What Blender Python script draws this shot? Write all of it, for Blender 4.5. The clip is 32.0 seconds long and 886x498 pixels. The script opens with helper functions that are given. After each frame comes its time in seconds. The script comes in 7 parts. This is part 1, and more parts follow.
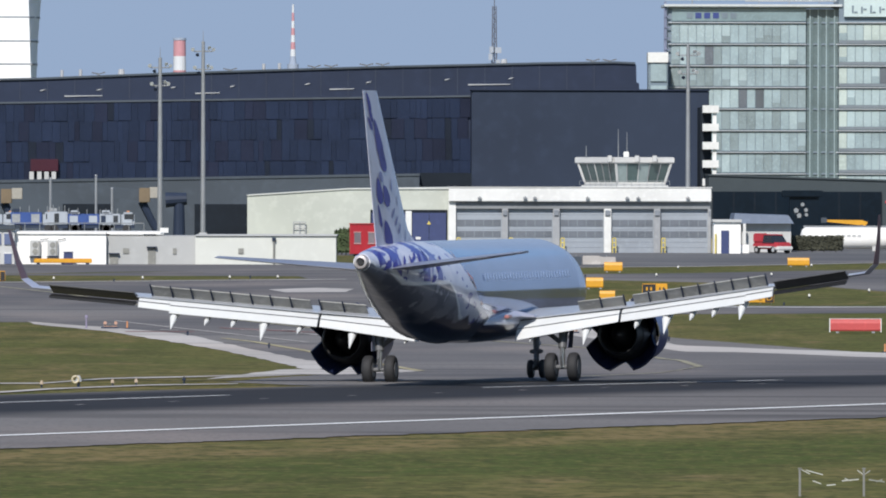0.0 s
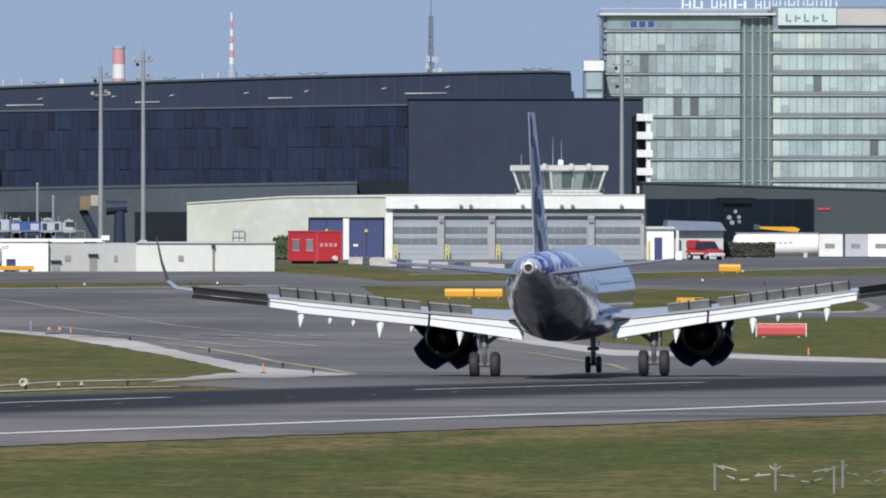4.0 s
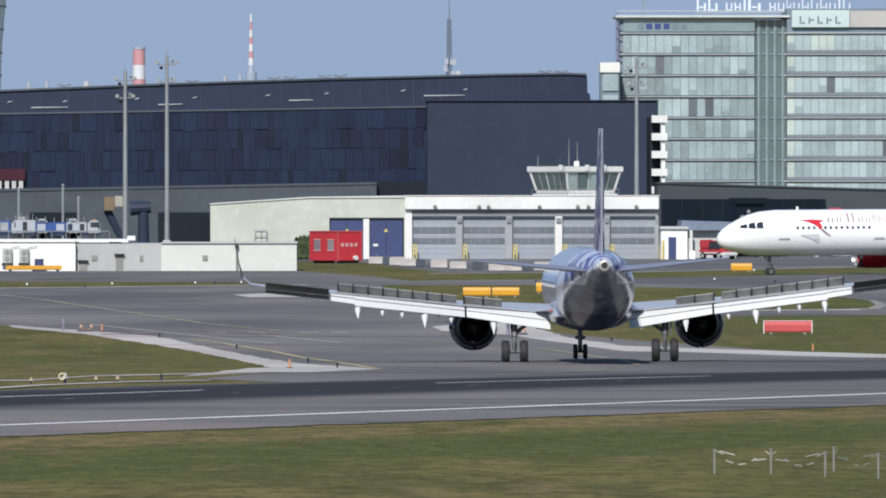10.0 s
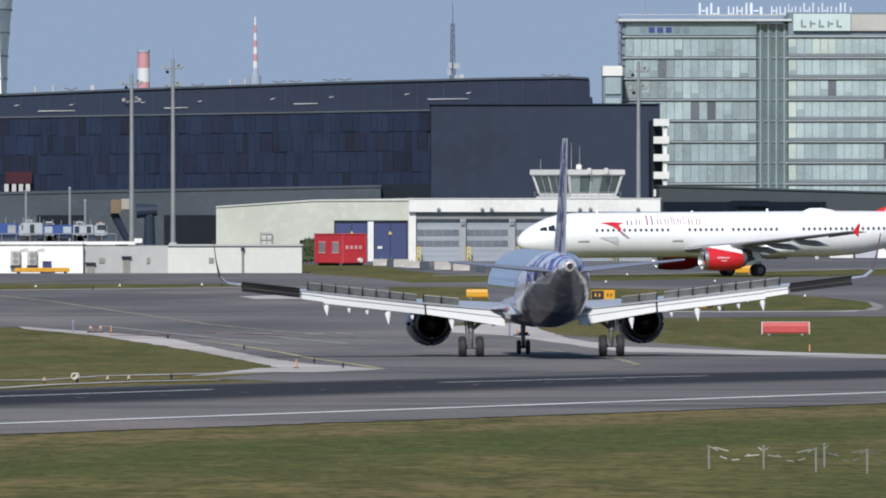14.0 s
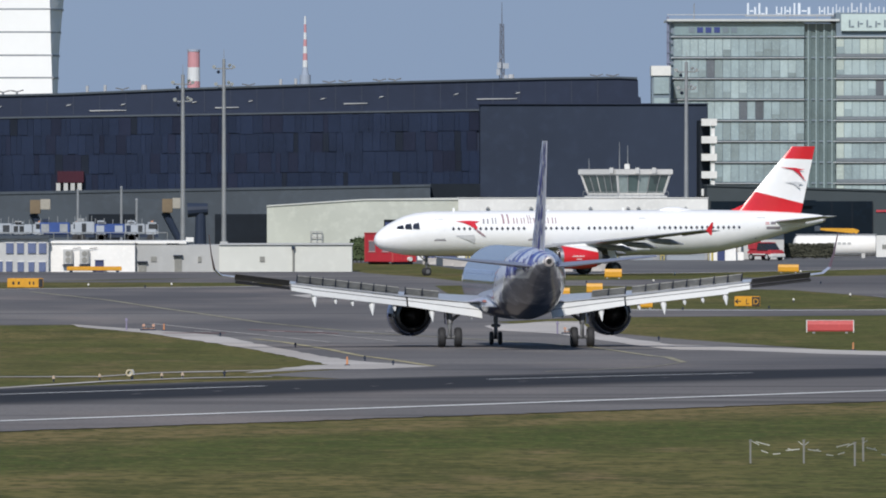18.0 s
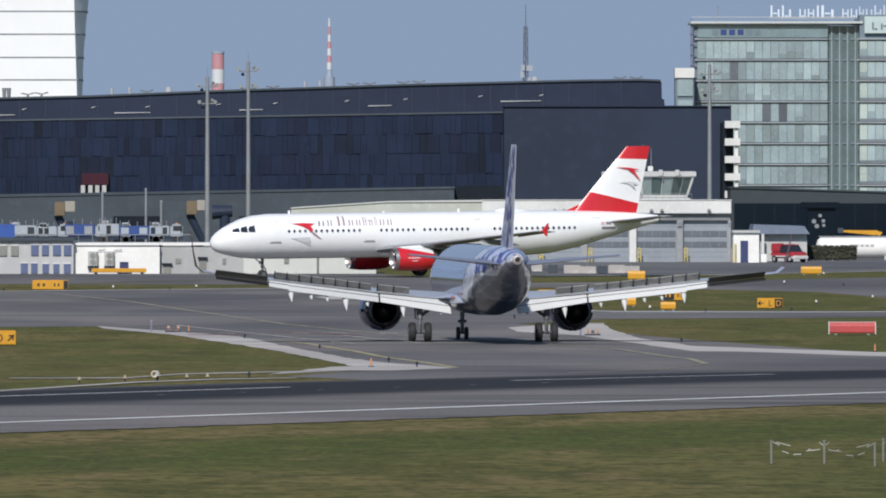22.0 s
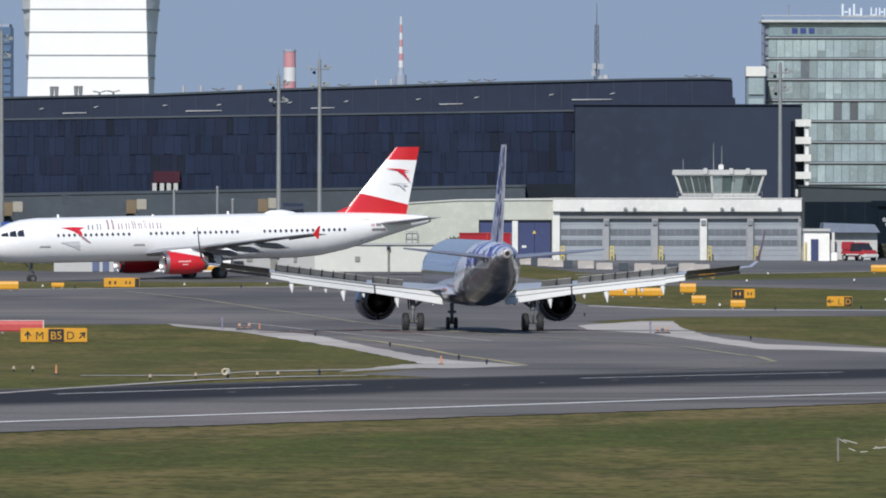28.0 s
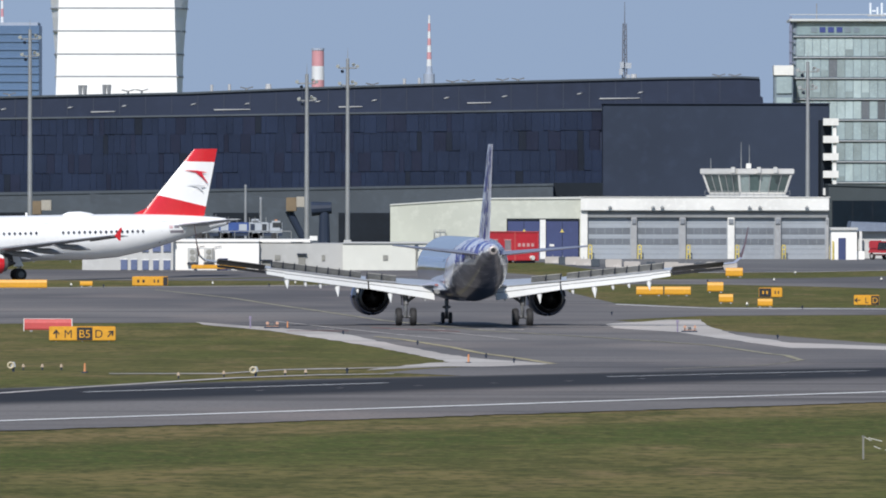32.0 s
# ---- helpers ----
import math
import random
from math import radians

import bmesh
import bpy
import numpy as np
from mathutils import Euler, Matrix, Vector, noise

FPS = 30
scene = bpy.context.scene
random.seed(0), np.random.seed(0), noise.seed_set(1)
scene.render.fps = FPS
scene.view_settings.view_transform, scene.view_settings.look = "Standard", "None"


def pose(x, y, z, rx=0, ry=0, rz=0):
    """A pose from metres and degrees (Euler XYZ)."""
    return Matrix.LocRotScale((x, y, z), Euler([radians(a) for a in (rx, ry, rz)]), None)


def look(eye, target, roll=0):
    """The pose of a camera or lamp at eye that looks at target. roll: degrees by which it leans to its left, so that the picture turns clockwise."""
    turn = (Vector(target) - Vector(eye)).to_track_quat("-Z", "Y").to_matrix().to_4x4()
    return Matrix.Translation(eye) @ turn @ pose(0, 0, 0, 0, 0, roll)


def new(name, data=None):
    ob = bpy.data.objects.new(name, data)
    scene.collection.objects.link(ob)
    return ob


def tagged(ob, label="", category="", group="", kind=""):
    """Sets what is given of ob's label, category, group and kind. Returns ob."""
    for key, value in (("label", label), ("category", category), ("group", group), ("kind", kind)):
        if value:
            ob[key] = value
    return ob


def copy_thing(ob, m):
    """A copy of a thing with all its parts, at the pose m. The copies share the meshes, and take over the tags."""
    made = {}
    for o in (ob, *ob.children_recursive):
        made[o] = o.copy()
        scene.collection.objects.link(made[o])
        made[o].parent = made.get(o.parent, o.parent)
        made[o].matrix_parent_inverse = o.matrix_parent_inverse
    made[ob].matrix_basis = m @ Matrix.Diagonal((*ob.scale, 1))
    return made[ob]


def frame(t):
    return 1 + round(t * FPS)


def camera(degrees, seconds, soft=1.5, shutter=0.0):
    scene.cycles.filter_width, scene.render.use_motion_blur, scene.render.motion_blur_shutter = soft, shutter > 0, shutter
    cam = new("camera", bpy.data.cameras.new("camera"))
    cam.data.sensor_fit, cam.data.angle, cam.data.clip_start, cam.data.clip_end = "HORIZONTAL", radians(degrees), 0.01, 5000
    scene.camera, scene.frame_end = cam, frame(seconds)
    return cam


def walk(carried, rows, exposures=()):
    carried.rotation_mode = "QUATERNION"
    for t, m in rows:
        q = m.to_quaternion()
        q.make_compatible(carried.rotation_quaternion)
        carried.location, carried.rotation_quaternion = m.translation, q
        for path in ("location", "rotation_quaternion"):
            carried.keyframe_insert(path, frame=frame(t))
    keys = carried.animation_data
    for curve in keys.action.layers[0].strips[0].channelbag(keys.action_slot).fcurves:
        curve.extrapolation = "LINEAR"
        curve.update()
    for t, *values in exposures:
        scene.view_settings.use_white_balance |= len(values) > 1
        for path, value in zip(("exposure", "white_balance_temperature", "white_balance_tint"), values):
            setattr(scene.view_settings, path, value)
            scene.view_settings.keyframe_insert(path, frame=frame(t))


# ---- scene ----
cam = camera(3.6508, 32.0, soft=1.9)
PATH = [
    (0, look((0.19, 60.73, 9.58), (3.253, 1060.70, 3.376), 0.089)),
    (0.5, look((0.30, 57.93, 9.60), (5.516, 1057.89, 3.488), 0.013)),
    (1, look((0.37, 55.99, 9.62), (6.969, 1055.95, 3.599), 0.064)),
    (1.5, look((0.40, 53.27, 9.63), (7.828, 1053.23, 3.721), 0.038)),
    (2, look((0.40, 50.67, 9.65), (8.250, 1050.62, 3.828), 0.015)),
    (2.5, look((0.38, 48.40, 9.67), (8.312, 1048.35, 3.871), -0.023)),
    (3, look((0.36, 45.69, 9.69), (8.173, 1045.64, 3.920), -0.046)),
    (3.5, look((0.33, 43.33, 9.70), (7.876, 1043.29, 3.974), 0.025)),
    (5.5, look((0.23, 32.97, 9.77), (7.235, 1032.93, 4.078), -0.013)),
    (6, look((0.21, 29.81, 9.80), (7.105, 1029.77, 4.061), -0.013)),
    (6.5, look((0.18, 27.03, 9.81), (6.981, 1027.00, 4.055), -0.039)),
    (7, look((0.17, 25.47, 9.83), (6.856, 1025.43, 4.033), -0.058)),
    (7.5, look((0.15, 22.74, 9.84), (6.739, 1022.70, 4.019), -0.083)),
    (8, look((0.13, 20.63, 9.86), (6.581, 1020.59, 4.012), -0.023)),
    (8.5, look((0.12, 19.11, 9.87), (6.428, 1019.07, 4.022), -0.016)),
    (9, look((0.10, 15.86, 9.89), (6.353, 1015.82, 4.069), -0.037)),
    (9.5, look((0.08, 13.15, 9.91), (6.302, 1013.11, 4.112), -0.094)),
    (10, look((0.07, 11.79, 9.92), (6.232, 1011.75, 4.160), -0.033)),
    (10.5, look((0.06, 9.77, 9.93), (6.194, 1009.74, 4.174), -0.064)),
    (11, look((0.05, 8.02, 9.94), (6.160, 1007.99, 4.191), -0.028)),
    (11.5, look((0.03, 5.68, 9.96), (6.081, 1005.65, 4.216), -0.040)),
    (12, look((0.02, 3.96, 9.97), (6.075, 1003.93, 4.194), -0.082)),
    (12.5, look((0.01, 1.71, 9.99), (5.980, 1001.68, 4.320), -0.039)),
    (13, look((0.00, 0.66, 10.00), (5.942, 1000.63, 4.377), -0.047)),
    (13.5, look((-0.01, -1.97, 10.01), (5.928, 998.00, 4.409), -0.031)),
    (14, look((-0.01, -2.48, 10.02), (5.887, 997.49, 4.420), -0.041)),
    (14.5, look((-0.02, -4.14, 10.03), (5.785, 995.83, 4.421), -0.024)),
    (16.5, look((-0.05, -9.83, 10.07), (4.716, 990.14, 4.433), -0.020)),
    (17, look((-0.05, -10.78, 10.07), (4.144, 989.19, 4.410), -0.001)),
    (17.5, look((-0.04, -11.84, 10.08), (3.321, 988.13, 4.382), -0.014)),
    (18, look((-0.03, -13.24, 10.09), (2.308, 986.74, 4.412), -0.015)),
    (18.5, look((-0.02, -13.70, 10.09), (1.645, 986.28, 4.441), -0.006)),
    (19, look((-0.02, -13.98, 10.10), (1.222, 986.00, 4.511), 0.006)),
    (19.5, look((-0.02, -15.04, 10.10), (1.002, 984.94, 4.559), 0.020)),
    (20, look((-0.01, -15.43, 10.11), (0.949, 984.56, 4.594), -0.033)),
    (20.5, look((-0.01, -15.74, 10.11), (0.930, 984.25, 4.616), 0.009)),
    (21, look((-0.01, -16.13, 10.11), (0.874, 983.85, 4.612), 0.035)),
    (21.5, look((-0.01, -16.41, 10.11), (0.776, 983.57, 4.627), 0.011)),
    (22, look((-0.01, -16.76, 10.11), (0.594, 983.22, 4.574), -0.013)),
    (22.5, look((-0.00, -16.93, 10.12), (0.272, 983.06, 4.546), 0.013)),
    (23, look((-0.00, -17.50, 10.12), (0.005, 982.48, 4.495), -0.001)),
    (23.5, look((0.01, -17.41, 10.12), (-0.314, 982.58, 4.460), 0.042)),
    (24, look((0.01, -18.18, 10.12), (-0.758, 981.80, 4.432), 0.020)),
    (24.5, look((0.02, -17.62, 10.12), (-1.357, 982.36, 4.424), 0.052)),
    (25, look((0.04, -18.40, 10.13), (-2.020, 981.58, 4.414), 0.041)),
    (25.5, look((0.05, -18.34, 10.13), (-2.513, 981.64, 4.419), 0.009)),
    (27.5, look((0.08, -19.70, 10.14), (-4.069, 980.27, 4.455), 0.034)),
    (28, look((0.09, -19.17, 10.13), (-4.470, 980.80, 4.452), 0.033)),
    (28.5, look((0.09, -19.63, 10.13), (-4.763, 980.34, 4.435), 0.088)),
    (29, look((0.10, -20.05, 10.14), (-5.084, 979.92, 4.377), 0.065)),
    (29.5, look((0.11, -19.53, 10.13), (-5.425, 980.44, 4.373), 0.119)),
    (30, look((0.11, -19.10, 10.13), (-5.802, 980.86, 4.375), 0.046)),
    (30.5, look((0.12, -20.12, 10.14), (-5.997, 979.84, 4.373), 0.092)),
    (31, look((0.13, -20.55, 10.14), (-6.209, 979.41, 4.363), 0.060)),
    (31.5, look((0.14, -20.98, 10.14), (-6.378, 978.98, 4.365), 0.059)),
    (32, look((0.14, -21.08, 10.14), (-6.453, 978.89, 4.365), 0.051)),
]
walk(cam, PATH, exposures=[(0, 0.36), (9, 0.36), (12, 0.34), (14, 0.25), (17, 0.11), (20, 0.07), (25, 0.09), (28, 0.14), (32, 0.3)])

# ---- daylight ----
world = bpy.data.worlds.new("sky")
scene.world = world
world.use_nodes = True
wn, wl = world.node_tree.nodes, world.node_tree.links
sky = wn.new("ShaderNodeTexSky")
sky.sky_type = "NISHITA"
sky.sun_disc = False
sky.sun_elevation = radians(39)
sky.sun_rotation = radians(191)
sky.air_density, sky.dust_density, sky.ozone_density = 1.0, 0.15, 4.0
wl.new(sky.outputs["Color"], wn["Background"].inputs["Color"])
wn["Background"].inputs["Strength"].default_value = 0.085
sun = new("sun", bpy.data.lights.new("sun", "SUN"))
sun.data.energy, sun.data.angle, sun.data.color = 3.75, radians(0.53), (1.0, 0.955, 0.9)
sun.matrix_world = look((-21, -108, 89), (0, 0, 0))


# ---- materials ----
def nodes_of(name):
    m = bpy.data.materials.new(name)
    m.use_nodes = True
    return m, m.node_tree.nodes, m.node_tree.links, m.node_tree.nodes["Principled BSDF"]


def mixed(n, l, a, b, fac):
    """A colour mix node: a and b are colours or sockets, fac a socket."""
    mx = n.new("ShaderNodeMix")
    mx.data_type = "RGBA"
    for key, v in (("A", a), ("B", b)):
        sock = [s for s in mx.inputs if s.name == key and s.type == "RGBA"][0]
        if isinstance(v, (tuple, list)):
            sock.default_value = (*v[:3], 1)
        else:
            l.new(v, sock)
    if isinstance(fac, (int, float)):
        mx.inputs[0].default_value = fac
    else:
        l.new(fac, mx.inputs[0])
    return [s for s in mx.outputs if s.type == "RGBA"][0]


def noise_fac(n, l, scale, lo, hi, detail=4, stretch=None, space="Object"):
    tc = n.new("ShaderNodeTexCoord")
    tx = n.new("ShaderNodeTexNoise")
    tx.inputs["Scale"].default_value, tx.inputs["Detail"].default_value = scale, detail
    src = tc.outputs[space]
    if stretch:
        mp = n.new("ShaderNodeMapping")
        mp.inputs["Rotation"].default_value = (0, 0, stretch[3] if len(stretch) > 3 else 0)
        mp.inputs["Scale"].default_value = stretch[:3]
        l.new(src, mp.inputs["Vector"])
        src = mp.outputs["Vector"]
    l.new(src, tx.inputs["Vector"])
    mr = n.new("ShaderNodeMapRange")
    mr.inputs["From Min"].default_value, mr.inputs["From Max"].default_value = lo, hi
    l.new(tx.outputs["Fac"], mr.inputs["Value"])
    return mr.outputs["Result"]


def paint(name, col, rough=0.5, metal=0.0, var=0.12, scale=1.0, bump=0.0, coat=0.0, tint=None, piece=0.0):
    """Painted or bare surface with broad stains, fine grain and a little relief. piece: how far pieces differ."""
    m, n, l, b = nodes_of(name)
    dark = tuple(c * (1 - var) for c in col)
    lite = tuple(min(1, c * (1 + var * 0.6)) for c in col) if tint is None else tint
    c = mixed(n, l, dark, col, noise_fac(n, l, 0.35 * scale, 0.35, 0.6))
    c = mixed(n, l, c, lite, noise_fac(n, l, 4.0 * scale, 0.5, 0.8))
    if piece:
        oi = n.new("ShaderNodeObjectInfo")
        hv = n.new("ShaderNodeHueSaturation")
        mr = n.new("ShaderNodeMapRange")
        mr.inputs["To Min"].default_value, mr.inputs["To Max"].default_value = 1 - piece, 1 + piece
        l.new(oi.outputs["Random"], mr.inputs["Value"])
        l.new(mr.outputs["Result"], hv.inputs["Value"])
        l.new(c, hv.inputs["Color"])
        c = hv.outputs["Color"]
    l.new(c, b.inputs["Base Color"])
    b.inputs["Roughness"].default_value, b.inputs["Metallic"].default_value = rough, metal
    b.inputs["Coat Weight"].default_value = coat
    if bump:
        bp = n.new("ShaderNodeBump")
        bp.inputs["Strength"].default_value, bp.inputs["Distance"].default_value = bump, 0.02
        l.new(noise_fac(n, l, 9 * scale, 0.2, 0.8), bp.inputs["Height"])
        l.new(bp.outputs["Normal"], b.inputs["Normal"])
    return m


def along_side(n, l, offset):
    """Distance from a line beside the runway, in metres, as a socket."""
    geo, dot, off = n.new("ShaderNodeNewGeometry"), n.new("ShaderNodeVectorMath"), n.new("ShaderNodeMath")
    dot.operation, off.operation = "DOT_PRODUCT", "SUBTRACT"
    dot.inputs[1].default_value = SIDE
    l.new(geo.outputs["Position"], dot.inputs[0])
    l.new(dot.outputs["Value"], off.inputs[0])
    off.inputs[1].default_value = offset
    ab = n.new("ShaderNodeMath")
    ab.operation = "ABSOLUTE"
    l.new(off.outputs[0], ab.inputs[0])
    return ab.outputs[0]


def grass_mat(name, green, dry, soil):
    """Mown grass: broad blotches, streaks and tufts stretched to fit the camera's view, a lush strip and a dry verge
    along the runway.
    """
    m, n, l, b = nodes_of(name)
    c = mixed(n, l, green, dry, noise_fac(n, l, 1.0, 0.43, 0.63, 5, (0.05, 0.016, 1)))
    c = mixed(n, l, c, tuple(x * 0.7 for x in green), noise_fac(n, l, 1.0, 0.5, 0.68, 5, (0.17, 0.04, 1)))
    c = mixed(n, l, c, soil, noise_fac(n, l, 1.0, 0.55, 0.74, 5, (0.3, 0.06, 1)))

    def strip(a, b_):
        node = n.new("ShaderNodeMapRange")
        node.interpolation_type = "SMOOTHSTEP"
        node.inputs["From Min"].default_value, node.inputs["From Max"].default_value = a, b_
        l.new(along_side(n, l, -224.5), node.inputs["Value"])
        return node.outputs["Result"]

    def times(a, b_):
        node = n.new("ShaderNodeMath")
        node.operation = "MULTIPLY"
        l.new(a, node.inputs[0])
        l.new(b_, node.inputs[1])
        return node.outputs[0]
    # a lusher strip some way off the runway's edge, and a dry verge beside it
    lush = times(times(strip(9, 16), strip(34, 24)), noise_fac(n, l, 1.0, 0.3, 0.5, 6, (0.09, 0.05, 1)))
    c = mixed(n, l, c, (0.067, 0.09, 0.019), lush)
    verge = times(strip(12, 6), noise_fac(n, l, 1.0, 0.3, 0.52, 4, (0.16, 0.1, 1)))
    c = mixed(n, l, c, tuple((x + y) / 2 for x, y in zip(soil, dry)), verge)
    c = mixed(n, l, c, tuple(x * 0.62 for x in green), noise_fac(n, l, 1.0, 0.47, 0.68, 8, (0.5, 0.28, 1)))
    c = mixed(n, l, c, tuple(x * 1.05 for x in dry), noise_fac(n, l, 1.0, 0.52, 0.86, 8, (0.6, 0.34, 1)))
    c = mixed(n, l, c, tuple(x * 0.5 for x in green), noise_fac(n, l, 1.0, 0.47, 0.7, 5, (2.0, 0.7, 1)))
    c = mixed(n, l, c, tuple(x * 1.15 for x in dry), noise_fac(n, l, 1.0, 0.54, 0.84, 4, (3.4, 0.9, 1)))
    l.new(c, b.inputs["Base Color"])
    b.inputs["Roughness"].default_value = 0.95
    b.inputs["Specular IOR Level"].default_value = 0.1
    return m


RUN = Vector((0.443, 0.897, 0))   # the runway's direction
SIDE = Vector((0.897, -0.443, 0))  # square to it


def asphalt_mat(name, base, lite, band=None):
    """Weathered asphalt with long streaks; band: (offset, half width, depth) of the rubber laid down by wheels."""
    m, n, l, b = nodes_of(name)
    ang = math.atan2(RUN.y, RUN.x)
    c = mixed(n, l, base, lite, noise_fac(n, l, 1.0, 0.38, 0.62, 6, (0.03, 0.012, 1, 0.15)))
    c = mixed(n, l, c, tuple(x * 0.7 for x in base), noise_fac(n, l, 1.0, 0.52, 0.72, 3, (0.008, 0.16, 1, -ang)))
    c = mixed(n, l, c, tuple(x * f for x, f in zip(lite, (1.2, 1.12, 1.08))), noise_fac(n, l, 1.0, 0.54, 0.76, 4, (0.06, 0.02, 1)))
    c = mixed(n, l, c, tuple(x * 0.85 for x in base), noise_fac(n, l, 1.0, 0.5, 0.9, 4, (5.0, 0.8, 1)))
    if band:
        geo = n.new("ShaderNodeNewGeometry")
        dot = n.new("ShaderNodeVectorMath")
        dot.operation = "DOT_PRODUCT"
        dot.inputs[1].default_value = SIDE
        l.new(geo.outputs["Position"], dot.inputs[0])
        off = n.new("ShaderNodeMath")
        off.operation = "SUBTRACT"
        l.new(dot.outputs["Value"], off.inputs[0])
        off.inputs[1].default_value = band[0]
        ab = n.new("ShaderNodeMath")
        ab.operation = "ABSOLUTE"
        l.new(off.outputs[0], ab.inputs[0])
        mr = n.new("ShaderNodeMapRange")
        mr.interpolation_type = "SMOOTHSTEP"
        mr.inputs["From Min"].default_value, mr.inputs["From Max"].default_value = band[1] * 1.25, band[1] * 0.55
        l.new(ab.outputs[0], mr.inputs["Value"])
        mul = n.new("ShaderNodeMath")
        mul.operation = "MULTIPLY"
        l.new(mr.outputs["Result"], mul.inputs[0])
        mul.inputs[1].default_value = band[2]
        c = mixed(n, l, c, (0.012, 0.0135, 0.018), mul.outputs[0])
    l.new(c, b.inputs["Base Color"])
    b.inputs["Roughness"].default_value = 0.9
    b.inputs["Specular IOR Level"].default_value = 0.2
    return m


def glass_mat(name, col, rough=0.08, piece=0.25):
    m = paint(name, col, rough, 0.0, 0.2, 0.6, piece=piece)
    m.node_tree.nodes["Principled BSDF"].inputs["Specular IOR Level"].default_value = 0.7
    return m


GRASS = grass_mat("airfield_grass", (0.1, 0.109, 0.029), (0.17, 0.139, 0.052), (0.215, 0.153, 0.076))
RUNWAY = asphalt_mat("runway_asphalt", (0.128, 0.12, 0.118), (0.178, 0.168, 0.163), (-263.5, 10.5, 0.92))
TAXI = asphalt_mat("taxiway_asphalt", (0.107, 0.103, 0.107), (0.19, 0.18, 0.174))
APRON = asphalt_mat("apron_asphalt", (0.1, 0.1, 0.105), (0.17, 0.17, 0.17))
CONC = paint("pale_concrete", (0.48, 0.45, 0.425), 0.9, 0, 0.35, 0.5)
SHOULDER = asphalt_mat("worn_pale_concrete", (0.4, 0.37, 0.345), (0.5, 0.475, 0.45))
WHITE_LINE = paint("white_road_paint", (0.86, 0.86, 0.84), 0.7, 0, 0.2, 0.4)
YELLOW_LINE = paint("yellow_road_paint", (0.32, 0.295, 0.2), 0.8, 0, 0.45, 0.6)
YELLOW_EDGE = paint("pale_yellow_edge_paint", (0.4, 0.35, 0.2), 0.8, 0, 0.4, 0.6)
RED_LINE = paint("faded_red_road_paint", (0.25, 0.115, 0.105), 0.8, 0, 0.5, 1.5)
WHITE = paint("white_wall_paint", (0.67, 0.67, 0.65), 0.7, 0, 0.12, 0.5)
BRIGHTWALL = paint("bright_white_wall_paint", (0.82, 0.81, 0.78), 0.7, 0, 0.07, 0.6)
CREAM = paint("cream_wall_paint", (0.48, 0.5, 0.445), 0.8, 0, 0.12, 0.3)
PALEWALL = paint("pale_cream_wall_paint", (0.56, 0.57, 0.53), 0.8, 0, 0.1, 0.3)
GREYWALL = paint("grey_wall_paint", (0.48, 0.485, 0.48), 0.8, 0, 0.12, 0.3)
CHAR = paint("charcoal_cladding", (0.026, 0.037, 0.064), 0.55, 0, 0.2, 0.15)
NAVY = paint("dark_navy_cladding", (0.023, 0.032, 0.06), 0.5, 0, 0.2, 0.15)
# flat near-black that stands in for shade in openings, recesses and gaps
DARKFILL = paint("near_black_fill", (0.009, 0.014, 0.022), 0.7, 0, 0.3, 0.3)
for dull in (CHAR, NAVY, DARKFILL):
    dull.node_tree.nodes["Principled BSDF"].inputs["Specular IOR Level"].default_value = 0.2
DARKGLASS = glass_mat("dark_blue_panel", (0.015, 0.0235, 0.052), 0.3, 0.13)
MIDGREY = paint("mid_grey_concrete", (0.056, 0.071, 0.09), 0.8, 0, 0.2, 0.2)
STEEL = paint("galvanised_steel", (0.33, 0.34, 0.35), 0.5, 0.5, 0.2, 1)
DOORGREY = paint("grey_roller_door", (0.285, 0.315, 0.355), 0.55, 0.1, 0.12, 0.5, piece=0.06)
DOORGLASS = paint("door_light_band", (0.14, 0.155, 0.18), 0.25, 0, 0.2, 1)
BLUEDOOR = paint("dark_blue_door", (0.035, 0.05, 0.14), 0.5, 0, 0.15, 0.5)
RED = paint("red_paint", (0.5, 0.025, 0.04), 0.4, 0, 0.15, 0.6, coat=0.3)
REDBOARD = paint("faded_red_board", (0.5, 0.07, 0.07), 0.6, 0, 0.2, 0.8)
YELLOW = paint("yellow_sign_paint", (0.64, 0.31, 0.014), 0.5, 0, 0.2, 0.8)
BLACK = paint("black_paint", (0.015, 0.015, 0.017), 0.5, 0, 0.2, 1)
ORANGE = paint("orange_plastic", (0.62, 0.27, 0.12), 0.5, 0, 0.15, 1)
DARKGLASS.node_tree.nodes["Principled BSDF"].inputs["Specular IOR Level"].default_value = 0.25
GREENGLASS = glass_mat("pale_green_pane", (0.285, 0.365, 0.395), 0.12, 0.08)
# darker copy of the pale pane, for glass in shade
DIMGLASS = glass_mat("shaded_green_pane", (0.225, 0.285, 0.305), 0.12, 0.1)
SPANDREL = paint("office_spandrel", (0.155, 0.2, 0.24), 0.5, 0, 0.15, 0.2)
ALU = paint("pale_aluminium", (0.6, 0.62, 0.62), 0.45, 0.4, 0.1, 0.5)
MEMBRANE = paint("white_membrane", (0.82, 0.83, 0.84), 0.6, 0, 0.04, 0.1)
SEAM = paint("grey_seam", (0.25, 0.27, 0.3), 0.7, 0, 0.2, 0.3)
TOWERBLUE = paint("hazed_blue_glass", (0.085, 0.15, 0.265), 0.4, 0, 0.15, 0.1)
LEAF = paint("dark_hedge_leaf", (0.062, 0.064, 0.044), 0.9, 0, 0.2, 3)
BUSHLEAF = paint("green_bush_leaf", (0.06, 0.085, 0.035), 0.9, 0, 0.25, 3)
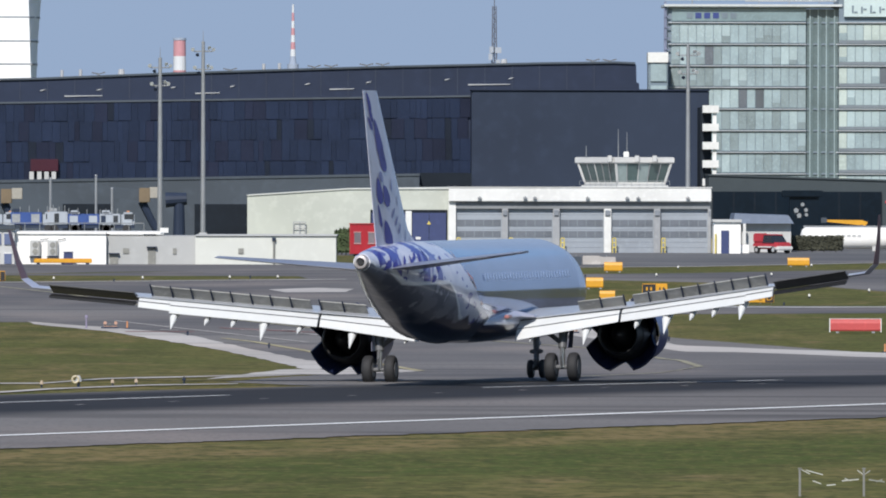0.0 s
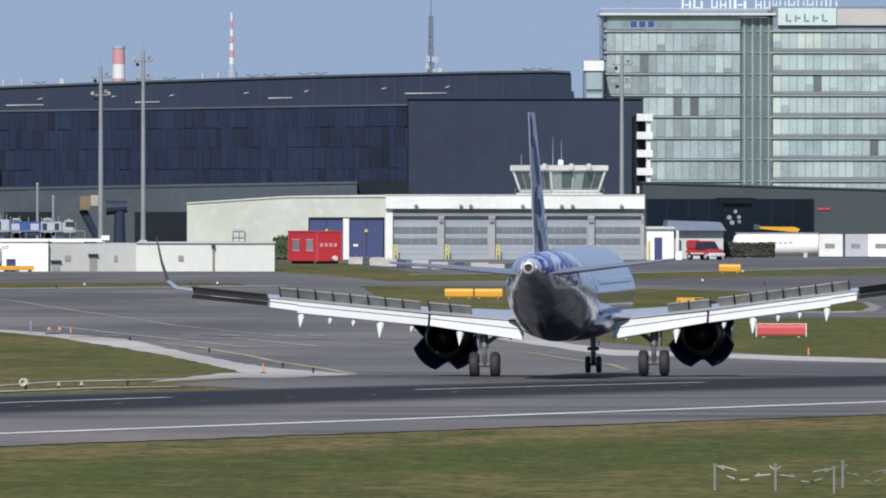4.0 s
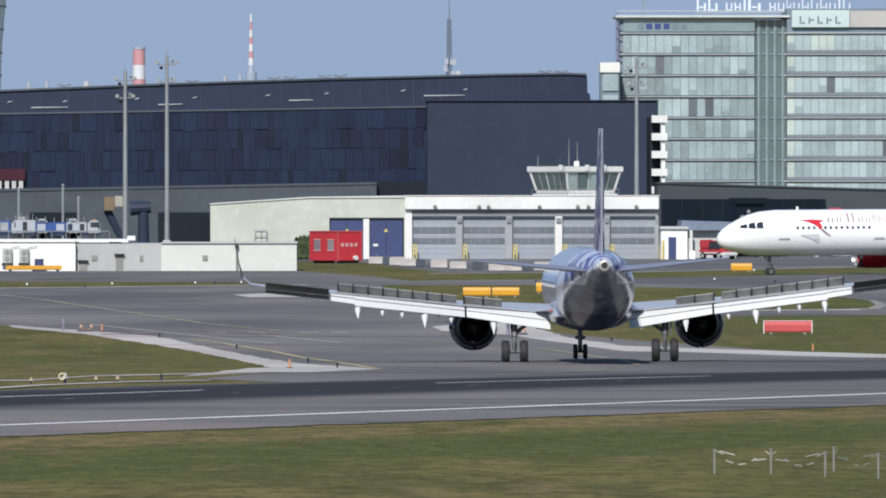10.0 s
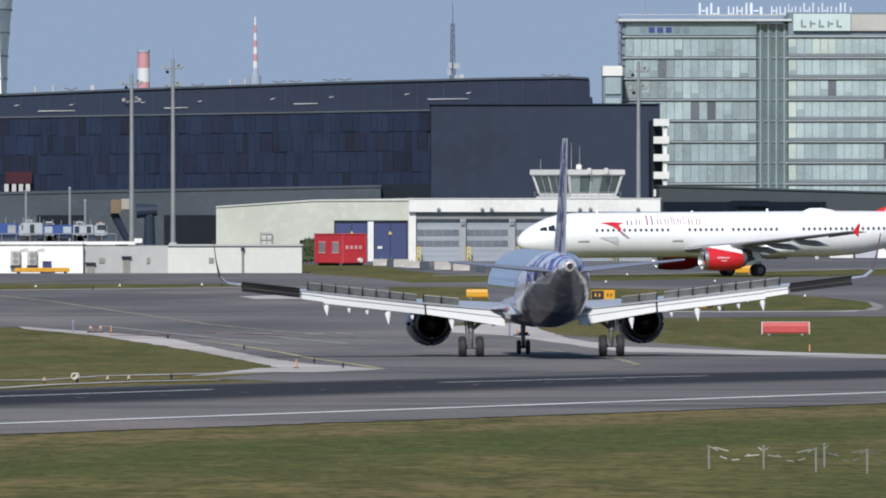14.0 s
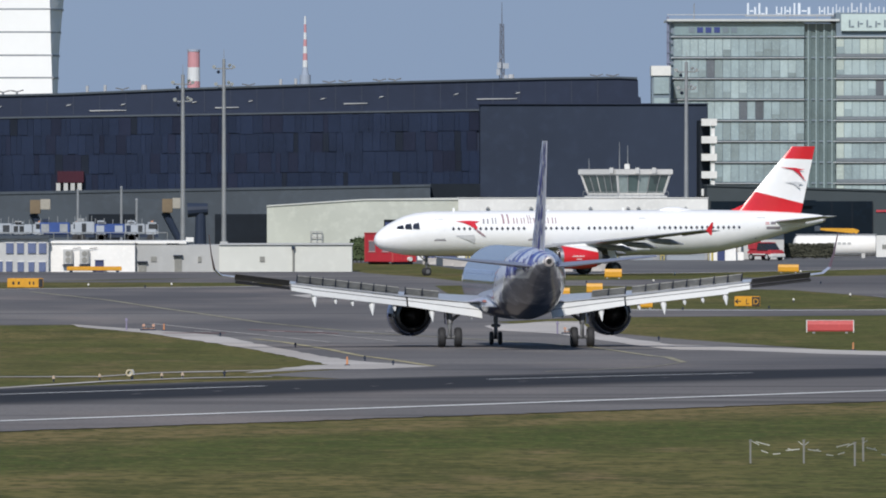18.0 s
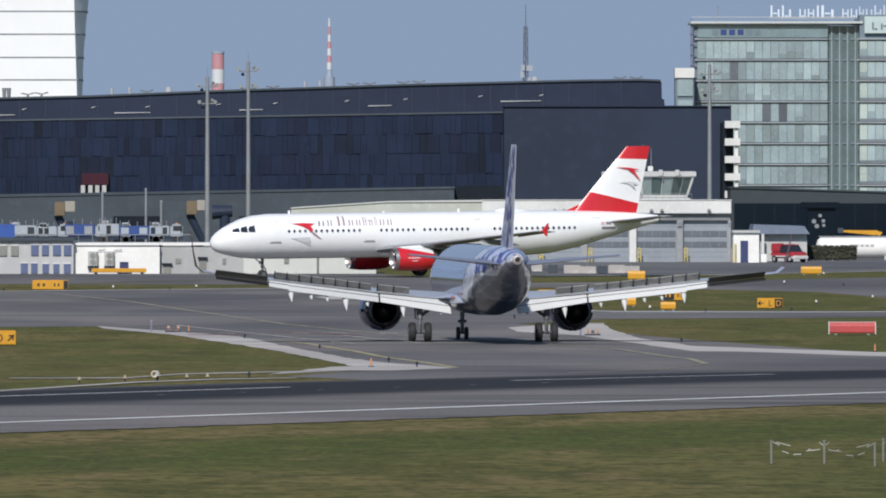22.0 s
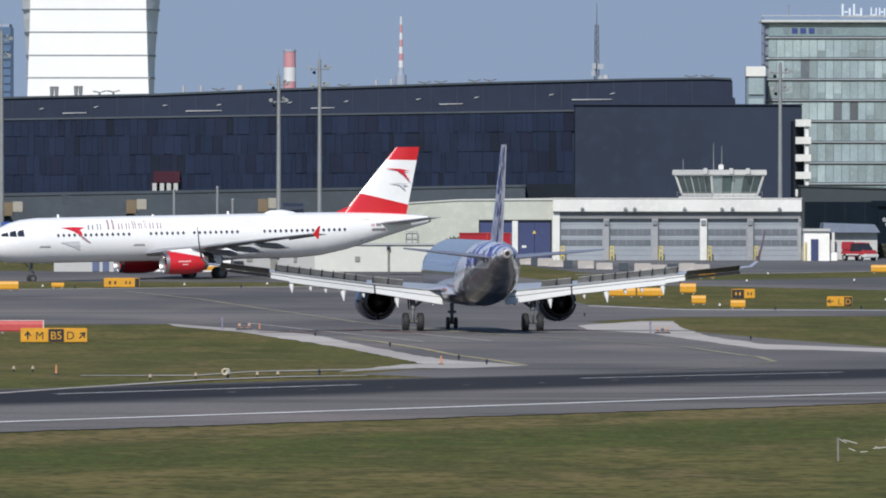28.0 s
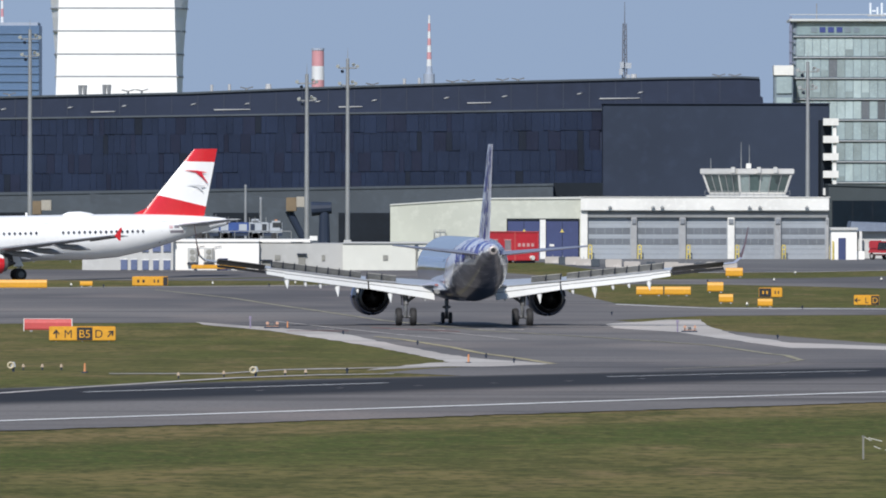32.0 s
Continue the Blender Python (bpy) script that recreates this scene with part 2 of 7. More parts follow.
TYRE = paint("tyre_rubber", (0.02, 0.02, 0.022), 0.75, 0, 0.25, 2)
CHROME = paint("bright_gear_metal", (0.42, 0.42, 0.43), 0.3, 0.8, 0.15, 2)
GEAR = paint("grey_gear_paint", (0.13, 0.133, 0.14), 0.5, 0.2, 0.2, 2)


# ---- building blocks ----
def put(name, bm, material, parent=None, label=""):
    bmesh.ops.recalc_face_normals(bm, faces=bm.faces)
    me = bpy.data.meshes.new(name)
    bm.to_mesh(me)
    bm.free()
    me.materials.append(material)
    ob = new(name, me)
    if parent:
        ob.parent = parent
    if label:
        ob["label"] = label
    return ob


def part(name, bm, material, parent, label=""):
    return put(name, bm, material, parent, label)


def thing(name, label, category, at=(0, 0, 0), group="", kind="", rz=0):
    ob = new(name)
    ob.matrix_world = pose(*at, 0, 0, rz)
    return tagged(ob, label, category, group, kind)


def box(bm, x0, x1, y0, y1, z0, z1, bev=0.0):
    r = bmesh.ops.create_cube(bm, size=1)
    vs = r["verts"]
    for v in vs:
        v.co = Vector(((x0 + x1) / 2 + v.co.x * (x1 - x0), (y0 + y1) / 2 + v.co.y * (y1 - y0), (z0 + z1) / 2 + v.co.z * (z1 - z0)))
    if bev:
        es = list({e for v in vs for e in v.link_edges})
        bmesh.ops.bevel(bm, geom=es, offset=bev, segments=2, affect="EDGES")
    return bm


def B(x0, x1, y0, y1, z0, z1, bev=0.0):
    return box(bmesh.new(), x0, x1, y0, y1, z0, z1, bev)


def rod(bm, a, b, r0, r1=None, seg=10, caps=True):
    a, b = Vector(a), Vector(b)
    r1 = r0 if r1 is None else r1
    d = b - a
    m = Matrix.Translation((a + b) / 2) @ d.to_track_quat("Z", "Y").to_matrix().to_4x4()
    bmesh.ops.create_cone(bm, cap_ends=caps, segments=seg, radius1=max(r0, 1e-4), radius2=max(r1, 1e-4), depth=d.length, matrix=m)
    return bm


def R(a, b, r0, r1=None, seg=10):
    return rod(bmesh.new(), a, b, r0, r1, seg)


def loft(bm, rings, close=True, cap=True):
    loops = [[bm.verts.new(p) for p in ring] for ring in rings]
    for p, q in zip(loops, loops[1:]):
        k = len(p)
        for i in range(k if close else k - 1):
            bm.faces.new((p[i], p[(i + 1) % k], q[(i + 1) % k], q[i]))
    if cap:
        for lp in (loops[0], loops[-1]):
            try:
                bm.faces.new(lp)
            except ValueError:
                pass
    return bm


def smooth(ob, angle=40):
    for p in ob.data.polygons:
        p.use_smooth = True
    ob.data.set_sharp_from_angle(angle=radians(angle))
    return ob


def slab(poly, y0, y1):
    """A prism with the outline poly (x, z), from y0 to y1."""
    bm = bmesh.new()
    loft(bm, [[(x, y0, z) for x, z in poly], [(x, y1, z) for x, z in poly]])
    return bm


GY = (300, 600, 620, 640, 660, 680, 703, 740, 780, 870, 1000, 1244, 1700)
GZ = (0.74, 0.74, 0.68, 0.6, 0.45, 0.32, 0.21, 0.0, -0.04, -0.05, 0.0, 0.4, 0.4)


def ground_z(y, x=0.0):
    """Height of the airfield, fitted to the camera's view: it falls and rises along y, with a shallow dip set by the
    far airliner's tilt.
    """
    dip = 0.8 * min(1.0, max(0.0, (-15 - x) / 40)) * max(0.0, 1 - abs(y - 1250) / 50)
    return float(np.interp(y, GY, GZ)) - dip


def sheet(name, pts, dz, material, label, category):
    """A flat area with the outline pts, laid dz above the ground and following its fall."""
    bm = bmesh.new()
    vs = [bm.verts.new((x, y, 0)) for x, y in pts]
    es = [bm.edges.new((vs[i], vs[(i + 1) % len(vs)])) for i in range(len(vs))]
    bmesh.ops.triangle_fill(bm, edges=es, use_beauty=True)
    for y in GY:
        bmesh.ops.bisect_plane(bm, geom=bm.verts[:] + bm.edges[:] + bm.faces[:], plane_co=(0, y, 0), plane_no=(0, 1, 0))
    for y in (1200, 1225, 1250, 1275, 1300):
        bmesh.ops.bisect_plane(bm, geom=bm.verts[:] + bm.edges[:] + bm.faces[:], plane_co=(0, y, 0), plane_no=(0, 1, 0))
    for x in (-55, -35, -15):
        bmesh.ops.bisect_plane(bm, geom=bm.verts[:] + bm.edges[:] + bm.faces[:], plane_co=(x, 0, 0), plane_no=(1, 0, 0))
    for v in bm.verts:
        v.co.z = ground_z(v.co.y, v.co.x) + dz
    for f in bm.faces:
        f.normal_update()
        if f.normal.z < 0:
            f.normal_flip()
    me = bpy.data.meshes.new(name)
    bm.to_mesh(me)
    bm.free()
    me.materials.append(material)
    return tagged(new(name, me), label, category, kind="structure")


def ragged(pts, step, amount, seed):
    """The outline pts with its edges broken up and worn unevenly; step in metres, amount across the view and in depth."""
    r = random.Random(seed)
    out = []
    for a, b in zip(pts, pts[1:] + pts[:1]):
        k = max(1, int(math.hypot(b[0] - a[0], (b[1] - a[1]) * .3) / step))
        for q in range(k):
            f = q / k
            j = 0 if q == 0 else 1
            out.append((a[0] + (b[0] - a[0]) * f + j * r.uniform(-amount, amount), a[1] + (b[1] - a[1]) * f + j * r.uniform(-amount, amount) * 6))
    return out


def stripe(name, pts, width, dz, material, label, category="marking", across=None):
    """A painted line through pts; its width is measured along across."""
    across = Vector(across or (0, 1)).normalized() * width / 2
    a = [Vector(p) for p in pts]
    return sheet(name, [p - across for p in a] + [p + across for p in reversed(a)], dz, material, label, category)


# ---- sky behind the skyline ----
m, n, l, b = nodes_of("clear_sky")
b.inputs["Base Color"].default_value = (0, 0, 0, 1)
b.inputs["Roughness"].default_value = 1.0
b.inputs["Specular IOR Level"].default_value = 0.0
b.inputs["Emission Color"].default_value = (0.24, 0.32, 0.46, 1)
b.inputs["Emission Strength"].default_value = 1.0
bm = bmesh.new()
arc = [radians(a) for a in range(-60, 61, 5)]
loft(bm, [[(4850 * math.sin(a), 4850 * math.cos(a), z) for a in arc] for z in (-60, 900)], close=False, cap=False)
tagged(put("backdrop", bm, m), "clear blue sky low over the horizon", "sky", kind="structure")

# ---- ground ----
sheet("ground", [(-2500, -400), (2500, -400), (2500, 4150), (1500, 4600), (0, 4846), (-1500, 4600), (-2500, 4150)], 0, GRASS, "mown airfield grass, green with dry patches", "grass")
NEAR_A, NEAR_B = Vector((-15.7, 481.0)), Vector((17.8, 544.7))
EDGE_A, EDGE_B = Vector((-16.4, 500.5)), Vector((18.6, 570.6))
FAR_A = Vector((-18.9, 578.8))
FAR_B = FAR_A + RUN.xy * 50
MID_A, MID_B = Vector((-18.3, 561.2)), Vector((15.7, 631.4))


def along(a, b, s):
    return a + (b - a).normalized() * s


er = random.Random(17)
worn = [along(NEAR_A, NEAR_B, -40 + .9 * k) + SIDE.xy * (er.uniform(-.45, .3) + .35 * math.sin(k * .37) * er.random()) for k in range(180)]
sheet("runway", [along(NEAR_A, NEAR_B, -250), *worn, along(NEAR_A, NEAR_B, 500), along(FAR_A, FAR_B, 420), along(FAR_A, FAR_B, -230)], 0.03, RUNWAY,
      "grey asphalt runway with dark rubber marks", "runway")
sheet("taxiway_exit", [(-6.9, 624.2), (-2.3, 664.4), (-5.6, 729.6), (-10.1, 800.7), (-16.1, 852.1), (-21.8, 895.8), (-29.2, 892.6), (-38.6, 886.2),
      (-49.1, 1129.4), (-37.2, 1138.6), (-23.2, 1152.7), (-7.0, 1172.0), (1.8, 1181.9), (3.0, 1098.3), (6.2, 1022.0), (13.1, 996.0), (36.0, 990.0), (62, 985.0), (62, 958.0),
      (37.2, 954.1), (17.9, 943.2), (11.8, 939.7), (5.5, 912.2), (10.0, 873.8), (15.6, 822.8), (24.8, 758.5), (28.2, 722.1), (25.3, 649.4), (7.6, 577.2)],
      0.015, TAXI, "dark grey asphalt exit taxiway", "taxiway")
sheet("taxiway_parallel", [(-75, 1318), (-5.6, 1318), (-4.0, 1292), (1.5, 1240), (4.5, 1202), (25, 1225), (51.6, 1285), (64, 1300), (64, 970), (37.5, 980), (36.4, 995), (37.6, 1018), (38.2, 1050), (35.9, 1084), (31.5, 1128), (22, 1152), (15.6, 1166), (-7.0, 1167.1), (-8.1, 1192.0), (-39.1, 1197.1), (-75, 1197.1)],
      0.012, TAXI, "grey asphalt parallel taxiway", "taxiway")
sheet("apron", [(-8.4, 1440), (1.0, 1424), (4.5, 1345), (8, 1292), (12, 1276), (27, 1297), (54.5, 1372), (66.6, 1706.7), (-10.2, 1706.7)], 0.012, APRON, "grey asphalt apron before the fire station", "apron")
sheet("pavement_left", ragged([(-22.3, 899.0), (-16.4, 867.6), (-12.0, 840.1), (-7.2, 771.7), (-2.5, 703.8), (1.2, 675.1), (-2.3, 657.1), (-3.9, 657.1), (-7.8, 633.8), (-5.2, 681.9),
      (-4.1, 685.0), (-6.9, 743.3), (-9.9, 782.4), (-16.0, 846.1), (-21.6, 886.2)], 1.6, .16, 3), 0.02, SHOULDER, "pale concrete shoulder beside the exit taxiway", "shoulder")
sheet("pavement_right", ragged([(4.8, 889.6), (9.1, 915.5), (11.4, 915.4), (11.4, 879.6), (12.5, 830.7), (15.2, 791.7), (17.7, 784.9), (25.0, 763.7), (28.8, 753.4), (28.1, 737.4), (24.4, 745.8), (17.2, 766.3), (14.7, 767.8), (12.6, 794.5), (9.1, 845.7), (5.2, 867.6)], 1.6, .16, 8),
      0.02, SHOULDER, "pale concrete shoulder at the grass corner", "shoulder")
sheet("pavement_strip", [(-23.9, 550.1), (-18.9, 577.2), (-13.3, 602.8), (-9.8, 614.2), (-6.3, 618.4), (-6.3, 616.3), (-9.8, 611.1), (-13.2, 599.8), (-18.8, 574.3), (-23.8, 547.4)], 0.04, CONC, "thin pale concrete strip along the runway edge", "shoulder")
sheet("pavement_strip", [(-19.4, 618.4), (-14.2, 619.5), (-12.0, 636.3), (-9.0, 643.7), (-4.0, 662.7), (-4.0, 659.1), (-8.9, 638.8), (-12.0, 632.6), (-14.1, 616.7), (-19.4, 616.1)], 0.034, CONC, "thin pale concrete strip in the grass", "shoulder")
stripe("trim_edge_line", [along(EDGE_A, EDGE_B, -200), along(EDGE_A, EDGE_B, 420)], 0.8, 0.05, WHITE_LINE, "white runway edge line", across=SIDE.xy)
for k in range(-4, 8):
    stripe("trim_centre_dash", [along(MID_A, MID_B, 49.9 + 50.8 * k), along(MID_A, MID_B, 49.9 + 50.8 * k + 28.4)], 0.34, 0.05, WHITE_LINE, "white runway centre line dash", across=SIDE.xy)


# ---- terminal ----
SLATE = paint("dark_slate_trim", (0.06, 0.075, 0.095), 0.7, 0, 0.2, 0.2)
terminal = thing("terminal_building", "long black glass terminal with a dark fascia", "terminal")
ROOF = [(-80.03, 19.10), (-62.31, 19.55), (-45.35, 19.93), (-28.76, 20.61), (-3.13, 21.44),
        (17.97, 21.96), (27.02, 22.08), (29.55, 21.98), (29.66, 21.7), (29.7, 19.7), (30.0, 19.55), (30.1, 18.42)]
part("wall", slab(ROOF + [(30.41, 0), (-80.03, 0)], 1800, 1860), NAVY, terminal)


X0, X1 = -79.88, 9.23
part("ledge", slab([(X0, 16.61), (X1, 18.04), (X1, 17.82), (X0, 16.38)], 1799.5, 1800), SLATE, terminal)
rng = random.Random(4)
GAPGLASS = glass_mat("black_gap_panel", (0.011, 0.016, 0.029), 0.4, 0.1)
WARMGLASS = glass_mat("dusky_violet_panel", (0.0155, 0.02, 0.042), 0.35, 0.15)
for dull in (GAPGLASS, WARMGLASS):
    dull.node_tree.nodes["Principled BSDF"].inputs["Specular IOR Level"].default_value = 0.2
rows_z = [(16.38, 17.74), (14.35, 15.25), (11.86, 12.69), (9.37, 9.98), (6.74, 7.26)]
for (a0, a1), (b0, b1) in zip(rows_z, rows_z[1:]):
    x = X0
    while x < X1 - 1:
        w = rng.choice((.6, .8, 1.0, 1.3, 1.6))
        f, g = (x - X0) / (X1 - X0), (min(x + w, X1) - X0) / (X1 - X0)
        zt, zb = a0 + (a1 - a0) * f, b0 + (b1 - b0) * f
        deep = rng.random()
        sag = rng.choice((0, 0, .08, .18, .3))
        part("panel", B(x + .015, min(x + w, X1) - .015, 1799.7 - rng.random() * .12, 1799.9, zb + .02 - sag * .6, zt - .02 - rng.random() * .08), GAPGLASS if deep < .1 and w < 1.2 else (WARMGLASS if deep < .2 else DARKGLASS), terminal)
        x += w
wing_block = thing("terminal_wing", "plain charcoal box-shaped wing of the terminal", "building")
part("wall", B(8.93, 38.13, 1770, 1799, 0, 18.50, .1), CHAR, wing_block)
part("roof_edge", B(8.85, 38.21, 1769.7, 1799, 18.50, 18.65), NAVY, wing_block)
pier = thing("terminal_pier", "low grey concrete pier below the terminal", "building")
part("wall", slab([(-80.17, 6.64), (2.48, 8.05), (2.48, 0), (-80.17, 0)], 1758, 1768), MIDGREY, pier)
part("roof_edge", slab([(-80.17, 6.86), (2.55, 8.27), (2.55, 7.98), (-80.17, 6.49)], 1757.85, 1768), MIDGREY, pier)
FASCIA_SEAM = paint("fascia_seam", (0.034, 0.045, 0.075), 0.6, 0, 0.2, 0.2)
for k in range(31):
    xx = -78.2 + k * 3.42
    lo = 16.75 + (xx + 79.88) / 89.1 * 1.43 if xx < 9 else 18.75
    part("fascia_seam", B(xx - .035, xx + .035, 1799.88, 1800, lo, float(np.interp(xx, [p[0] for p in ROOF], [p[1] for p in ROOF])) - .2), FASCIA_SEAM, terminal)
part("link_block", B(2.55, 8.9, 1764, 1768, 0, 8.35), DARKFILL, pier)
# flat dark boxes stand for shaded openings with blue-black glass
for xa, xb in ((-74.24, -64.61), (-41.03, -34.96), (-24.95, -18.28)):
    part("dark_opening", B(xa, xb, 1757.6, 1758, 0.49, 4.49), DARKFILL, pier)

# ---- fire station ----
fire = thing("fire_station", "white fire station with five grey roller doors", "fire station")
FX0, FX1 = 5.11, 31.82
FZ = 0.4
part("wall", B(FX0, FX1, 1481, 1505, FZ, 7.01), WHITE, fire)
part("roof_fascia", B(FX0, FX1 + .1, 1479.6, 1481, 5.64, 7.07, .05), WHITE, fire, "bright white roof fascia")
part("lintel", B(FX0 + .6, FX1, 1480.2, 1481, 4.90, 5.58), paint("grey_lintel", (0.2, 0.21, 0.22), 0.7, 0, 0.15, 0.5), fire)
HOOP = paint("pale_yellow_hoop_paint", (0.62, 0.5, 0.12), 0.5, 0, 0.2, 1)
PILLAR = paint("grey_pillar_paint", (0.31, 0.32, 0.335), 0.7, 0, 0.15, 0.5)
BANDBAR = paint("dull_band_bar", (0.2, 0.22, 0.25), 0.6, 0, 0.15, 1)
DX = [(5.85, 10.56), (11.18, 15.77), (16.45, 20.98), (21.72, 26.06), (26.74, 31.58)]
for i, (xa, xb) in enumerate(DX):
    d = part("roller_door", B(xa, xb, 1480.7, 1480.95, FZ, 4.90), DOORGREY, fire)
    for za, zb in ((3.1, 3.78), (1.98, 2.62)):
        band = part("light_band", B(xa + .12, xb - .12, 1480.66, 1480.7, za, zb), DOORGLASS, d)
        for k in range(1, 5):
            xm = xa + (xb - xa) * k / 5
            part("band_mullion", B(xm - .03, xm + .03, 1480.64, 1480.66, za, zb), BANDBAR, band)
    for zs_ in (.95, 1.5, 2.8, 4.3):
        part("slat_seam", B(xa + .05, xb - .05, 1480.68, 1480.7, zs_ - .015, zs_ + .015), BANDBAR, d)
for i, (xa, xb) in enumerate(((5.11, 5.85), (10.56, 11.18), (15.77, 16.45), (20.98, 21.72), (26.06, 26.74), (31.58, 31.89))):
    part("pillar", B(xa, xb, 1480.1, 1480.9, FZ, 4.90 if i else 5.58, .03), (WHITE, PILLAR, PILLAR, WHITE, PILLAR, PILLAR)[i], fire)
    hoop = bmesh.new()
    for dx in (.12, .46):
        rod(hoop, (xb + dx, 1479.6, FZ), (xb + dx, 1479.6, FZ + 1.5), .06, .06, 8)
    for dz in (.55, 1.05, 1.5):
        rod(hoop, (xb + .12, 1479.6, FZ + dz), (xb + .46, 1479.6, FZ + dz), .06, .06, 8)
    part("guard_hoop", hoop, HOOP, fire, "pale yellow steel guard hoop")
    if i:
        part("wall_lamp", B(xa + .1, xb - .1, 1479.9, 1480.1, 4.2, 4.75, .04), BANDBAR, fire)
for xx in (8.27, 12.92, 13.91, 19.30, 23.33, 24.45, 29.53):
    fl = part("floodlight", B(xx - .2, xx + .2, 1479.3, 1479.5, 5.89, 6.08, .03), STEEL, fire)
    part("bracket", R((xx, 1479.45, 6.01), (xx, 1479.65, 6.14), .04, .06, 6), CHAR, fl)
part("parapet_cap", B(FX0 - .1, FX1 + .2, 1479.5, 1481.2, 7.07, 7.14), WHITE, fire)
hall = thing("fire_hall", "cream annexe with two dark blue doors", "building")
part("wall", slab([(-15.47, FZ), (-15.47, 6.20), (-5.06, 6.88), (5.11, 7.01), (5.11, FZ)], 1482, 1510), CREAM, hall)
part("roof_edge", slab([(-15.53, 6.26), (-5.06, 6.94), (5.11, 7.07), (5.11, 6.88), (-5.06, 6.84), (-15.53, 6.16)], 1481.85, 1510), PALEWALL, hall)
# dark sheet stands in for the shade of the door recess
part("dark_door_recess", B(-2.89, 4.99, 1481.9, 1482, FZ, 4.77), DARKFILL, hall)
for xa, xb in ((-2.76, 0.71), (1.39, 4.86)):
    part("door", B(xa, xb, 1481.7, 1481.9, FZ, 4.46), BLUEDOOR, hall)
part("pillar", B(0.71, 1.33, 1481.3, 1481.9, FZ, 4.65), WHITE, hall)
for dz in (2.2, 2.85, 3.5):
    part("cage_bar", B(-10.75, -9.5, 1481.6, 1481.66, dz - .035, dz + .035), PILLAR, hall)
for dx in (-10.75, -10.1, -9.5):
    part("cage_bar", B(dx - .035, dx + .035, 1481.6, 1481.66, 2.2, 3.5), PILLAR, hall)
part("wall_hatch", B(-10.65, -9.6, 1481.9, 1481.98, 2.25, 3.45), paint("pale_grey_hatch", (0.47, 0.48, 0.45), 0.7, 0, 0.1, 1), hall)
for xm in (-1.0, 3.1):
    part("door_plaque", R((xm, 1481.68, 3.4), (xm, 1481.66, 3.4), .25, .25, 3), HOOP, hall)
part("door_plaque", B(1.75, 2.25, 1481.66, 1481.68, 1.75, 2.0), WHITE, hall)
for xm in (-1.02, 3.12):
    part("door_seam", B(xm - .025, xm + .025, 1481.67, 1481.69, FZ, 4.4), DARKFILL, hall)

# ---- small control tower on the roof ----
tower = thing("apron_tower", "glazed apron control cab with a pale flat roof", "control tower")
CABGLASS = glass_mat("dark_cab_glass", (0.045, 0.075, 0.075), 0.1, 0.35)
CABPALE = glass_mat("pale_cab_blind", (0.2, 0.25, 0.25), 0.2, 0.2)
CABWHITE = paint("cab_frame_paint", (0.5, 0.5, 0.49), 0.6, 0, 0.1, 1)
za, zb = 7.62, 9.55
PLAN = [(18.25, 1488.5), (22.2, 1483.6), (28.1, 1484.6), (28.1, 1493), (19.5, 1493.5)]   # roof outline
mid_x, mid_y = 23.4, 1489


def cab_ring(k, z):
    """The cab's outline, drawn in towards its middle by k, at height z."""
    return [(mid_x + (x - mid_x) * k, mid_y + (y - mid_y) * k, z) for x, y in PLAN]


part("base", loft(bmesh.new(), [cab_ring(.84, 6.88), cab_ring(.84, 7.62)]), CABWHITE, tower)
part("gallery", loft(bmesh.new(), [cab_ring(.9, 7.1), cab_ring(.9, 7.3)]), GREYWALL, tower)
part("core", loft(bmesh.new(), [cab_ring(.55, 7.6), cab_ring(.6, 9.5)]), CHAR, tower)
low, top_ = cab_ring(.83, za), cab_ring(.96, zb)
for e, cuts in ((0, (0, .22, .42, .62, .8, 1)), (1, (0, .2, .42, .62, .82, 1)), (2, (0, .3, .6, 1))):
    a0, a1, b0, b1 = Vector(low[e]), Vector(low[e + 1]), Vector(top_[e]), Vector(top_[e + 1])
    for q, (f, g) in enumerate(zip(cuts, cuts[1:])):
        bm = bmesh.new()
        quad = [a0.lerp(a1, f), a0.lerp(a1, g), b0.lerp(b1, g), b0.lerp(b1, f)]
        back = Vector((0, .04, 0))
        loft(bm, [quad, [p + back for p in quad]])
        part("pane", bm, CABPALE if (e, q) in ((1, 0), (1, 2)) else CABGLASS, tower)
        p0, p1 = a0.lerp(a1, f), b0.lerp(b1, f)
        part("mullion", R(p0 + Vector((0, -.05, 0)), p1 + Vector((0, -.05, 0)), .14 if f == 0 else .05, None, 6), CABWHITE if f in (0, .42) else STEEL, tower)
part("roof", loft(bmesh.new(), [cab_ring(1.0, 9.55), cab_ring(1.03, 9.65), cab_ring(1.03, 10.12), cab_ring(1.0, 10.18)]), CABWHITE, tower)
for xx in (24.4, 26.2, 21.6):
    part("roof_box", B(xx - .22, xx + .22, 1483.4, 1484.2, 9.7, 10.35, .03), GREYWALL, tower)
for k in range(15):
    f = k / 14 * 2
    e, f = (0, f) if f < 1 else (1, f - 1)
    g0 = Vector(cab_ring(.93, 7.25)[e]).lerp(Vector(cab_ring(.93, 7.25)[e + 1]), f)
    part("gallery_post", R(g0, g0 + Vector((0, 0, .5)), .025, .025, 6), STEEL, tower)
for e in (0, 1):
    part("gallery_rail", R(cab_ring(.93, 7.75)[e], cab_ring(.93, 7.75)[e + 1], .025, .025, 6), STEEL, tower)
for xx, zt in ((22.53, 13.08), (23.42, 12.75), (19.24, 11.34)):
    part("antenna", R((xx, 1487, 10.12), (xx, 1487, zt), .06, .03, 6), STEEL, tower)
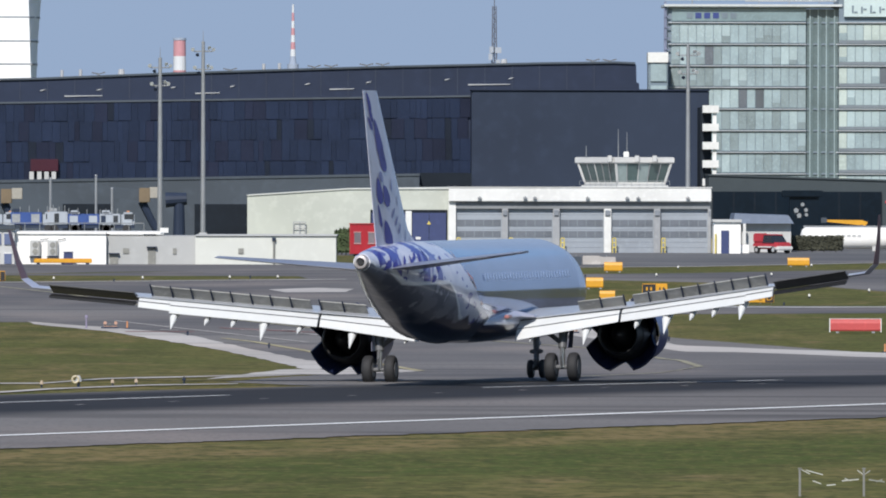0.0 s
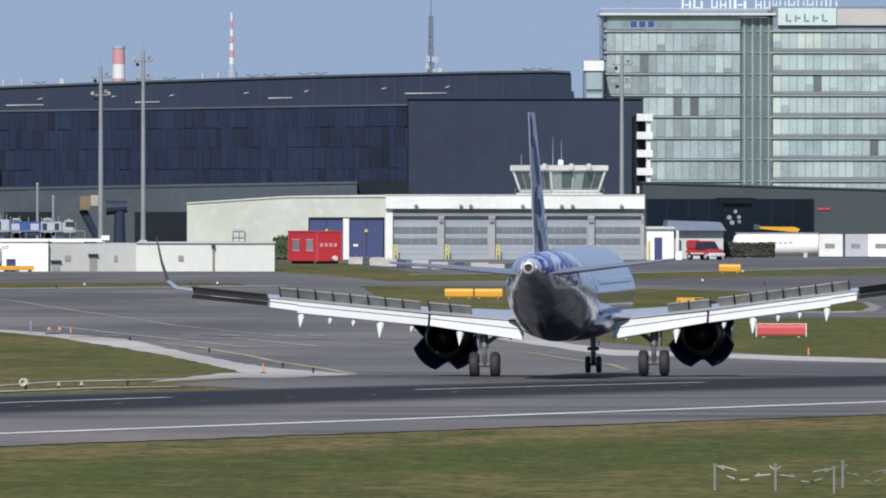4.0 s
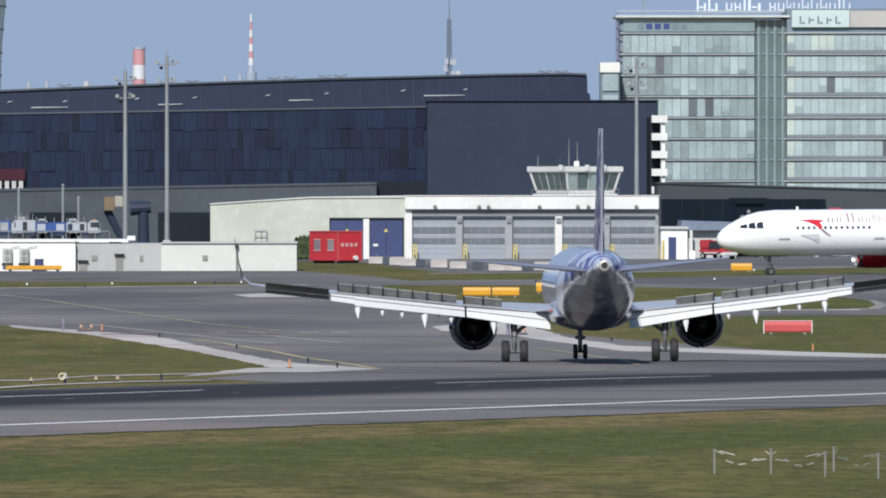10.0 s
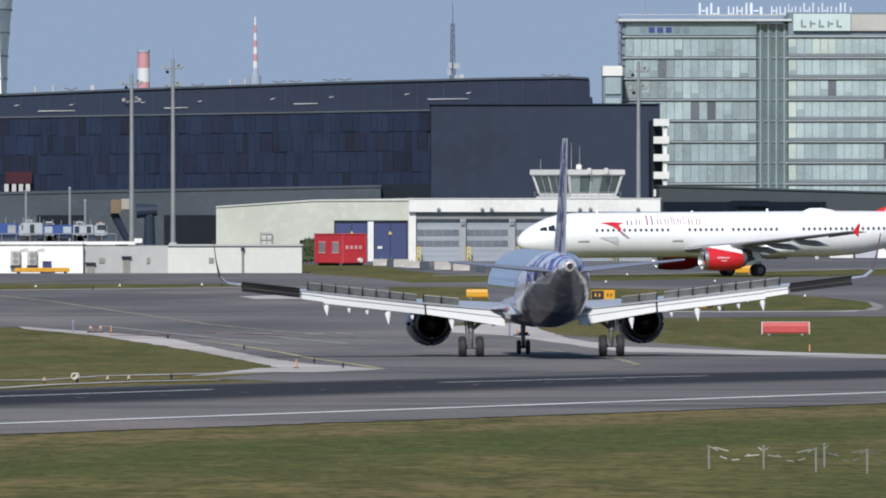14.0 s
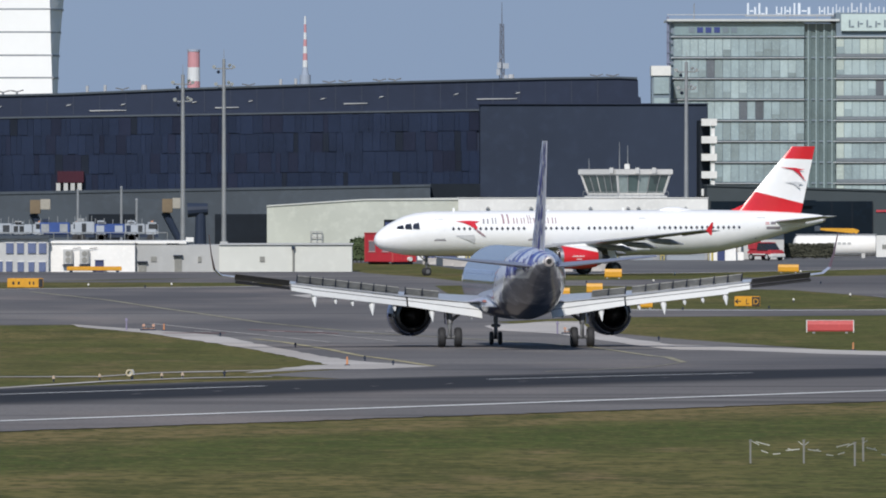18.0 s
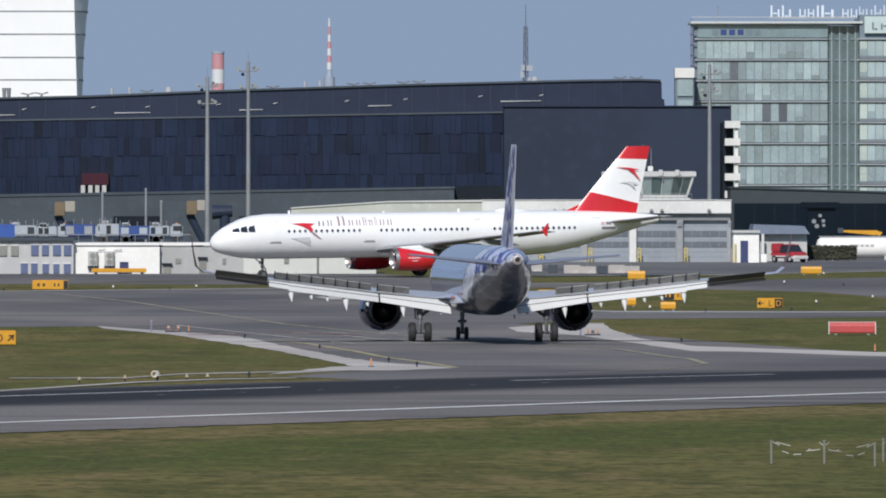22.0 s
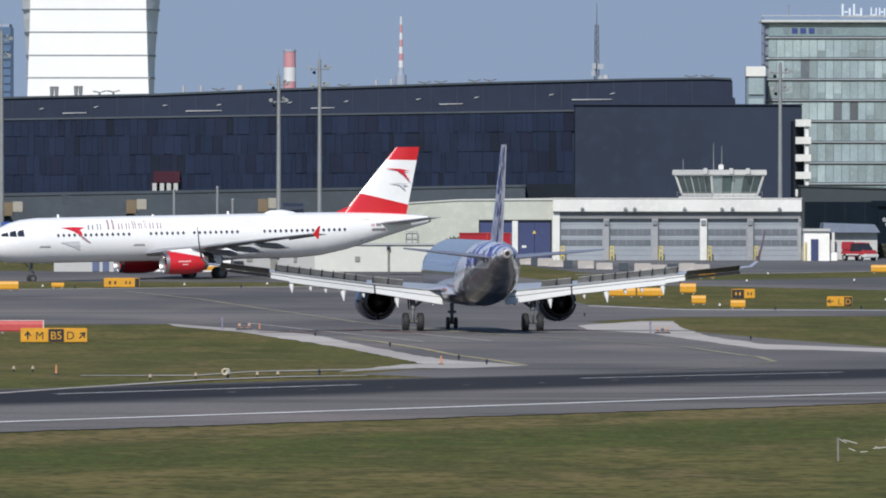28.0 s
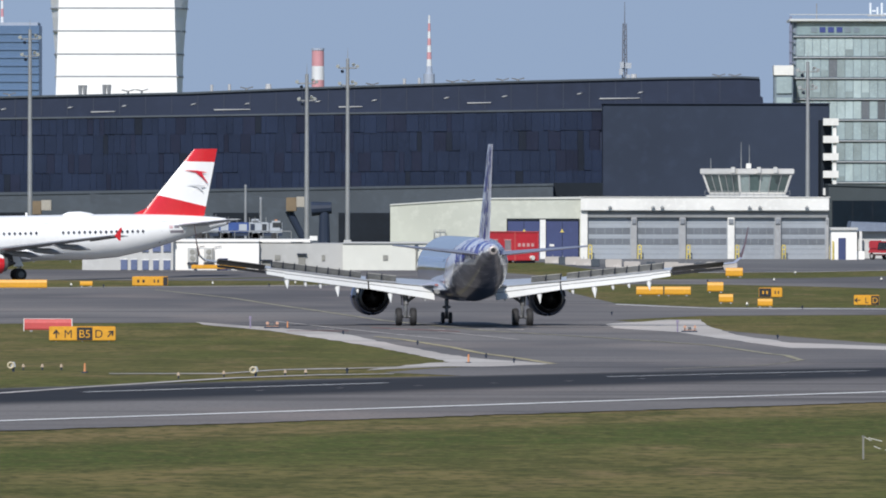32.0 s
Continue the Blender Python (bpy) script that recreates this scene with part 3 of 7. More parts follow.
part("beacon", B(23.05, 23.6, 1485.6, 1486.2, 10.15, 10.75, .06), WHITE, tower)

# ---- white service building ----
service = thing("service_building", "long low white and grey service building", "building")
part("wall", B(-34.49, -26.26, 1310, 1325, .4, 3.29), BRIGHTWALL, service, "bright white wall")
part("wall", B(-26.31, -18.25, 1311, 1325, .4, 2.96), paint("service_grey_wall", (0.39, 0.395, 0.39), 0.8, 0, 0.1, 0.3), service, "pale grey wall")
part("wall", B(-18.25, -5.6, 1310.6, 1325, .3, 2.98), PALEWALL, service, "pale cream wall")
part("roof_edge", B(-18.25, -5.5, 1310.4, 1325, 2.98, 3.06), GREYWALL, service)
part("roof_edge", B(-34.65, -26.26, 1309.8, 1325, 3.13, 3.34), BRIGHTWALL, service)
part("roof_edge", B(-26.26, -21.37, 1310.8, 1325, 3.13, 3.34), BRIGHTWALL, service)
block = thing("office_block_low", "low grey block with blue framed windows", "building")
part("wall", B(-43.15, -34.46, 1309, 1325, .4, 3.55), GREYWALL, block)

# ---- tall light masts ----
PALE_BOX = paint("pale_cabinet_paint", (0.45, 0.46, 0.46), 0.6, 0, 0.15, 1)
def mast(x, y, top, r, lamps):
    m = thing("light_mast", "tall grey steel apron light mast", "light mast", (x, y, .4), "apron light masts")
    part("pole", R((0, 0, 0), (0, 0, top - .4), r, r * .6, 12), STEEL, m)
    for dz, w in ((1.5, 1.05), (3.5, .85)):
        part("cross_arm", R((-w, 0, top - dz), (w, 0, top - dz), .07, .07, 6), STEEL, m)
        for dx, ly, lz in ((-w, -.35, .3), (w, -.35, .3), (-w * .55, -.2, -.3), (w * .6, -.2, .5)):
            fl = part("floodlight", R((dx, -.05, top - dz + lz), (dx * 1.1, ly, top - dz + lz - .12), .13, .22, 10), CHAR if lz < 0 else ALU, m)
            part("bracket", R((dx, 0, top - dz), (dx, -.05, top - dz + lz), .04, .04, 6), STEEL, fl)
    part("lightning_rod", R((0, 0, top - .4), (0, 0, top + .8), .05, .02, 6), STEEL, m)
    part("cabinet", B(-.45, .45, -.5, .3, 0, 1.4, .04), PALE_BOX, m)
    return m


mast(-26.44, 1600, 21.17, .32, 5)
mast(-21.68, 1600, 22.98, .3, 5)
mast(-58.74, 1600, 26.33, .32, 5)
mast(31.19, 1560, 22.31, .3, 5)

# ---- office tower ----
FRAMEVIOLET = paint("dusky_edge_frame", (0.16, 0.18, 0.26), 0.6, 0.1, 0.15, 0.5)
# pane tones hold painted light: sunlit cream, bright, and shaded green; core glass darker
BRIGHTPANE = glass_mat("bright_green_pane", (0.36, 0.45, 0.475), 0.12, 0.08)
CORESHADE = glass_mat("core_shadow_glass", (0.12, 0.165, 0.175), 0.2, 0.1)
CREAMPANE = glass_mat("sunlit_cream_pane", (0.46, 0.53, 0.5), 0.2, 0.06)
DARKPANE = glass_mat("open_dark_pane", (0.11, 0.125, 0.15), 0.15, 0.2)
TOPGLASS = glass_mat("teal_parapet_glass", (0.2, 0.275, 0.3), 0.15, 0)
OFFBAND = paint("office_floor_band", (0.42, 0.45, 0.48), 0.5, 0.2, 0.12, 0.5)
# sill grey with the shadow under sills and floor bands put in
SILLSHADE = paint("office_sill_shade", (0.17, 0.2, 0.225), 0.6, 0, 0.15, 0.3)
TEALPANEL = paint("pale_teal_panel", (0.5, 0.6, 0.6), 0.5, 0, 0.08, 0.5)
office = thing("office_building", "nine-storey green glass office building", "office building")
OX0, OX1, OX2, OX3 = 44.27, 66.99, 72.38, 95.28
part("wall", B(OX0, OX1, 2352, 2380, 0, 35.40), SPANDREL, office)
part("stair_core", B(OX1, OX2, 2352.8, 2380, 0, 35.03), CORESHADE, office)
part("wall", B(OX2, OX3, 2351, 2380, 0, 36.87), SPANDREL, office)
pane_rng = random.Random(21)
for k in range(11):
    zt = 32.63 - k * 3.56
    for xa, xb, yy in ((OX0 + .5, OX1, 2352), (OX2, OX3, 2351)):
        left_wing = xa < OX1
        part("floor_band", B(xa - .5, xb + (0 if left_wing else .3), yy - .6, yy, zt + .04, zt + .2), OFFBAND, office)
        part("floor_edge", B(xa - .3, xb, yy - .3, yy, zt - .12, zt + .04), SILLSHADE, office)
        c = int((xb - xa) / 1.33)
        pw = (xb - xa) / c
        foot = zt - (3.2 if left_wing else 2.75)
        if not left_wing:
            # dark band stands for the sill and the shadow under it
            part("sill_shade_band", B(xa, xb, yy - .4, yy, foot - .5, foot - .04), SILLSHADE, office)
        for i in range(c):
            shut = (k, i) in ((1, 4), (3, 8), (3, 10)) if left_wing else (k, i) in ((2, 5), (5, 12))
            # brighter on top, dimmer lower down: reflected light put into the choice of pane
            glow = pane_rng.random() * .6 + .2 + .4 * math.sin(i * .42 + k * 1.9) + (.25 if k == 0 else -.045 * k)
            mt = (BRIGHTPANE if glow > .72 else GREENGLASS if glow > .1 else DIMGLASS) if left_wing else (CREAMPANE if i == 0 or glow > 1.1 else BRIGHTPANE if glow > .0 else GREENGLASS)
            x_ = xa + i * pw
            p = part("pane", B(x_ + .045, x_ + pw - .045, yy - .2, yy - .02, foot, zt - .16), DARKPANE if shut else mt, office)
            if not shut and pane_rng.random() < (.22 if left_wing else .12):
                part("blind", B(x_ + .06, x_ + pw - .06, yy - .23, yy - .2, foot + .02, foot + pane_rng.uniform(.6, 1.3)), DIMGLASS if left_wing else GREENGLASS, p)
part("parapet_glass", B(OX0 + .6, OX1, 2351.7, 2352, 32.63 + .4, 35.12), TOPGLASS, office, "teal glass top storey")
part("top_band", B(OX0 - .5, OX1 + 4, 2351, 2352, 35.21, 35.55), OFFBAND, office)
part("edge_frame", B(OX0 - .7, OX0 - .25, 2351.4, 2352.4, 0, 36.2), FRAMEVIOLET, office)
for k in range(14):
    part("edge_rung", B(OX0 - .7, OX0 + .3, 2351.2, 2351.4, 33.6 - k * 1.78, 33.8 - k * 1.78), FRAMEVIOLET, office)
part("roof_rail", R((OX0 - .6, 2351.5, 36.5), (OX1 + 4, 2351.5, 36.5), .07, .07, 6), ALU, office)

# ---- white shaft and the far skyline ----
shaft = thing("control_tower_shaft", "tall white membrane-clad control tower shaft", "tower")
TC, TR = -78.24, 12.2
prof = [(23.80, 11.75), (31.96, 12.0), (38.50, 12.5), (42.85, 12.95), (55.92, 14.5)]
def facets(z, r):
    """An eight-sided section; its front face narrows towards the top, between slanting corner facets."""
    w, c = r * min(.985, max(.8, 1 - .15 * (z - 25) / 18)), r * .55
    return [(TC - w, 2590 - r * .1, z), (TC + w * .97, 2590 - r * .1, z), (TC + r, 2590 + c, z), (TC + r, 2590 + c * 2.4, z), (TC + w, 2590 + c * 3.2, z), (TC - w, 2590 + c * 3.2, z), (TC - r, 2590 + c * 2.4, z), (TC - r, 2590 + c, z)]


bm = bmesh.new()
loft(bm, [facets(z, r) for z, r in [(0, 11.6)] + prof])
part("membrane", bm, MEMBRANE, shaft)
for z, r in ((44.5, 13.25), (40.25, 12.73), (35.95, 12.3), (31.6, 12.02), (27.4, 11.88)):
    bm = bmesh.new()
    loft(bm, [facets(z - .15, r * 1.012), facets(z + .15, r * 1.012)])
    part("seam_ring", bm, SEAM, shaft)
# distant haze is mixed into these three colours
HAZEGREY = paint("hazed_blue_grey", (0.3, 0.35, 0.44), 0.8, 0, 0.1, 0.1)
HAZED_RED = paint("hazed_red_masonry", (0.5, 0.25, 0.28), 0.8, 0, 0.15, 0.1)
HAZED_WHITE = paint("hazed_white_masonry", (0.6, 0.62, 0.65), 0.8, 0, 0.1, 0.1)
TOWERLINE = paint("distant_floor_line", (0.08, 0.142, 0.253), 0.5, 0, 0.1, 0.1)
# the block's blue glass colour includes the haze of distance
blue_tower = thing("distant_tower_block", "distant tower block, hazy blue", "building")
part("wall", B(-188.76, -161.2, 4500, 4530, 0, 56.6), TOWERBLUE, blue_tower)
part("crown", B(-176, -161.6, 4500.5, 4528, 56.6, 57.6), HAZEGREY, blue_tower)
for k in range(9):
    part("floor_line", B(-188.7, -161.3, 4499.6, 4500, 33 + 2.6 * k, 33.5 + 2.6 * k), TOWERLINE, blue_tower)
for k in range(6):
    part("roof_mast", R((-173.6, 4512, 57 + 2.6 * k), (-173.6, 4512, 59.6 + 2.6 * k), .55 - .05 * k, .5 - .05 * k, 8), HAZED_RED if k % 2 else HAZED_WHITE, blue_tower)
chimney = thing("chimney", "distant red and white chimney", "chimney")
z = 34.82
cx = -70.40
part("shaft", R((cx, 4500, 0), (cx, 4500, 38.97), 2.1, 2.05, 16), HAZED_RED, chimney)
part("white_band", R((cx, 4500, 38.97), (cx, 4500, 43.49), 2.05, 2.0, 16), HAZED_WHITE, chimney)
part("red_band", R((cx, 4500, 43.49), (cx, 4500, 48.58), 2.0, 1.95, 16), HAZED_RED, chimney)
part("rim", R((cx, 4500, 48.58), (cx, 4500, 49.33), 2.1, 2.1, 16), HAZEGREY, chimney)
DARKSTEEL = paint("dark_lattice_steel", (0.13, 0.14, 0.17), 0.6, 0.2, 0.15, 1)
tv = thing("broadcast_tower", "distant red and white broadcast tower", "tower")
tx = -34.22
part("base_drum", R((tx, 4500, 0), (tx, 4500, 41.04), 1.9, 1.8, 16), HAZEGREY, tv)
part("upper_drum", R((tx, 4500, 41.04), (tx, 4500, 43.49), 1.2, .8, 16), HAZEGREY, tv)
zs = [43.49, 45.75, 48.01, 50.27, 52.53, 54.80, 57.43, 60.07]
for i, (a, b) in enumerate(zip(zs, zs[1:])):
    part("mast_section", R((tx, 4500, a), (tx, 4500, b), .85 - .08 * i, .77 - .08 * i, 8), HAZED_RED if i % 2 else HAZED_WHITE, tv)
radio = thing("lattice_mast", "slim steel lattice radio mast", "mast")
rx = 12.0
for dx, dy in ((-.3, 0), (.3, 0), (0, .4)):
    part("leg", R((rx + dx, 1815 + dy, 20.80), (rx + dx * .7, 1815 + dy * .7, 29.34), .09, .07, 6), DARKSTEEL, radio)
for k in range(14):
    za_, zb_ = (20.80 + (29.34 - 20.80) * f / 14 for f in (k, k + 1))
    part("lattice_brace", R((rx + (.28 if k % 2 else -.28), 1815, za_), (rx + (-.26 if k % 2 else .26), 1815, zb_), .05, .05, 6), DARKSTEEL, radio)
part("whip", R((rx, 1815, 29.20), (rx, 1815, 32.2), .08, .04, 6), DARKSTEEL, radio)

# ---- dark hall to the side ----
dark = thing("dark_hall", "long dark hall with a grey parapet and glass front", "building")
HALLWALL = paint("dark_green_grey_render", (0.04, 0.053, 0.06), 0.8, 0, 0.15, 0.15)
HALLGLASS = paint("near_black_blue_glass", (0.006, 0.012, 0.02), 0.3, 0, 0.3, 0.3)
HALLGLASS.node_tree.nodes["Principled BSDF"].inputs["Specular IOR Level"].default_value = 0.15
part("wall", slab([(36.55, 0), (36.55, 8.15), (85.41, 6.7), (85.41, 0)], 1700, 1720), HALLWALL, dark)
part("glass_front", B(37.00, 56.88, 1699.7, 1700, 0, 6.24), HALLGLASS, dark)
for k in range(9):
    xm = 37.00 + k * (56.88 - 37.00) / 8
    part("mullion", B(xm - .06, xm + .06, 1699.66, 1699.7, 0, 6.24), DARKFILL, dark)



# ---- small fittings on the terminal ----
LAMP = paint("pale_lamp_housing", (0.42, 0.43, 0.44), 0.5, 0, 0.1, 1)
for xa, xb, zz in ((-58.01, -54.85, 17.59), (-41.88, -37.13, 17.89), (-25.52, -22.43, 18.27), (-8.71, -5.62, 18.80),
                   (8.63, 13.90, 19.40), (-74.00, -70.38, 17.21)):
    part("light_strip", slab([(xa, zz - .12), (xb, zz - .02), (xb, zz + .06), (xa, zz + .02)], 1799.85, 1800.1), LAMP, terminal)
for xx, zz in ((-69.47, 17.89), (-60.73, 18.12), (-53.64, 18.34), (-44.60, 18.57), (-37.51, 18.65), (-28.24, 18.95), (-20.85, 19.10),
               (-11.43, 19.40), (-3.81, 19.63), (5.99, 20.00), (13.98, 20.15)):
    l0 = part("wall_lamp", slab([(xx - .4, zz - .12), (xx + .1, zz - .02), (xx + .4, zz + .12), (xx - .15, zz + .06)], 1799.85, 1800.1), LAMP, terminal)
rng = random.Random(9)
for xx, zz, k in ((-68.94, 19.48, 0), (-59.30, 19.78, 1), (-56.13, 19.85, 1), (-53.34, 19.93, 0), (-51.53, 20.00, 0), (-42.33, 20.15, 2), (-40.00, 20.23, 2),
                  (-37.74, 20.30, 0), (-34.87, 20.46, 3), (-21.23, 20.83, 0), (-17.00, 20.98, 2), (-15.04, 21.06, 2), (-10.67, 21.21, 0), (-8.56, 21.28, 0),
                  (-4.11, 21.44, 0), (-2.08, 21.51, 0), (13.15, 21.81, 3), (24.31, 22.04, 0), (26.42, 22.04, 0)):
    v = thing("roof_vent", "small grey vent on the terminal roof", "roof vent", (xx, 1806, zz - .6), "terminal roof vents")
    part("base", B(-.35, .35, -.35, .35, 0, .6), STEEL, v)
    if k == 0:
        part("hood", R((0, 0, .55), (0, 0, 1.0), .15, .15, 8), STEEL, v)
        part("arm", slab([(-.9, 1.05), (-.8, 1.2), (.1, 1.02), (.8, 1.25), (.9, 1.1), (0, .88)], -.1, .1), GEAR, v)
    elif k == 1:
        part("vent_pipe", R((-.3, 0, .6), (-.3, 0, 1.9), .22, .3, 8), STEEL, v)
        part("vent_pipe", R((.3, 0, .6), (.3, 0, 1.9), .22, .3, 8), STEEL, v)
    elif k == 2:
        part("pipe", R((0, 0, .5), (0, 0, 1.6), .2, .2, 8), LAMP, v)
    else:
        part("cowl", R((0, 0, .5), (0, 0, 1.4), .5, .35, 10), LAMP, v)
part("roof_edge", slab([(p[0], p[1] - .03) for p in ROOF[:-4]] + [(p[0], p[1] + .22) for p in reversed(ROOF[:-4])], 1799.7, 1802), MIDGREY, terminal)
REDPANEL = paint("dim_red_panel", (0.05, 0.007, 0.018), 0.3, 0, 0.2, 1)
part("red_awning", B(-46.06, -42.62, 1798.6, 1799.5, 8.47, 9.96), REDPANEL, terminal, "dim red canopy behind the glass")
for xa in (-46.21, -45.24, -44.34, -43.44):
    part("awning_post", B(xa, xa + .55, 1798.6, 1799.4, 7.05, 8.40), GREYWALL, terminal)

# ---- boarding bridges and equipment before the terminal ----
BEIGE = paint("beige_bridge_panel", (0.33, 0.31, 0.27), 0.6, 0, 0.2, 1)
BROWN = paint("brown_bridge_panel", (0.17, 0.125, 0.075), 0.6, 0, 0.2, 1)


def bridge(x, z):
    b = thing("boarding_bridge", "grey boarding bridge with a beige cab", "boarding bridge", (x, 1700, .4), "boarding bridges")
    part("cab", B(-1.0, .25, -1.2, 1.2, z - 1.7, z, .05), BROWN, b)
    part("canopy", B(.25, 1.5, -1.1, 1.1, z - 1.2, z + .1, .05), BEIGE, b)
    part("tunnel", slab([(-1.0, z - .2), (-1.0, z - 1.5), (-9, z - .6), (-9, z + .6)], .2, 2.6), MIDGREY, b)
    bm = bmesh.new()
    rod(bm, (-.7, 0, z - 1.6), (1.6, 0, 0), .5, .4, 8)
    part("lift_column", bm, CHAR, b)
    part("wheel_frame", B(.6, 2.6, -.9, .9, 0, .6), CHAR, b)
    return b


bridge(-29.61, 6.16)
bridge(-45.89, 6.02)
bridge(-61.20, 5.71)
pil = thing("bridge_pedestal", "dark bridge pedestal with a rounded head", "pedestal", (-25.88, 1698, .4))
part("column", R((0, 0, 0), (0, 0, 4.40), .75, .6, 12), CHAR, pil)
part("head", R((-1.6, 0, 4.75), (.9, 0, 4.89), .9, .7, 12), CHAR, pil)
for xx, zt in ((-39.83, 7.64), (-34.62, 7.99), (-32.79, 6.51)):
    p = thing("steel_post", "plain pale steel post", "post", (xx, 1650, .4), "steel posts")
    part("pole", R((0, 0, 0), (0, 0, zt - .4), .17, .14, 8), STEEL, p)
    part("cap", R((0, 0, zt - .4), (0, 0, zt - .2), .2, .1, 8), STEEL, p)
WINDOWS = glass_mat("vehicle_glass", (0.03, 0.035, 0.045), 0.1, 0.2)
TRUCKBLUE = paint("blue_truck_paint", (0.03, 0.07, 0.24), 0.4, 0, 0.15, 1)
PALE = paint("pale_equipment_paint", (0.33, 0.36, 0.4), 0.5, 0, 0.1, 0.4)


def ground_truck(x, y, L, body, z0=.4):
    """A service truck: cab, chassis, boxed or open load with posts, side panels and a rack."""
    t = thing("service_truck", "airport service truck with a boxy body", "truck", (x, y, z0), "service trucks")
    r = random.Random(int(x * 10))
    top = 1.9 + r.random() * .5
    b_ = part("box_body", B(-L / 2, L / 2 - 1.6, -1.1, 1.1, .9, top, .08), body, t)
    for k in range(3):
        xa = -L / 2 + .2 + k * (L - 1.9) / 3
        part("side_panel", B(xa, xa + (L - 2.4) / 3, -1.13, -1.1, 1.15, top - .2), r.choice((CHAR, STEEL, body, PALE, WINDOWS)), b_)
    for k in range(4):
        xa = -L / 2 + .1 + k * (L - 1.9) / 3.2
        part("rack_post", R((xa, -.9, top), (xa, -.9, top + .35 + .5 * r.random()), .05, .05, 6), STEEL, t)
    part("rack", B(-L / 2 + .3, -L / 2 + 1.2, -.8, .8, top, top + .4, .05), r.choice((STEEL, PALE, CHAR)), t)
    cab = part("cab", B(L / 2 - 1.5, L / 2, -1.05, 1.05, .6, 2.3, .25), PALE, t)
    part("windscreen", B(L / 2 - 1.2, L / 2 - .08, -1.07, 1.07, 1.45, 2.1, .05), WINDOWS, cab)
    part("roof_lamp", B(L / 2 - .9, L / 2 - .6, -.2, .2, 2.3, 2.45, .03), ORANGE, cab)
    part("chassis", B(-L / 2, L / 2, -.9, .9, .5, .9), CHAR, t)
    for dx in (-L / 2 + .9, L / 2 - .9):
        for dy in (-1, 1):
            part("wheel", R((dx, dy * .85, .45), (dx, dy * 1.1, .45), .45, .45, 14), TYRE, t)
    return t


for xx, L, mt in ((-51.74, 5.5, PALE), (-48.22, 6, PALE), (-45.40, 5, PALE), (-41.52, 6.5, TRUCKBLUE), (-38.00, 5, PALE), (-34.97, 6.5, TRUCKBLUE), (-32.01, 5, PALE), (-68.46, 6, PALE), (-65.61, 6, TRUCKBLUE)):
    ground_truck(xx, 1640, L * .8, mt, 1.6)
deck = thing("service_deck", "raised grey service deck with a railing", "platform")
part("slab", B(-71.48, -28.84, 1630, 1650, .3, 1.6), GREYWALL, deck)
for k in range(26):
    xx = -70.77 + k * 1.68
    part("railing_post", R((xx, 1630.2, 1.6), (xx, 1630.2, 2.7), .05, .05, 6), STEEL, deck)
part("rail", R((-71.13, 1630.2, 2.7), (-28.84, 1630.2, 2.7), .05, .05, 6), STEEL, deck)
banner = thing("blue_banner", "long blue banner with white lettering shapes", "banner", (-47.01, 1420, .4))
part("board", B(-5.2, 3.6, -.1, .1, 2.59 - .4, 4.73 - .4), paint("banner_blue", (0.03, 0.09, 0.35), 0.5, 0, 0.15, 1), banner)
for a, w, h in ((-3.6, 1.1, 1.2), (-1.9, .55, .8), (-1.2, .5, .8), (-.55, .2, .8), (-.2, .6, .8), (.6, .7, .8), (1.5, .2, .3)):
    part("letter_bar", B(a, a + w, -.14, -.1, 3.01 - .4, 3.01 - .4 + h), WHITE, banner)
for dx in (-4.8, -1, 3.2):
    part("post", R((dx, .15, 0), (dx, .15, 4.73 - .4), .08, .08, 6), STEEL, banner)

# ---- fittings of the service building ----
FRAMEBLUE = paint("blue_window_frame", (0.1, 0.13, 0.24), 0.5, 0, 0.15, 1)
GRILLE = paint("grey_window_grille", (0.24, 0.24, 0.22), 0.7, 0, 0.2, 1)
for xa, xb, z0, z1 in ((-42.76, -42.16, 2.07, 3.17), (-41.72, -40.80, 2.13, 3.11), (-40.41, -39.70, 2.13, 3.11), (-38.50, -37.79, 2.18, 3.17),
                       (-37.46, -36.81, 2.18, 3.17), (-36.42, -35.66, 2.18, 3.17), (-35.38, -34.67, 2.18, 3.17), (-39.48, -38.83, -0.00, 1.42), (-38.50, -37.90, -0.00, 1.42),
                       (-37.41, -36.81, 0.11, 1.36), (-36.37, -35.82, 0.11, 1.36), (-35.38, -34.73, 0.11, 1.36)):
    w = part("window", B(xa, xb, 1308.85, 1309, max(z0, .45), z1), GRILLE if xb < -39.6 and z0 > 1 else FRAMEBLUE, block)
    part("window_frame", B(xa - .06, xb + .06, 1308.9, 1309, z1, z1 + .08), WHITE, w)
part("roof_edge", B(-43.25, -34.40, 1308.6, 1325, 3.55, 3.82), MIDGREY, block)
for xa, xb in ((-33.08, -32.16), (-31.51, -30.59)):
    w = part("cooling_unit", B(xa, xb, 1309.4, 1310, 1.15, 2.55, .04), GREYWALL, service, "grey wall-mounted cooling unit")
    for zc in (1.55, 2.15):
        part("fan_grille", R(((xa + xb) / 2, 1309.34, zc), ((xa + xb) / 2, 1309.42, zc), .26, .26, 12), GRILLE, w)
    part("side_panel", B(xb - .16, xb - .06, 1309.36, 1309.4, 1.25, 2.45), GRILLE, w)
    part("bracket", B(xa - .05, xb + .05, 1309.4, 1310, 1.02, 1.12), CHAR, w)
    part("pipe", R((xb, 1309.8, 2.6), (xb + .75, 1309.8, 2.72), .03, .03, 6), CHAR, w)
bin_ = thing("blue_bin", "dark blue rectangular bin", "bin", (-29.61, 1308.5, .4))
part("body", B(-.42, .42, -.4, .4, 0, 1.05, .05), BLUEDOOR, bin_)
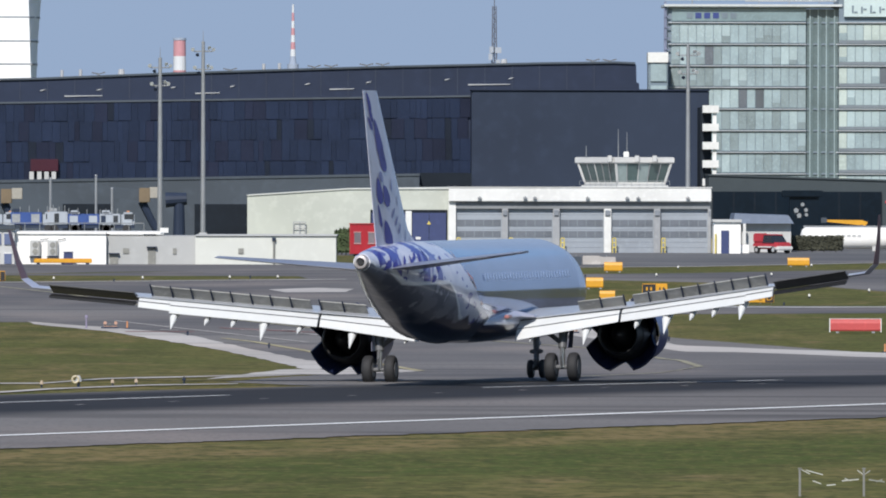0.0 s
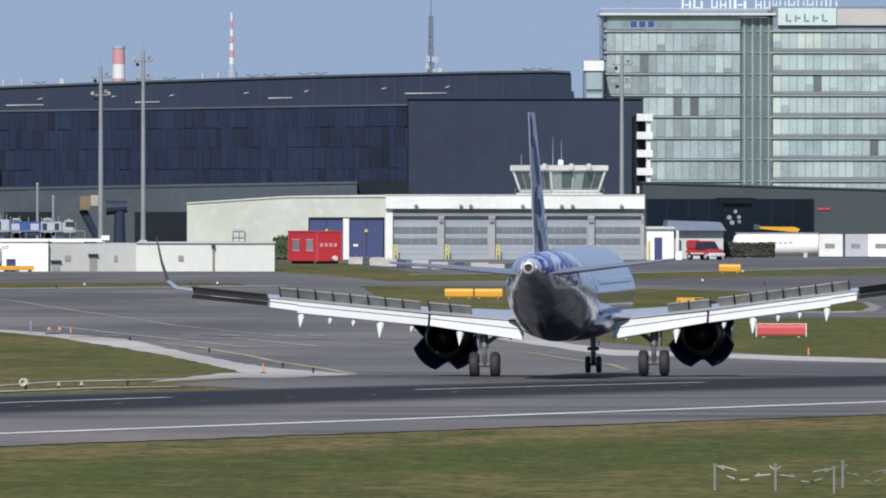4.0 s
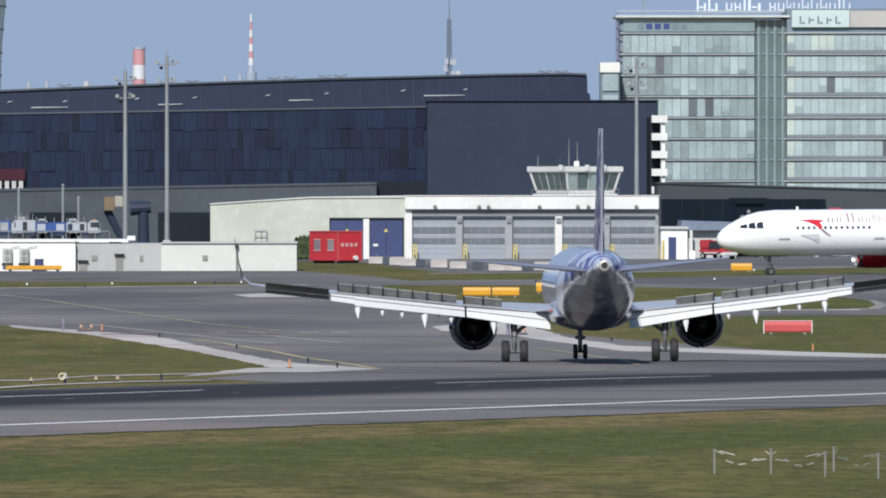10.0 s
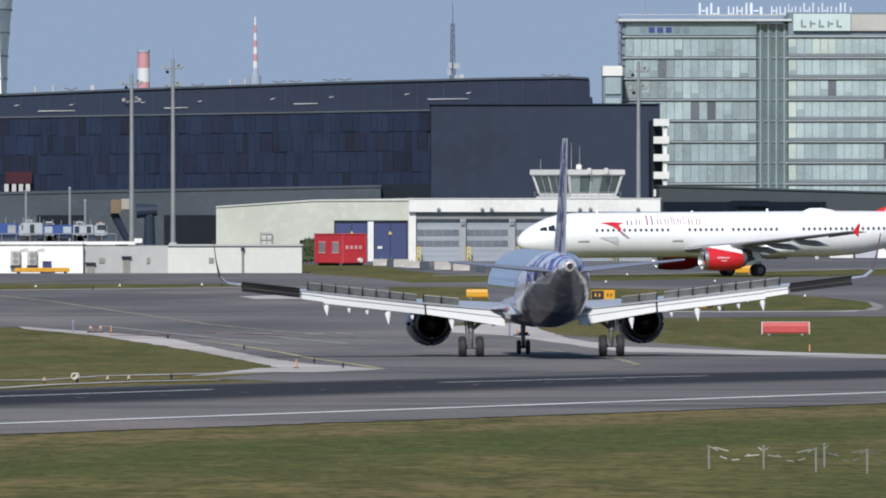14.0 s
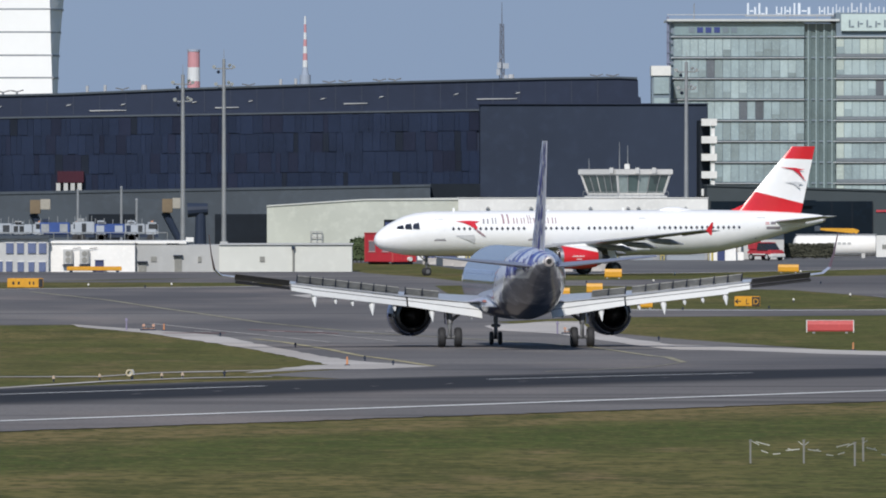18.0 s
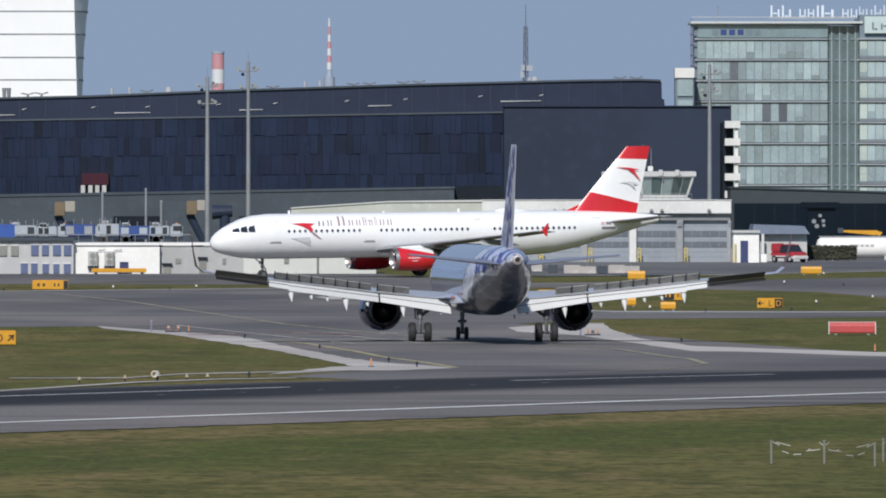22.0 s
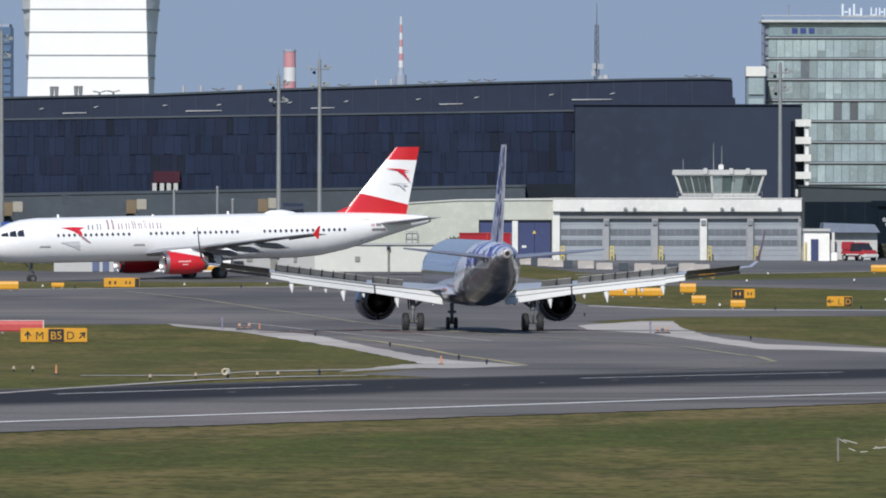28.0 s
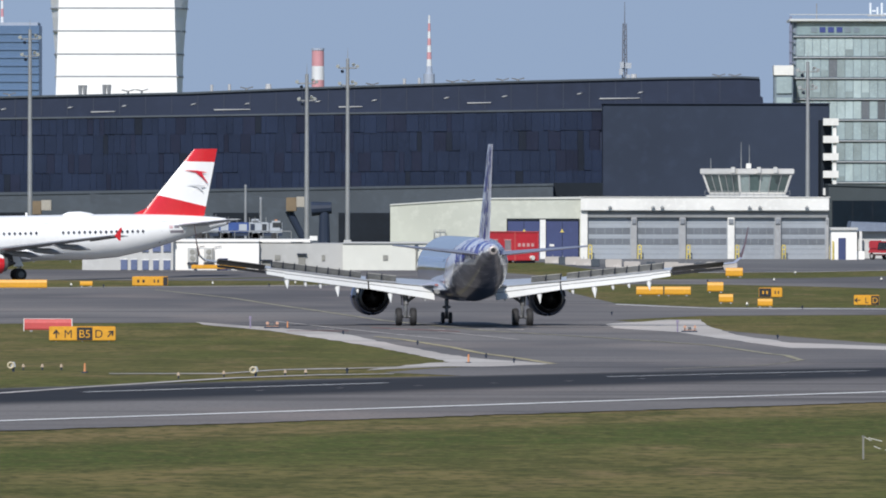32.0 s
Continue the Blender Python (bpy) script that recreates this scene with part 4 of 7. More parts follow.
part("lid", B(-.46, .46, -.44, .44, 1.05, 1.15, .03), BLUEDOOR, bin_)
bar = thing("yellow_barrier", "long low yellow barrier by the white wall", "barrier", (-30.04, 1306, .4))
part("beam", B(-2.6, 2.6, -.2, .2, .15, .55, .05), YELLOW, bar)
for dx in (-2.2, 0, 2.2):
    part("foot", B(dx - .15, dx + .15, -.3, .3, 0, .18), CHAR, bar)
for xa, xb, z0, z1, mt in ((-25.93, -25.19, .4, 1.32, GRILLE), (-22.51, -21.82, .4, 1.91, GRILLE), (-24.76, -24.22, 1.38, 1.86, GRILLE), (-20.27, -19.95, 1.32, 1.86, GRILLE), (-14.39, -13.91, 1.38, 1.86, GRILLE)):
    d_ = part("door" if z0 == .4 else "vent_grille", B(xa, xb, 1310.9 if xa < -18.25 else 1310.5, 1311.05, z0, z1), mt, service)
    if z0 == .4:
        part("door_hood", B(xa - .12, xb + .12, 1310.55, 1311, z1, z1 + .1), CHAR, d_)
part("downpipe", R((-11.18, 1310.4, .4), (-11.18, 1310.4, 2.77), .09, .09, 8), GRILLE, service)
part("lamp", B(-11.35, -11.02, 1310.2, 1310.6, 2.55, 2.82), CHAR, service)
part("roof_unit", B(-21.44, -20.70, 1312, 1313, 3.25, 3.68), WHITE, service)

# ---- red cabin, hedge, kerb blocks before the fire hall ----
cab = thing("red_cabin", "bright red site cabin with two pale windows", "cabin", (-2.1, 1416, .4), rz=-56)
CW, CD, CH = 5.1, 2.95, 3.15
part("body", B(-CW / 2, CW / 2, -CD / 2, CD / 2, .25, CH, .05), RED, cab)
part("roof", B(-CW / 2 - .06, CW / 2 + .06, -CD / 2 - .06, CD / 2 + .06, CH, CH + .12, .03), REDBOARD, cab)
PINK = paint("pale_pink_lettering", (0.6, 0.32, 0.32), 0.6, 0, 0.15, 1)
PANEGREY = glass_mat("dull_cabin_pane", (0.24, 0.2, 0.22), 0.25, 0.1)
for a in (-1.7, .75):
    w = part("window", B(a, a + 1.1, -CD / 2 - .05, -CD / 2, 1.35, 2.35), PANEGREY, cab)
    part("window_frame", B(a - .08, a + 1.18, -CD / 2 - .07, -CD / 2 - .02, 1.25, 1.35), PINK, w)
    part("window_frame", B(a - .08, a + 1.18, -CD / 2 - .07, -CD / 2 - .02, 2.35, 2.45), PINK, w)
for a in (-1.1, -.55, 0, .55):
    part("letter_bar", B(CW / 2, CW / 2 + .03, a, a + .34, 1.7, 2.05), PINK, cab)
for k in range(9):
    part("wall_rib", B(CW / 2, CW / 2 + .02, -1.35 + .33 * k, -1.31 + .33 * k, .4, 1.5), REDBOARD, cab)
for dx in (-CW / 2, CW / 2 - .1):
    for dy in (-CD / 2, CD / 2 - .1):
        part("corner_post", B(dx - .02, dx + .12, dy - .02, dy + .12, .25, CH), REDBOARD, cab)
part("lamp", R((CW / 2, .6, .55), (CW / 2 + .3, .6, .55), .24, .24, 10), WHITE, cab)
for dx in (-CW / 2 + .4, CW / 2 - .4):
    part("skid", B(dx - .15, dx + .15, -1.2, 1.2, 0, .25), CHAR, cab)
ROW = [Vector((1.5, 1412)), Vector((5.9, 1364)), Vector((13.4, 1306)), Vector((19.5, 1314))]
for i in range(13):
    f = 3 * (i + .5) / 13
    at = ROW[int(f)].lerp(ROW[int(f) + 1], f - int(f))
    pale = i % 3 != 1
    k = thing("kerb_block", "pale concrete kerb block" if pale else "weathered dark grey kerb block", "block", (at.x, at.y, ground_z(at.y)), "kerb blocks before the doors")
    w = .8 if pale else .45
    part("block", B(-w, w, -.3, .3, 0, .72 + .06 * (i % 3), .06), CONC if pale else MIDGREY, k)
    part("lifting_eye", R((0, 0, .7), (0, 0, .9), .05, .05, 6), STEEL, k)


def leafy(name, label, category, at, sx, sy, sz, count, seed, material):
    """A clipped or wild bush: a twiggy core and many small leaves."""
    r = random.Random(seed)
    t = thing(name, label, category, at)
    bm = bmesh.new()
    for k in range(6):
        x = (k / 5 - .5) * sx * .8
        rod(bm, (x, 0, 0), (x + r.uniform(-.2, .2), r.uniform(-.2, .2), sz * .8), .06, .02, 5)
    part("stems", bm, BROWN, t)
    part("inner_growth", B(-sx * .46, sx * .46, -sy * .4, sy * .4, sz * .08, sz * .86, .2), material, t)
    verts, faces = [], []
    for k in range(count):
        c = Vector((r.uniform(-.5, .5) * sx, r.uniform(-.5, .5) * sy, sz * (.12 + .85 * r.random() ** .8) * (1 - .12 * r.random())))
        u = Vector((r.gauss(0, 1), r.gauss(0, 1), r.gauss(0, 1))).normalized() * r.uniform(.1, .22)
        v = u.orthogonal().normalized() * r.uniform(.06, .14)
        i = len(verts)
        verts += [c - u, c + v, c + u, c - v]
        faces.append((i, i + 1, i + 2, i + 3))
    me = bpy.data.meshes.new("leaves")
    me.from_pydata(verts, [], faces)
    me.materials.append(material)
    ob = new("leaves", me)
    ob.parent = t
    return t


leafy("bush", "dark green bush beside the cabin", "bush", (-5.0, 1441, .4), 2.6, 2, 2.8, 1300, 3, BUSHLEAF)
leafy("hedge", "clipped dark brown-green hedge", "hedge", (42.19, 1500, .4), 7.62, 1.6, 1.75, 6000, 5, LEAF)

# ---- sheds, vehicles and tanks beside the fire station ----
hut = thing("white_hut", "small white hut with a dark blue door", "hut")
part("wall", B(32.0, 34.75, 1472, 1480, .4, 3.6), BRIGHTWALL, hut)
part("roof", B(31.9, 34.85, 1471.7, 1480.2, 3.6, 3.85), GREYWALL, hut)
part("door", B(32.75, 33.55, 1471.85, 1472, .4, 2.75), BLUEDOOR, hut)
part("annexe", B(34.75, 35.6, 1473, 1478, .4, 1.3, .04), BRIGHTWALL, hut)
part("pipe", R((32.2, 1471.8, .4), (32.2, 1471.8, 2.4), .1, .1, 8), HOOP, hut)
shed = thing("grey_shed", "grey sheet-metal shed with a blue-grey roof", "shed")
part("wall", B(35.40, 40.49, 1495, 1510, .4, 3.36), GREYWALL, shed)
part("roof", slab([(34.44, 3.36), (40.77, 3.36), (40.21, 4.21), (34.67, 4.38)], 1494, 1511), paint("blue_grey_sheet", (0.2, 0.24, 0.32), 0.5, 0.3, 0.15, 0.5), shed)
part("post", B(35.51, 35.80, 1493.4, 1493.8, .4, 3.36), WHITE, shed)
part("side_wall", B(34.55, 35.34, 1496, 1510, .4, 3.36), BROWN, shed)
DIMRED = paint("dull_cherry_paint", (0.46, 0.045, 0.06), 0.45, 0, 0.2, 0.8)
rig = thing("red_fire_pickup", "red fire service pickup with white trim", "car", (38.0, 1474, .4), rz=-52)
part("body", B(-2.1, 2.0, -.95, .95, .45, 1.15, .15), DIMRED, rig)
part("canopy", B(-2.05, -.5, -.9, .9, 1.1, 2.05, .12), DIMRED, rig)
cabn = bmesh.new()
loft(cabn, [[(-.5, -.9, 1.1), (1.3, -.9, 1.1), (.7, -.8, 1.85), (-.4, -.8, 1.9)], [(-.5, .9, 1.1), (1.3, .9, 1.1), (.7, .8, 1.85), (-.4, .8, 1.9)]])
part("cabin", cabn, WINDOWS, rig)
part("roof", B(-.45, .75, -.82, .82, 1.84, 1.95, .04), DIMRED, rig)
part("light_bar", B(-.2, .3, -.6, .6, 1.95, 2.1, .04), WHITE, rig)
part("bumper", B(1.2, 2.15, -.98, .98, .35, .75, .08), WHITE, rig)
part("stripe", B(-2.12, 1.2, -.97, .97, .62, .74), WHITE, rig)
for dx in (-1.35, 1.3):
    for dy in (-1, 1):
        w = part("wheel", R((dx, dy * .75, .38), (dx, dy * .98, .38), .38, .38, 16), TYRE, rig)
        part("rim", R((dx, dy * .97, .38), (dx, dy * 1.0, .38), .2, .2, 12), ALU, w)
LILACBOX = paint("lilac_grey_sheet", (0.42, 0.42, 0.47), 0.6, 0, 0.15, 0.6)
tank = thing("white_tank", "long white horizontal storage tank on feet", "tank", (46.77, 1515, .4))
L = 8.90
bm = bmesh.new()
loft(bm, [[(x, 1.15 * k * math.sin(2 * math.pi * i / 20), 1.35 + 1.15 * k * math.cos(2 * math.pi * i / 20)) for i in range(20)] for x, k in ((-L / 2 - .3, .3), (-L / 2 - .1, .8), (-L / 2 + .2, 1), (L / 2 - .2, 1), (L / 2 + .1, .8), (L / 2 + .3, .3))])
smooth(part("vessel", bm, BRIGHTWALL, tank))
for dx in (-L / 3, L / 3):
    part("foot", B(dx - .2, dx + .2, -.8, .8, 0, .5), GREYWALL, tank)
for k in range(5):
    part("letter_bar", B(-1.0 + k * .55, -.6 + k * .55, -1.19, -1.12, 1.5, 1.75), GREYWALL, tank)
part("top_rail", R((-L / 2, 0, 2.6), (L / 2, 0, 2.6), .06, .06, 6), STEEL, tank)
for xa, L, mt, nm in ((52.31, 2.5, WHITE, "pale site container"), (55.03, 2.4, LILACBOX, "lilac grey site container"), (57.74, 3.0, BRIGHTWALL, "white site container")):
    c = thing("site_container", nm + " with a dark panel", "container", (xa, 1512, .4), "site containers")
    part("body", B(-L / 2, L / 2, -1.2, 1.2, .1, 2.5, .05), mt, c)
    part("vent_panel", B(-L / 4, L / 6, -1.23, -1.2, 1.0, 1.5), GRILLE, c)
    part("base", B(-L / 2, L / 2, -1.2, 1.2, 0, .1), CHAR, c)
boom = thing("yellow_boom", "yellow folded boom of a lifting platform", "crane", (52.68, 1690, .4))
zb = 2.38 - .4
part("arm", slab([(-2.6, zb + .35), (2.0, zb - .1), (2.3, zb + .3), (1.6, zb + .55), (-2.6, zb + .6)], -.3, .3), YELLOW, boom)
part("basket", B(-3.2, -2.5, -.4, .4, zb + .2, zb + .85, .05), MIDGREY, boom)
part("mast", R((1.6, 0, 0), (1.6, 0, zb), .4, .35, 10), CHAR, boom)
canopy = thing("dark_canopy", "black steel canopy on a thick column", "canopy", (47.35, 1692, .4))
part("roof", B(-2.4, 2.4, -1.5, 1.5, 5.62 - .4, 6.40 - .4, .1), HALLGLASS, canopy)
part("column", B(-1.5, 1.9, -1, 1, 0, 5.62 - .4), HALLGLASS, canopy)
for dx, dz, r in ((-.75, .05, .42), (-.4, -.55, .42), (.4, .1, .34), (0, .75, .34), (.45, -.45, .3)):
    part("pale_fitting", R((dx, -1.12, 4.00 - .4 + dz), (dx, -1.0, 4.00 - .4 + dz), r * .75, r * .5, 5), STEEL, canopy)
part("red_sign_bar", B(57.36, 58.92, 1699.85, 1699.98, 4.91, 5.17), DIMRED, dark)
part("parapet", slab([(36.49, 8.1), (36.49, 8.3), (85.54, 6.85), (85.54, 6.65)], 1699.8, 1720), HALLWALL, dark)

# ---- office fittings ----
part("roof_slab", B(43.59, 72.93, 2350.6, 2380, 35.40, 35.77), ALU, office)
NAVYLET = paint("navy_lettering", (0.03, 0.05, 0.2), 0.5, 0, 0.1, 1)
signb = part("sign_panel", B(73.21, 82.89, 2350.2, 2350.8, 33.74, 36.60), TEALPANEL, office, "pale teal sign panel")
for i in range(5):
    xa = 74.5 + i * 1.5
    part("letter_bar", B(xa, xa + .28, 2350.1, 2350.2, 34.35, 35.6 - .2 * (i % 2)), SPANDREL, signb)
    part("letter_bar", B(xa + .38, xa + .9, 2350.1, 2350.2, 34.35 + .5 * (i % 2), 34.6 + .5 * (i % 2)), SPANDREL, signb)
part("sign_panel", B(82.98, OX3, 2350.4, 2350.9, 33.74, 36.50), paint("beige_sign_back", (0.42, 0.41, 0.39), 0.6, 0, 0.12, 0.5), office)
for i in range(6):
    xa = 47.28 + i * 1.45
    part("letter_bar", B(xa, xa + 1.0, 2351.6, 2351.95, 33.46, 34.38), NAVYLET if i in (1, 2, 3) else SPANDREL, office)
LETTERWHITE = paint("roof_letter_white", (0.55, 0.6, 0.65), 0.5, 0, 0.08, 1)
roofsign = thing("roof_lettering", "row of white roof letters drawn as bars", "sign", (57.56, 2365, 36.06))
part("rail", B(-.3, 27, -.1, .1, .3, .5), STEEL, roofsign)
x = 0
for i, (w, h) in enumerate(((1.6, 2.1), (1.6, 2.1), (0, 0), (1.1, 1.5), (1.1, 1.5), (.5, 2.1), (2.2, 2.1), (0, 0), (1.1, 1.5), (1.1, 1.5), (.8, 1.9), (1.1, 1.5), (1.2, 2.1), (1.2, 2.1), (1.2, 2.1), (1.1, 1.5), (.5, 2.1), (1.3, 2.1))):
    if w:
        bars = [(0, .2, 0, h), (.76, .96, 0, min(h, 1.4))] if w > .6 else [(.2, .8, 0, h)]
        if w > .6:
            bars.append((.28, .68, .1 if i % 2 else .6, .35 if i % 2 else .85))
        for a, c, z0, z1 in bars:
            part("letter_bar", B(x + w * a, x + w * c, -.15, .15, .5 + z0, .5 + z1), LETTERWHITE, roofsign)
    x += (w or .7) + .35
for k in range(5):
    part("strut", R((2 + 5 * k, 0, -1.4), (2 + 5 * k, 0, .4), .08, .08, 6), STEEL, roofsign)
annex = thing("office_annex", "slim glass annexe with a white roof box", "building")
part("wall", B(40.82, 43.96, 2340, 2352, 0, 26.54), SPANDREL, annex)
part("roof_box", B(40.73, 44.05, 2339.6, 2352, 26.08, 27.74), WHITE, annex)
for k in range(4):
    zt = 25.80 - k * 3.5
    part("pane", B(41.19, 43.78, 2339.7, 2340, zt - 2.8, zt), GREENGLASS, annex)
stair = thing("balcony_stack", "stack of white concrete balconies", "building")
# near-black wall stands for the dark gaps between the balconies
part("wall", B(36.47, 37.81, 1742, 1760, 0, 16.36), DARKFILL, stair)
for k in range(6):
    zt = 16.56 - k * 2.21
    b = part("balcony", B(36.67, 38.61, 1739, 1742, zt - 0.89, zt), WHITE, stair)
    part("balcony_post", B(37.87, 38.34, 1739.4, 1739.9, zt - 2.20, zt - 0.89), WHITE, b)
part("mast", R((48.39, 2360, 35.40), (48.39, 2360, 38.53), .12, .1, 6), STEEL, office)
for k in range(4):
    xa = OX1 + (OX2 - OX1) * (k + .5) / 4
    part("core_mullion", B(xa - .1, xa + .1, 2352.4, 2352.8, 0, 35.03), GREENGLASS, office)
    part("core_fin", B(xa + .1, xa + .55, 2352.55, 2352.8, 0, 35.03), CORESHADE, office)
for k in range(11):
    zt = 32.63 - k * 3.56
    part("core_band", B(OX1, OX2, 2352.6, 2352.8, zt, zt + .3), SPANDREL, office)
part("head_panel", B(rx + .1, rx + .9, 1814.6, 1815.4, 23.43, 24.15), PALE, radio)
for dz, dx in ((72, -.4), (82, .4), (60, -.3), (90, -.5)):
    part("dish", B(rx + dx * 1.2 - .25, rx + dx * 1.2 + .25, 1814.5, 1815, 21.2 + (90 - dz) * .075, 22.0 + (90 - dz) * .075), PALE, radio)

# ---- signs, markers and lights on the airfield ----
def text_mesh(name, body, size, material, parent, x, y, z):
    cu = bpy.data.curves.new("lettering", "FONT")
    cu.body, cu.size, cu.align_x, cu.extrude = body, size, "CENTER", .004
    tmp = bpy.data.objects.new("lettering", cu)
    scene.collection.objects.link(tmp)
    me = bpy.data.meshes.new_from_object(tmp.evaluated_get(bpy.context.evaluated_depsgraph_get()))
    bpy.data.objects.remove(tmp)
    me.materials.clear()
    me.materials.append(material)
    ob = new(name, me)
    ob.parent = parent
    ob.matrix_basis = pose(x, y, z, 90, 0, 0)
    return ob


def arrow(parent, x, y, z, r, deg, material):
    pts = [(-.08, -.5), (.08, -.5), (.08, .1), (.3, -.1), (.38, .02), (0, .5), (-.38, .02), (-.3, -.1), (-.08, .1)]
    a = radians(deg)
    bm = bmesh.new()
    vs = [(x + r * (px * math.cos(a) - pz * math.sin(a)), z + r * (px * math.sin(a) + pz * math.cos(a))) for px, pz in pts]
    loft(bm, [[(px, y, pz) for px, pz in vs], [(px, y + .01, pz) for px, pz in vs]])
    return part("arrow", bm, material, parent)


def sign(x, y, w, h, fields, label):
    """A low lit sign box on two feet; fields: (from, to, dark, text, arrow angle or None, arrow side)."""
    s = thing("taxiway_sign", label, "sign", (x, y, ground_z(y, x)), "taxiway signs")
    part("case", B(-w / 2, w / 2, -.12, .12, .06, .06 + h, .04), YELLOW, s)
    for dx in (-w * .4, 0, w * .4):
        part("foot", R((dx, 0, 0), (dx, 0, .08), .05, .05, 6), STEEL, s)
    for a, b, dark_field, text, ang, ax in fields:
        xa, xb = -w / 2 + w * a, -w / 2 + w * b
        part("face", B(xa + .03, xb - .03, -.14, -.12, .11, .01 + h), BLACK if dark_field else YELLOW, s)
        ink = YELLOW if dark_field else BLACK
        if text:
            tx_ = (xa + xb) / 2 + (0 if ang is None else -ax * .32)
            text_mesh("lettering", text, h * .78, ink, s, tx_, -.15, .06 + h * .22)
        if ang is not None:
            arrow(s, (xa + xb) / 2 + ax * .38, -.15, .06 + h * .5, h * .62, ang, ink)
        if text == "":
            for k in range(2):
                part("letter_bar", B(xa + (xb - xa) * (.28 + .3 * k), xa + (xb - xa) * (.4 + .3 * k), -.15, -.14, .06 + h * .34, .06 + h * .66), ink, s)
    return s


sign(-26.4, 794.6, 3.90, .85, [(0, .41, False, "M", 0, -1), (.41, .66, True, "B5", None, 0), (.66, 1, False, "D", -45, 1)], "yellow taxiway sign with a black location field")
sign(24.7, 1007.3, 1.88, .75, [(0, .66, False, "L", 90, -1), (.66, 1, True, "D", None, 0)], "yellow direction sign with an arrow")
sign(-32.1, 1144.0, 2.99, .8, [(0, .5, False, "", None, 0), (.5, .86, False, "", None, 0), (.86, 1, True, None, None, 0)], "yellow sign with dark characters")
sign(18.5, 1061.0, 1.82, .75, [(0, .55, True, "", None, 0), (.55, 1, False, "", None, 0)], "half black half yellow sign")


def marker(x, y, w, h, material, label, name="marker_box"):
    m_ = thing(name, label, "marker", (x, y, ground_z(y, x)), "airfield markers")
    bm = bmesh.new()
    prof_ = [(-.3, .12), (-.36, .2), (-.36, h * .7), (-.26, h * .95), (-.1, h), (.1, h), (.26, h * .95), (.36, h * .7), (.36, .2), (.3, .12)]
    loft(bm, [[(xx, py * .8, pz) for py, pz in prof_] for xx in (-w / 2, -w / 2 + .04, w / 2 - .04, w / 2)])
    part("shell", bm, material, m_)
    for dx in (-w * .35, w * .35):
        part("foot", B(dx - .08, dx + .08, -.2, .2, 0, .14), STEEL, m_)
    return m_


YB = "plain yellow back of a sign box"
for (x, y), w, h in (((9.2, 1074.0), 47, 17), ((11.4, 1073.8), 46, 17), ((14.7, 1099.1), 28, 19), ((14.5, 1022.2), 25, 17), ((17.0, 995.9), 26, 16), ((18.1, 1230.3), 30, 17), ((-42.1, 1121.5), 92, 17), ((-37.3, 1139.4), 22, 7), ((35.5, 1293.7), 36, 15)):
    marker(x, y, w * y / 24000, max(.5, h * y / 24000), YELLOW, YB)
for (x, y), w in (((26.0, 849.1), 82), ((-30.2, 845.6), 85)):
    r_ = marker(x, y, w * y / 24000, .8, REDBOARD, "faded red closure marker with white ends", "closure_marker")
    for k in (-1, 1):
        part("end_frame", B(k * w * y / 48000 - .025, k * w * y / 48000 + .025, -.3, .3, .05, .83), WHITE, r_)
    part("top_edge", B(-w * y / 48000, w * y / 48000, -.1, .1, .8, .825), WHITE, r_)


def stick(x, y, h, material, label):
    s_ = thing("edge_marker", label, "marker post", (x, y, ground_z(y, x)), "edge markers")
    part("post", R((0, 0, .05), (0, 0, h), .055, .04, 8), material, s_)
    part("base", R((0, 0, 0), (0, 0, .06), .16, .14, 8), CHAR, s_)
    return s_


TANLAMP = paint("tan_lamp_housing", (0.42, 0.33, 0.24), 0.6, 0, 0.15, 1)
LAMPWHITE = paint("white_lamp_housing", (0.7, 0.68, 0.62), 0.5, 0, 0.1, 1)


def fixture(x, y, big=False, pale=False, tan=False):
    f_ = thing("edge_light", ("pale taxiway edge light on a stem" if pale else "small tan edge light in the grass" if tan else "low dark taxiway edge light") if not big else "large cream approach light on a stand", "airfield light", (x, y, ground_z(y, x)), "edge lights")
    k = 1.2 if big else .85 if pale else .75
    part("stem", R((0, 0, 0), (0, 0, .18 * k), .05 * k, .05 * k, 8), CHAR, f_)
    part("housing", R((0, 0, .18 * k), (0, 0, .3 * k), .11 * k, .09 * k, 10), LAMPWHITE if pale else TANLAMP if tan else LAMP if big else CHAR, f_)
    part("lens", R((0, 0, .3 * k), (0, 0, .38 * k), .08 * k, .05 * k, 10), LAMPWHITE if pale else TANLAMP if tan else LAMP if big else BLACK, f_)
    if big:
        bm = bmesh.new()
        for q in range(14):
            a0, a1 = 2 * math.pi * q / 14, 2 * math.pi * (q + 1) / 14
            rod(bm, (-.12 + .13 * math.cos(a0), -.12, .3 + .13 * math.sin(a0)), (-.12 + .13 * math.cos(a1), -.12, .3 + .13 * math.sin(a1)), .04, .04, 8)
        part("ring", bm, paint("cream_lamp", (0.6, 0.52, 0.36), 0.5, 0, 0.3, 4), f_)
    return f_


for x, y in ((-15.6, 864.5), (-3.2, 681.9), (-20.7, 622.8), (24.8, 766.3)):
    stick(x, y, .45, ORANGE, "slim orange plastic marker post")
for x, y in ((-11.6, 831.4), (-6.6, 779.8), (-2.4, 707.4), (-0.9, 681.9), (-8.5, 619.5), (14.7, 811.6), (15.1, 1181.9), (5.5, 943.2), (-22.1, 1142.8), (-35.7, 1134.7), (-11.8, 1170.8), (35.1, 1177.0), (19.5, 984.2), (25.9, 992.0)):
    fixture(x, y)
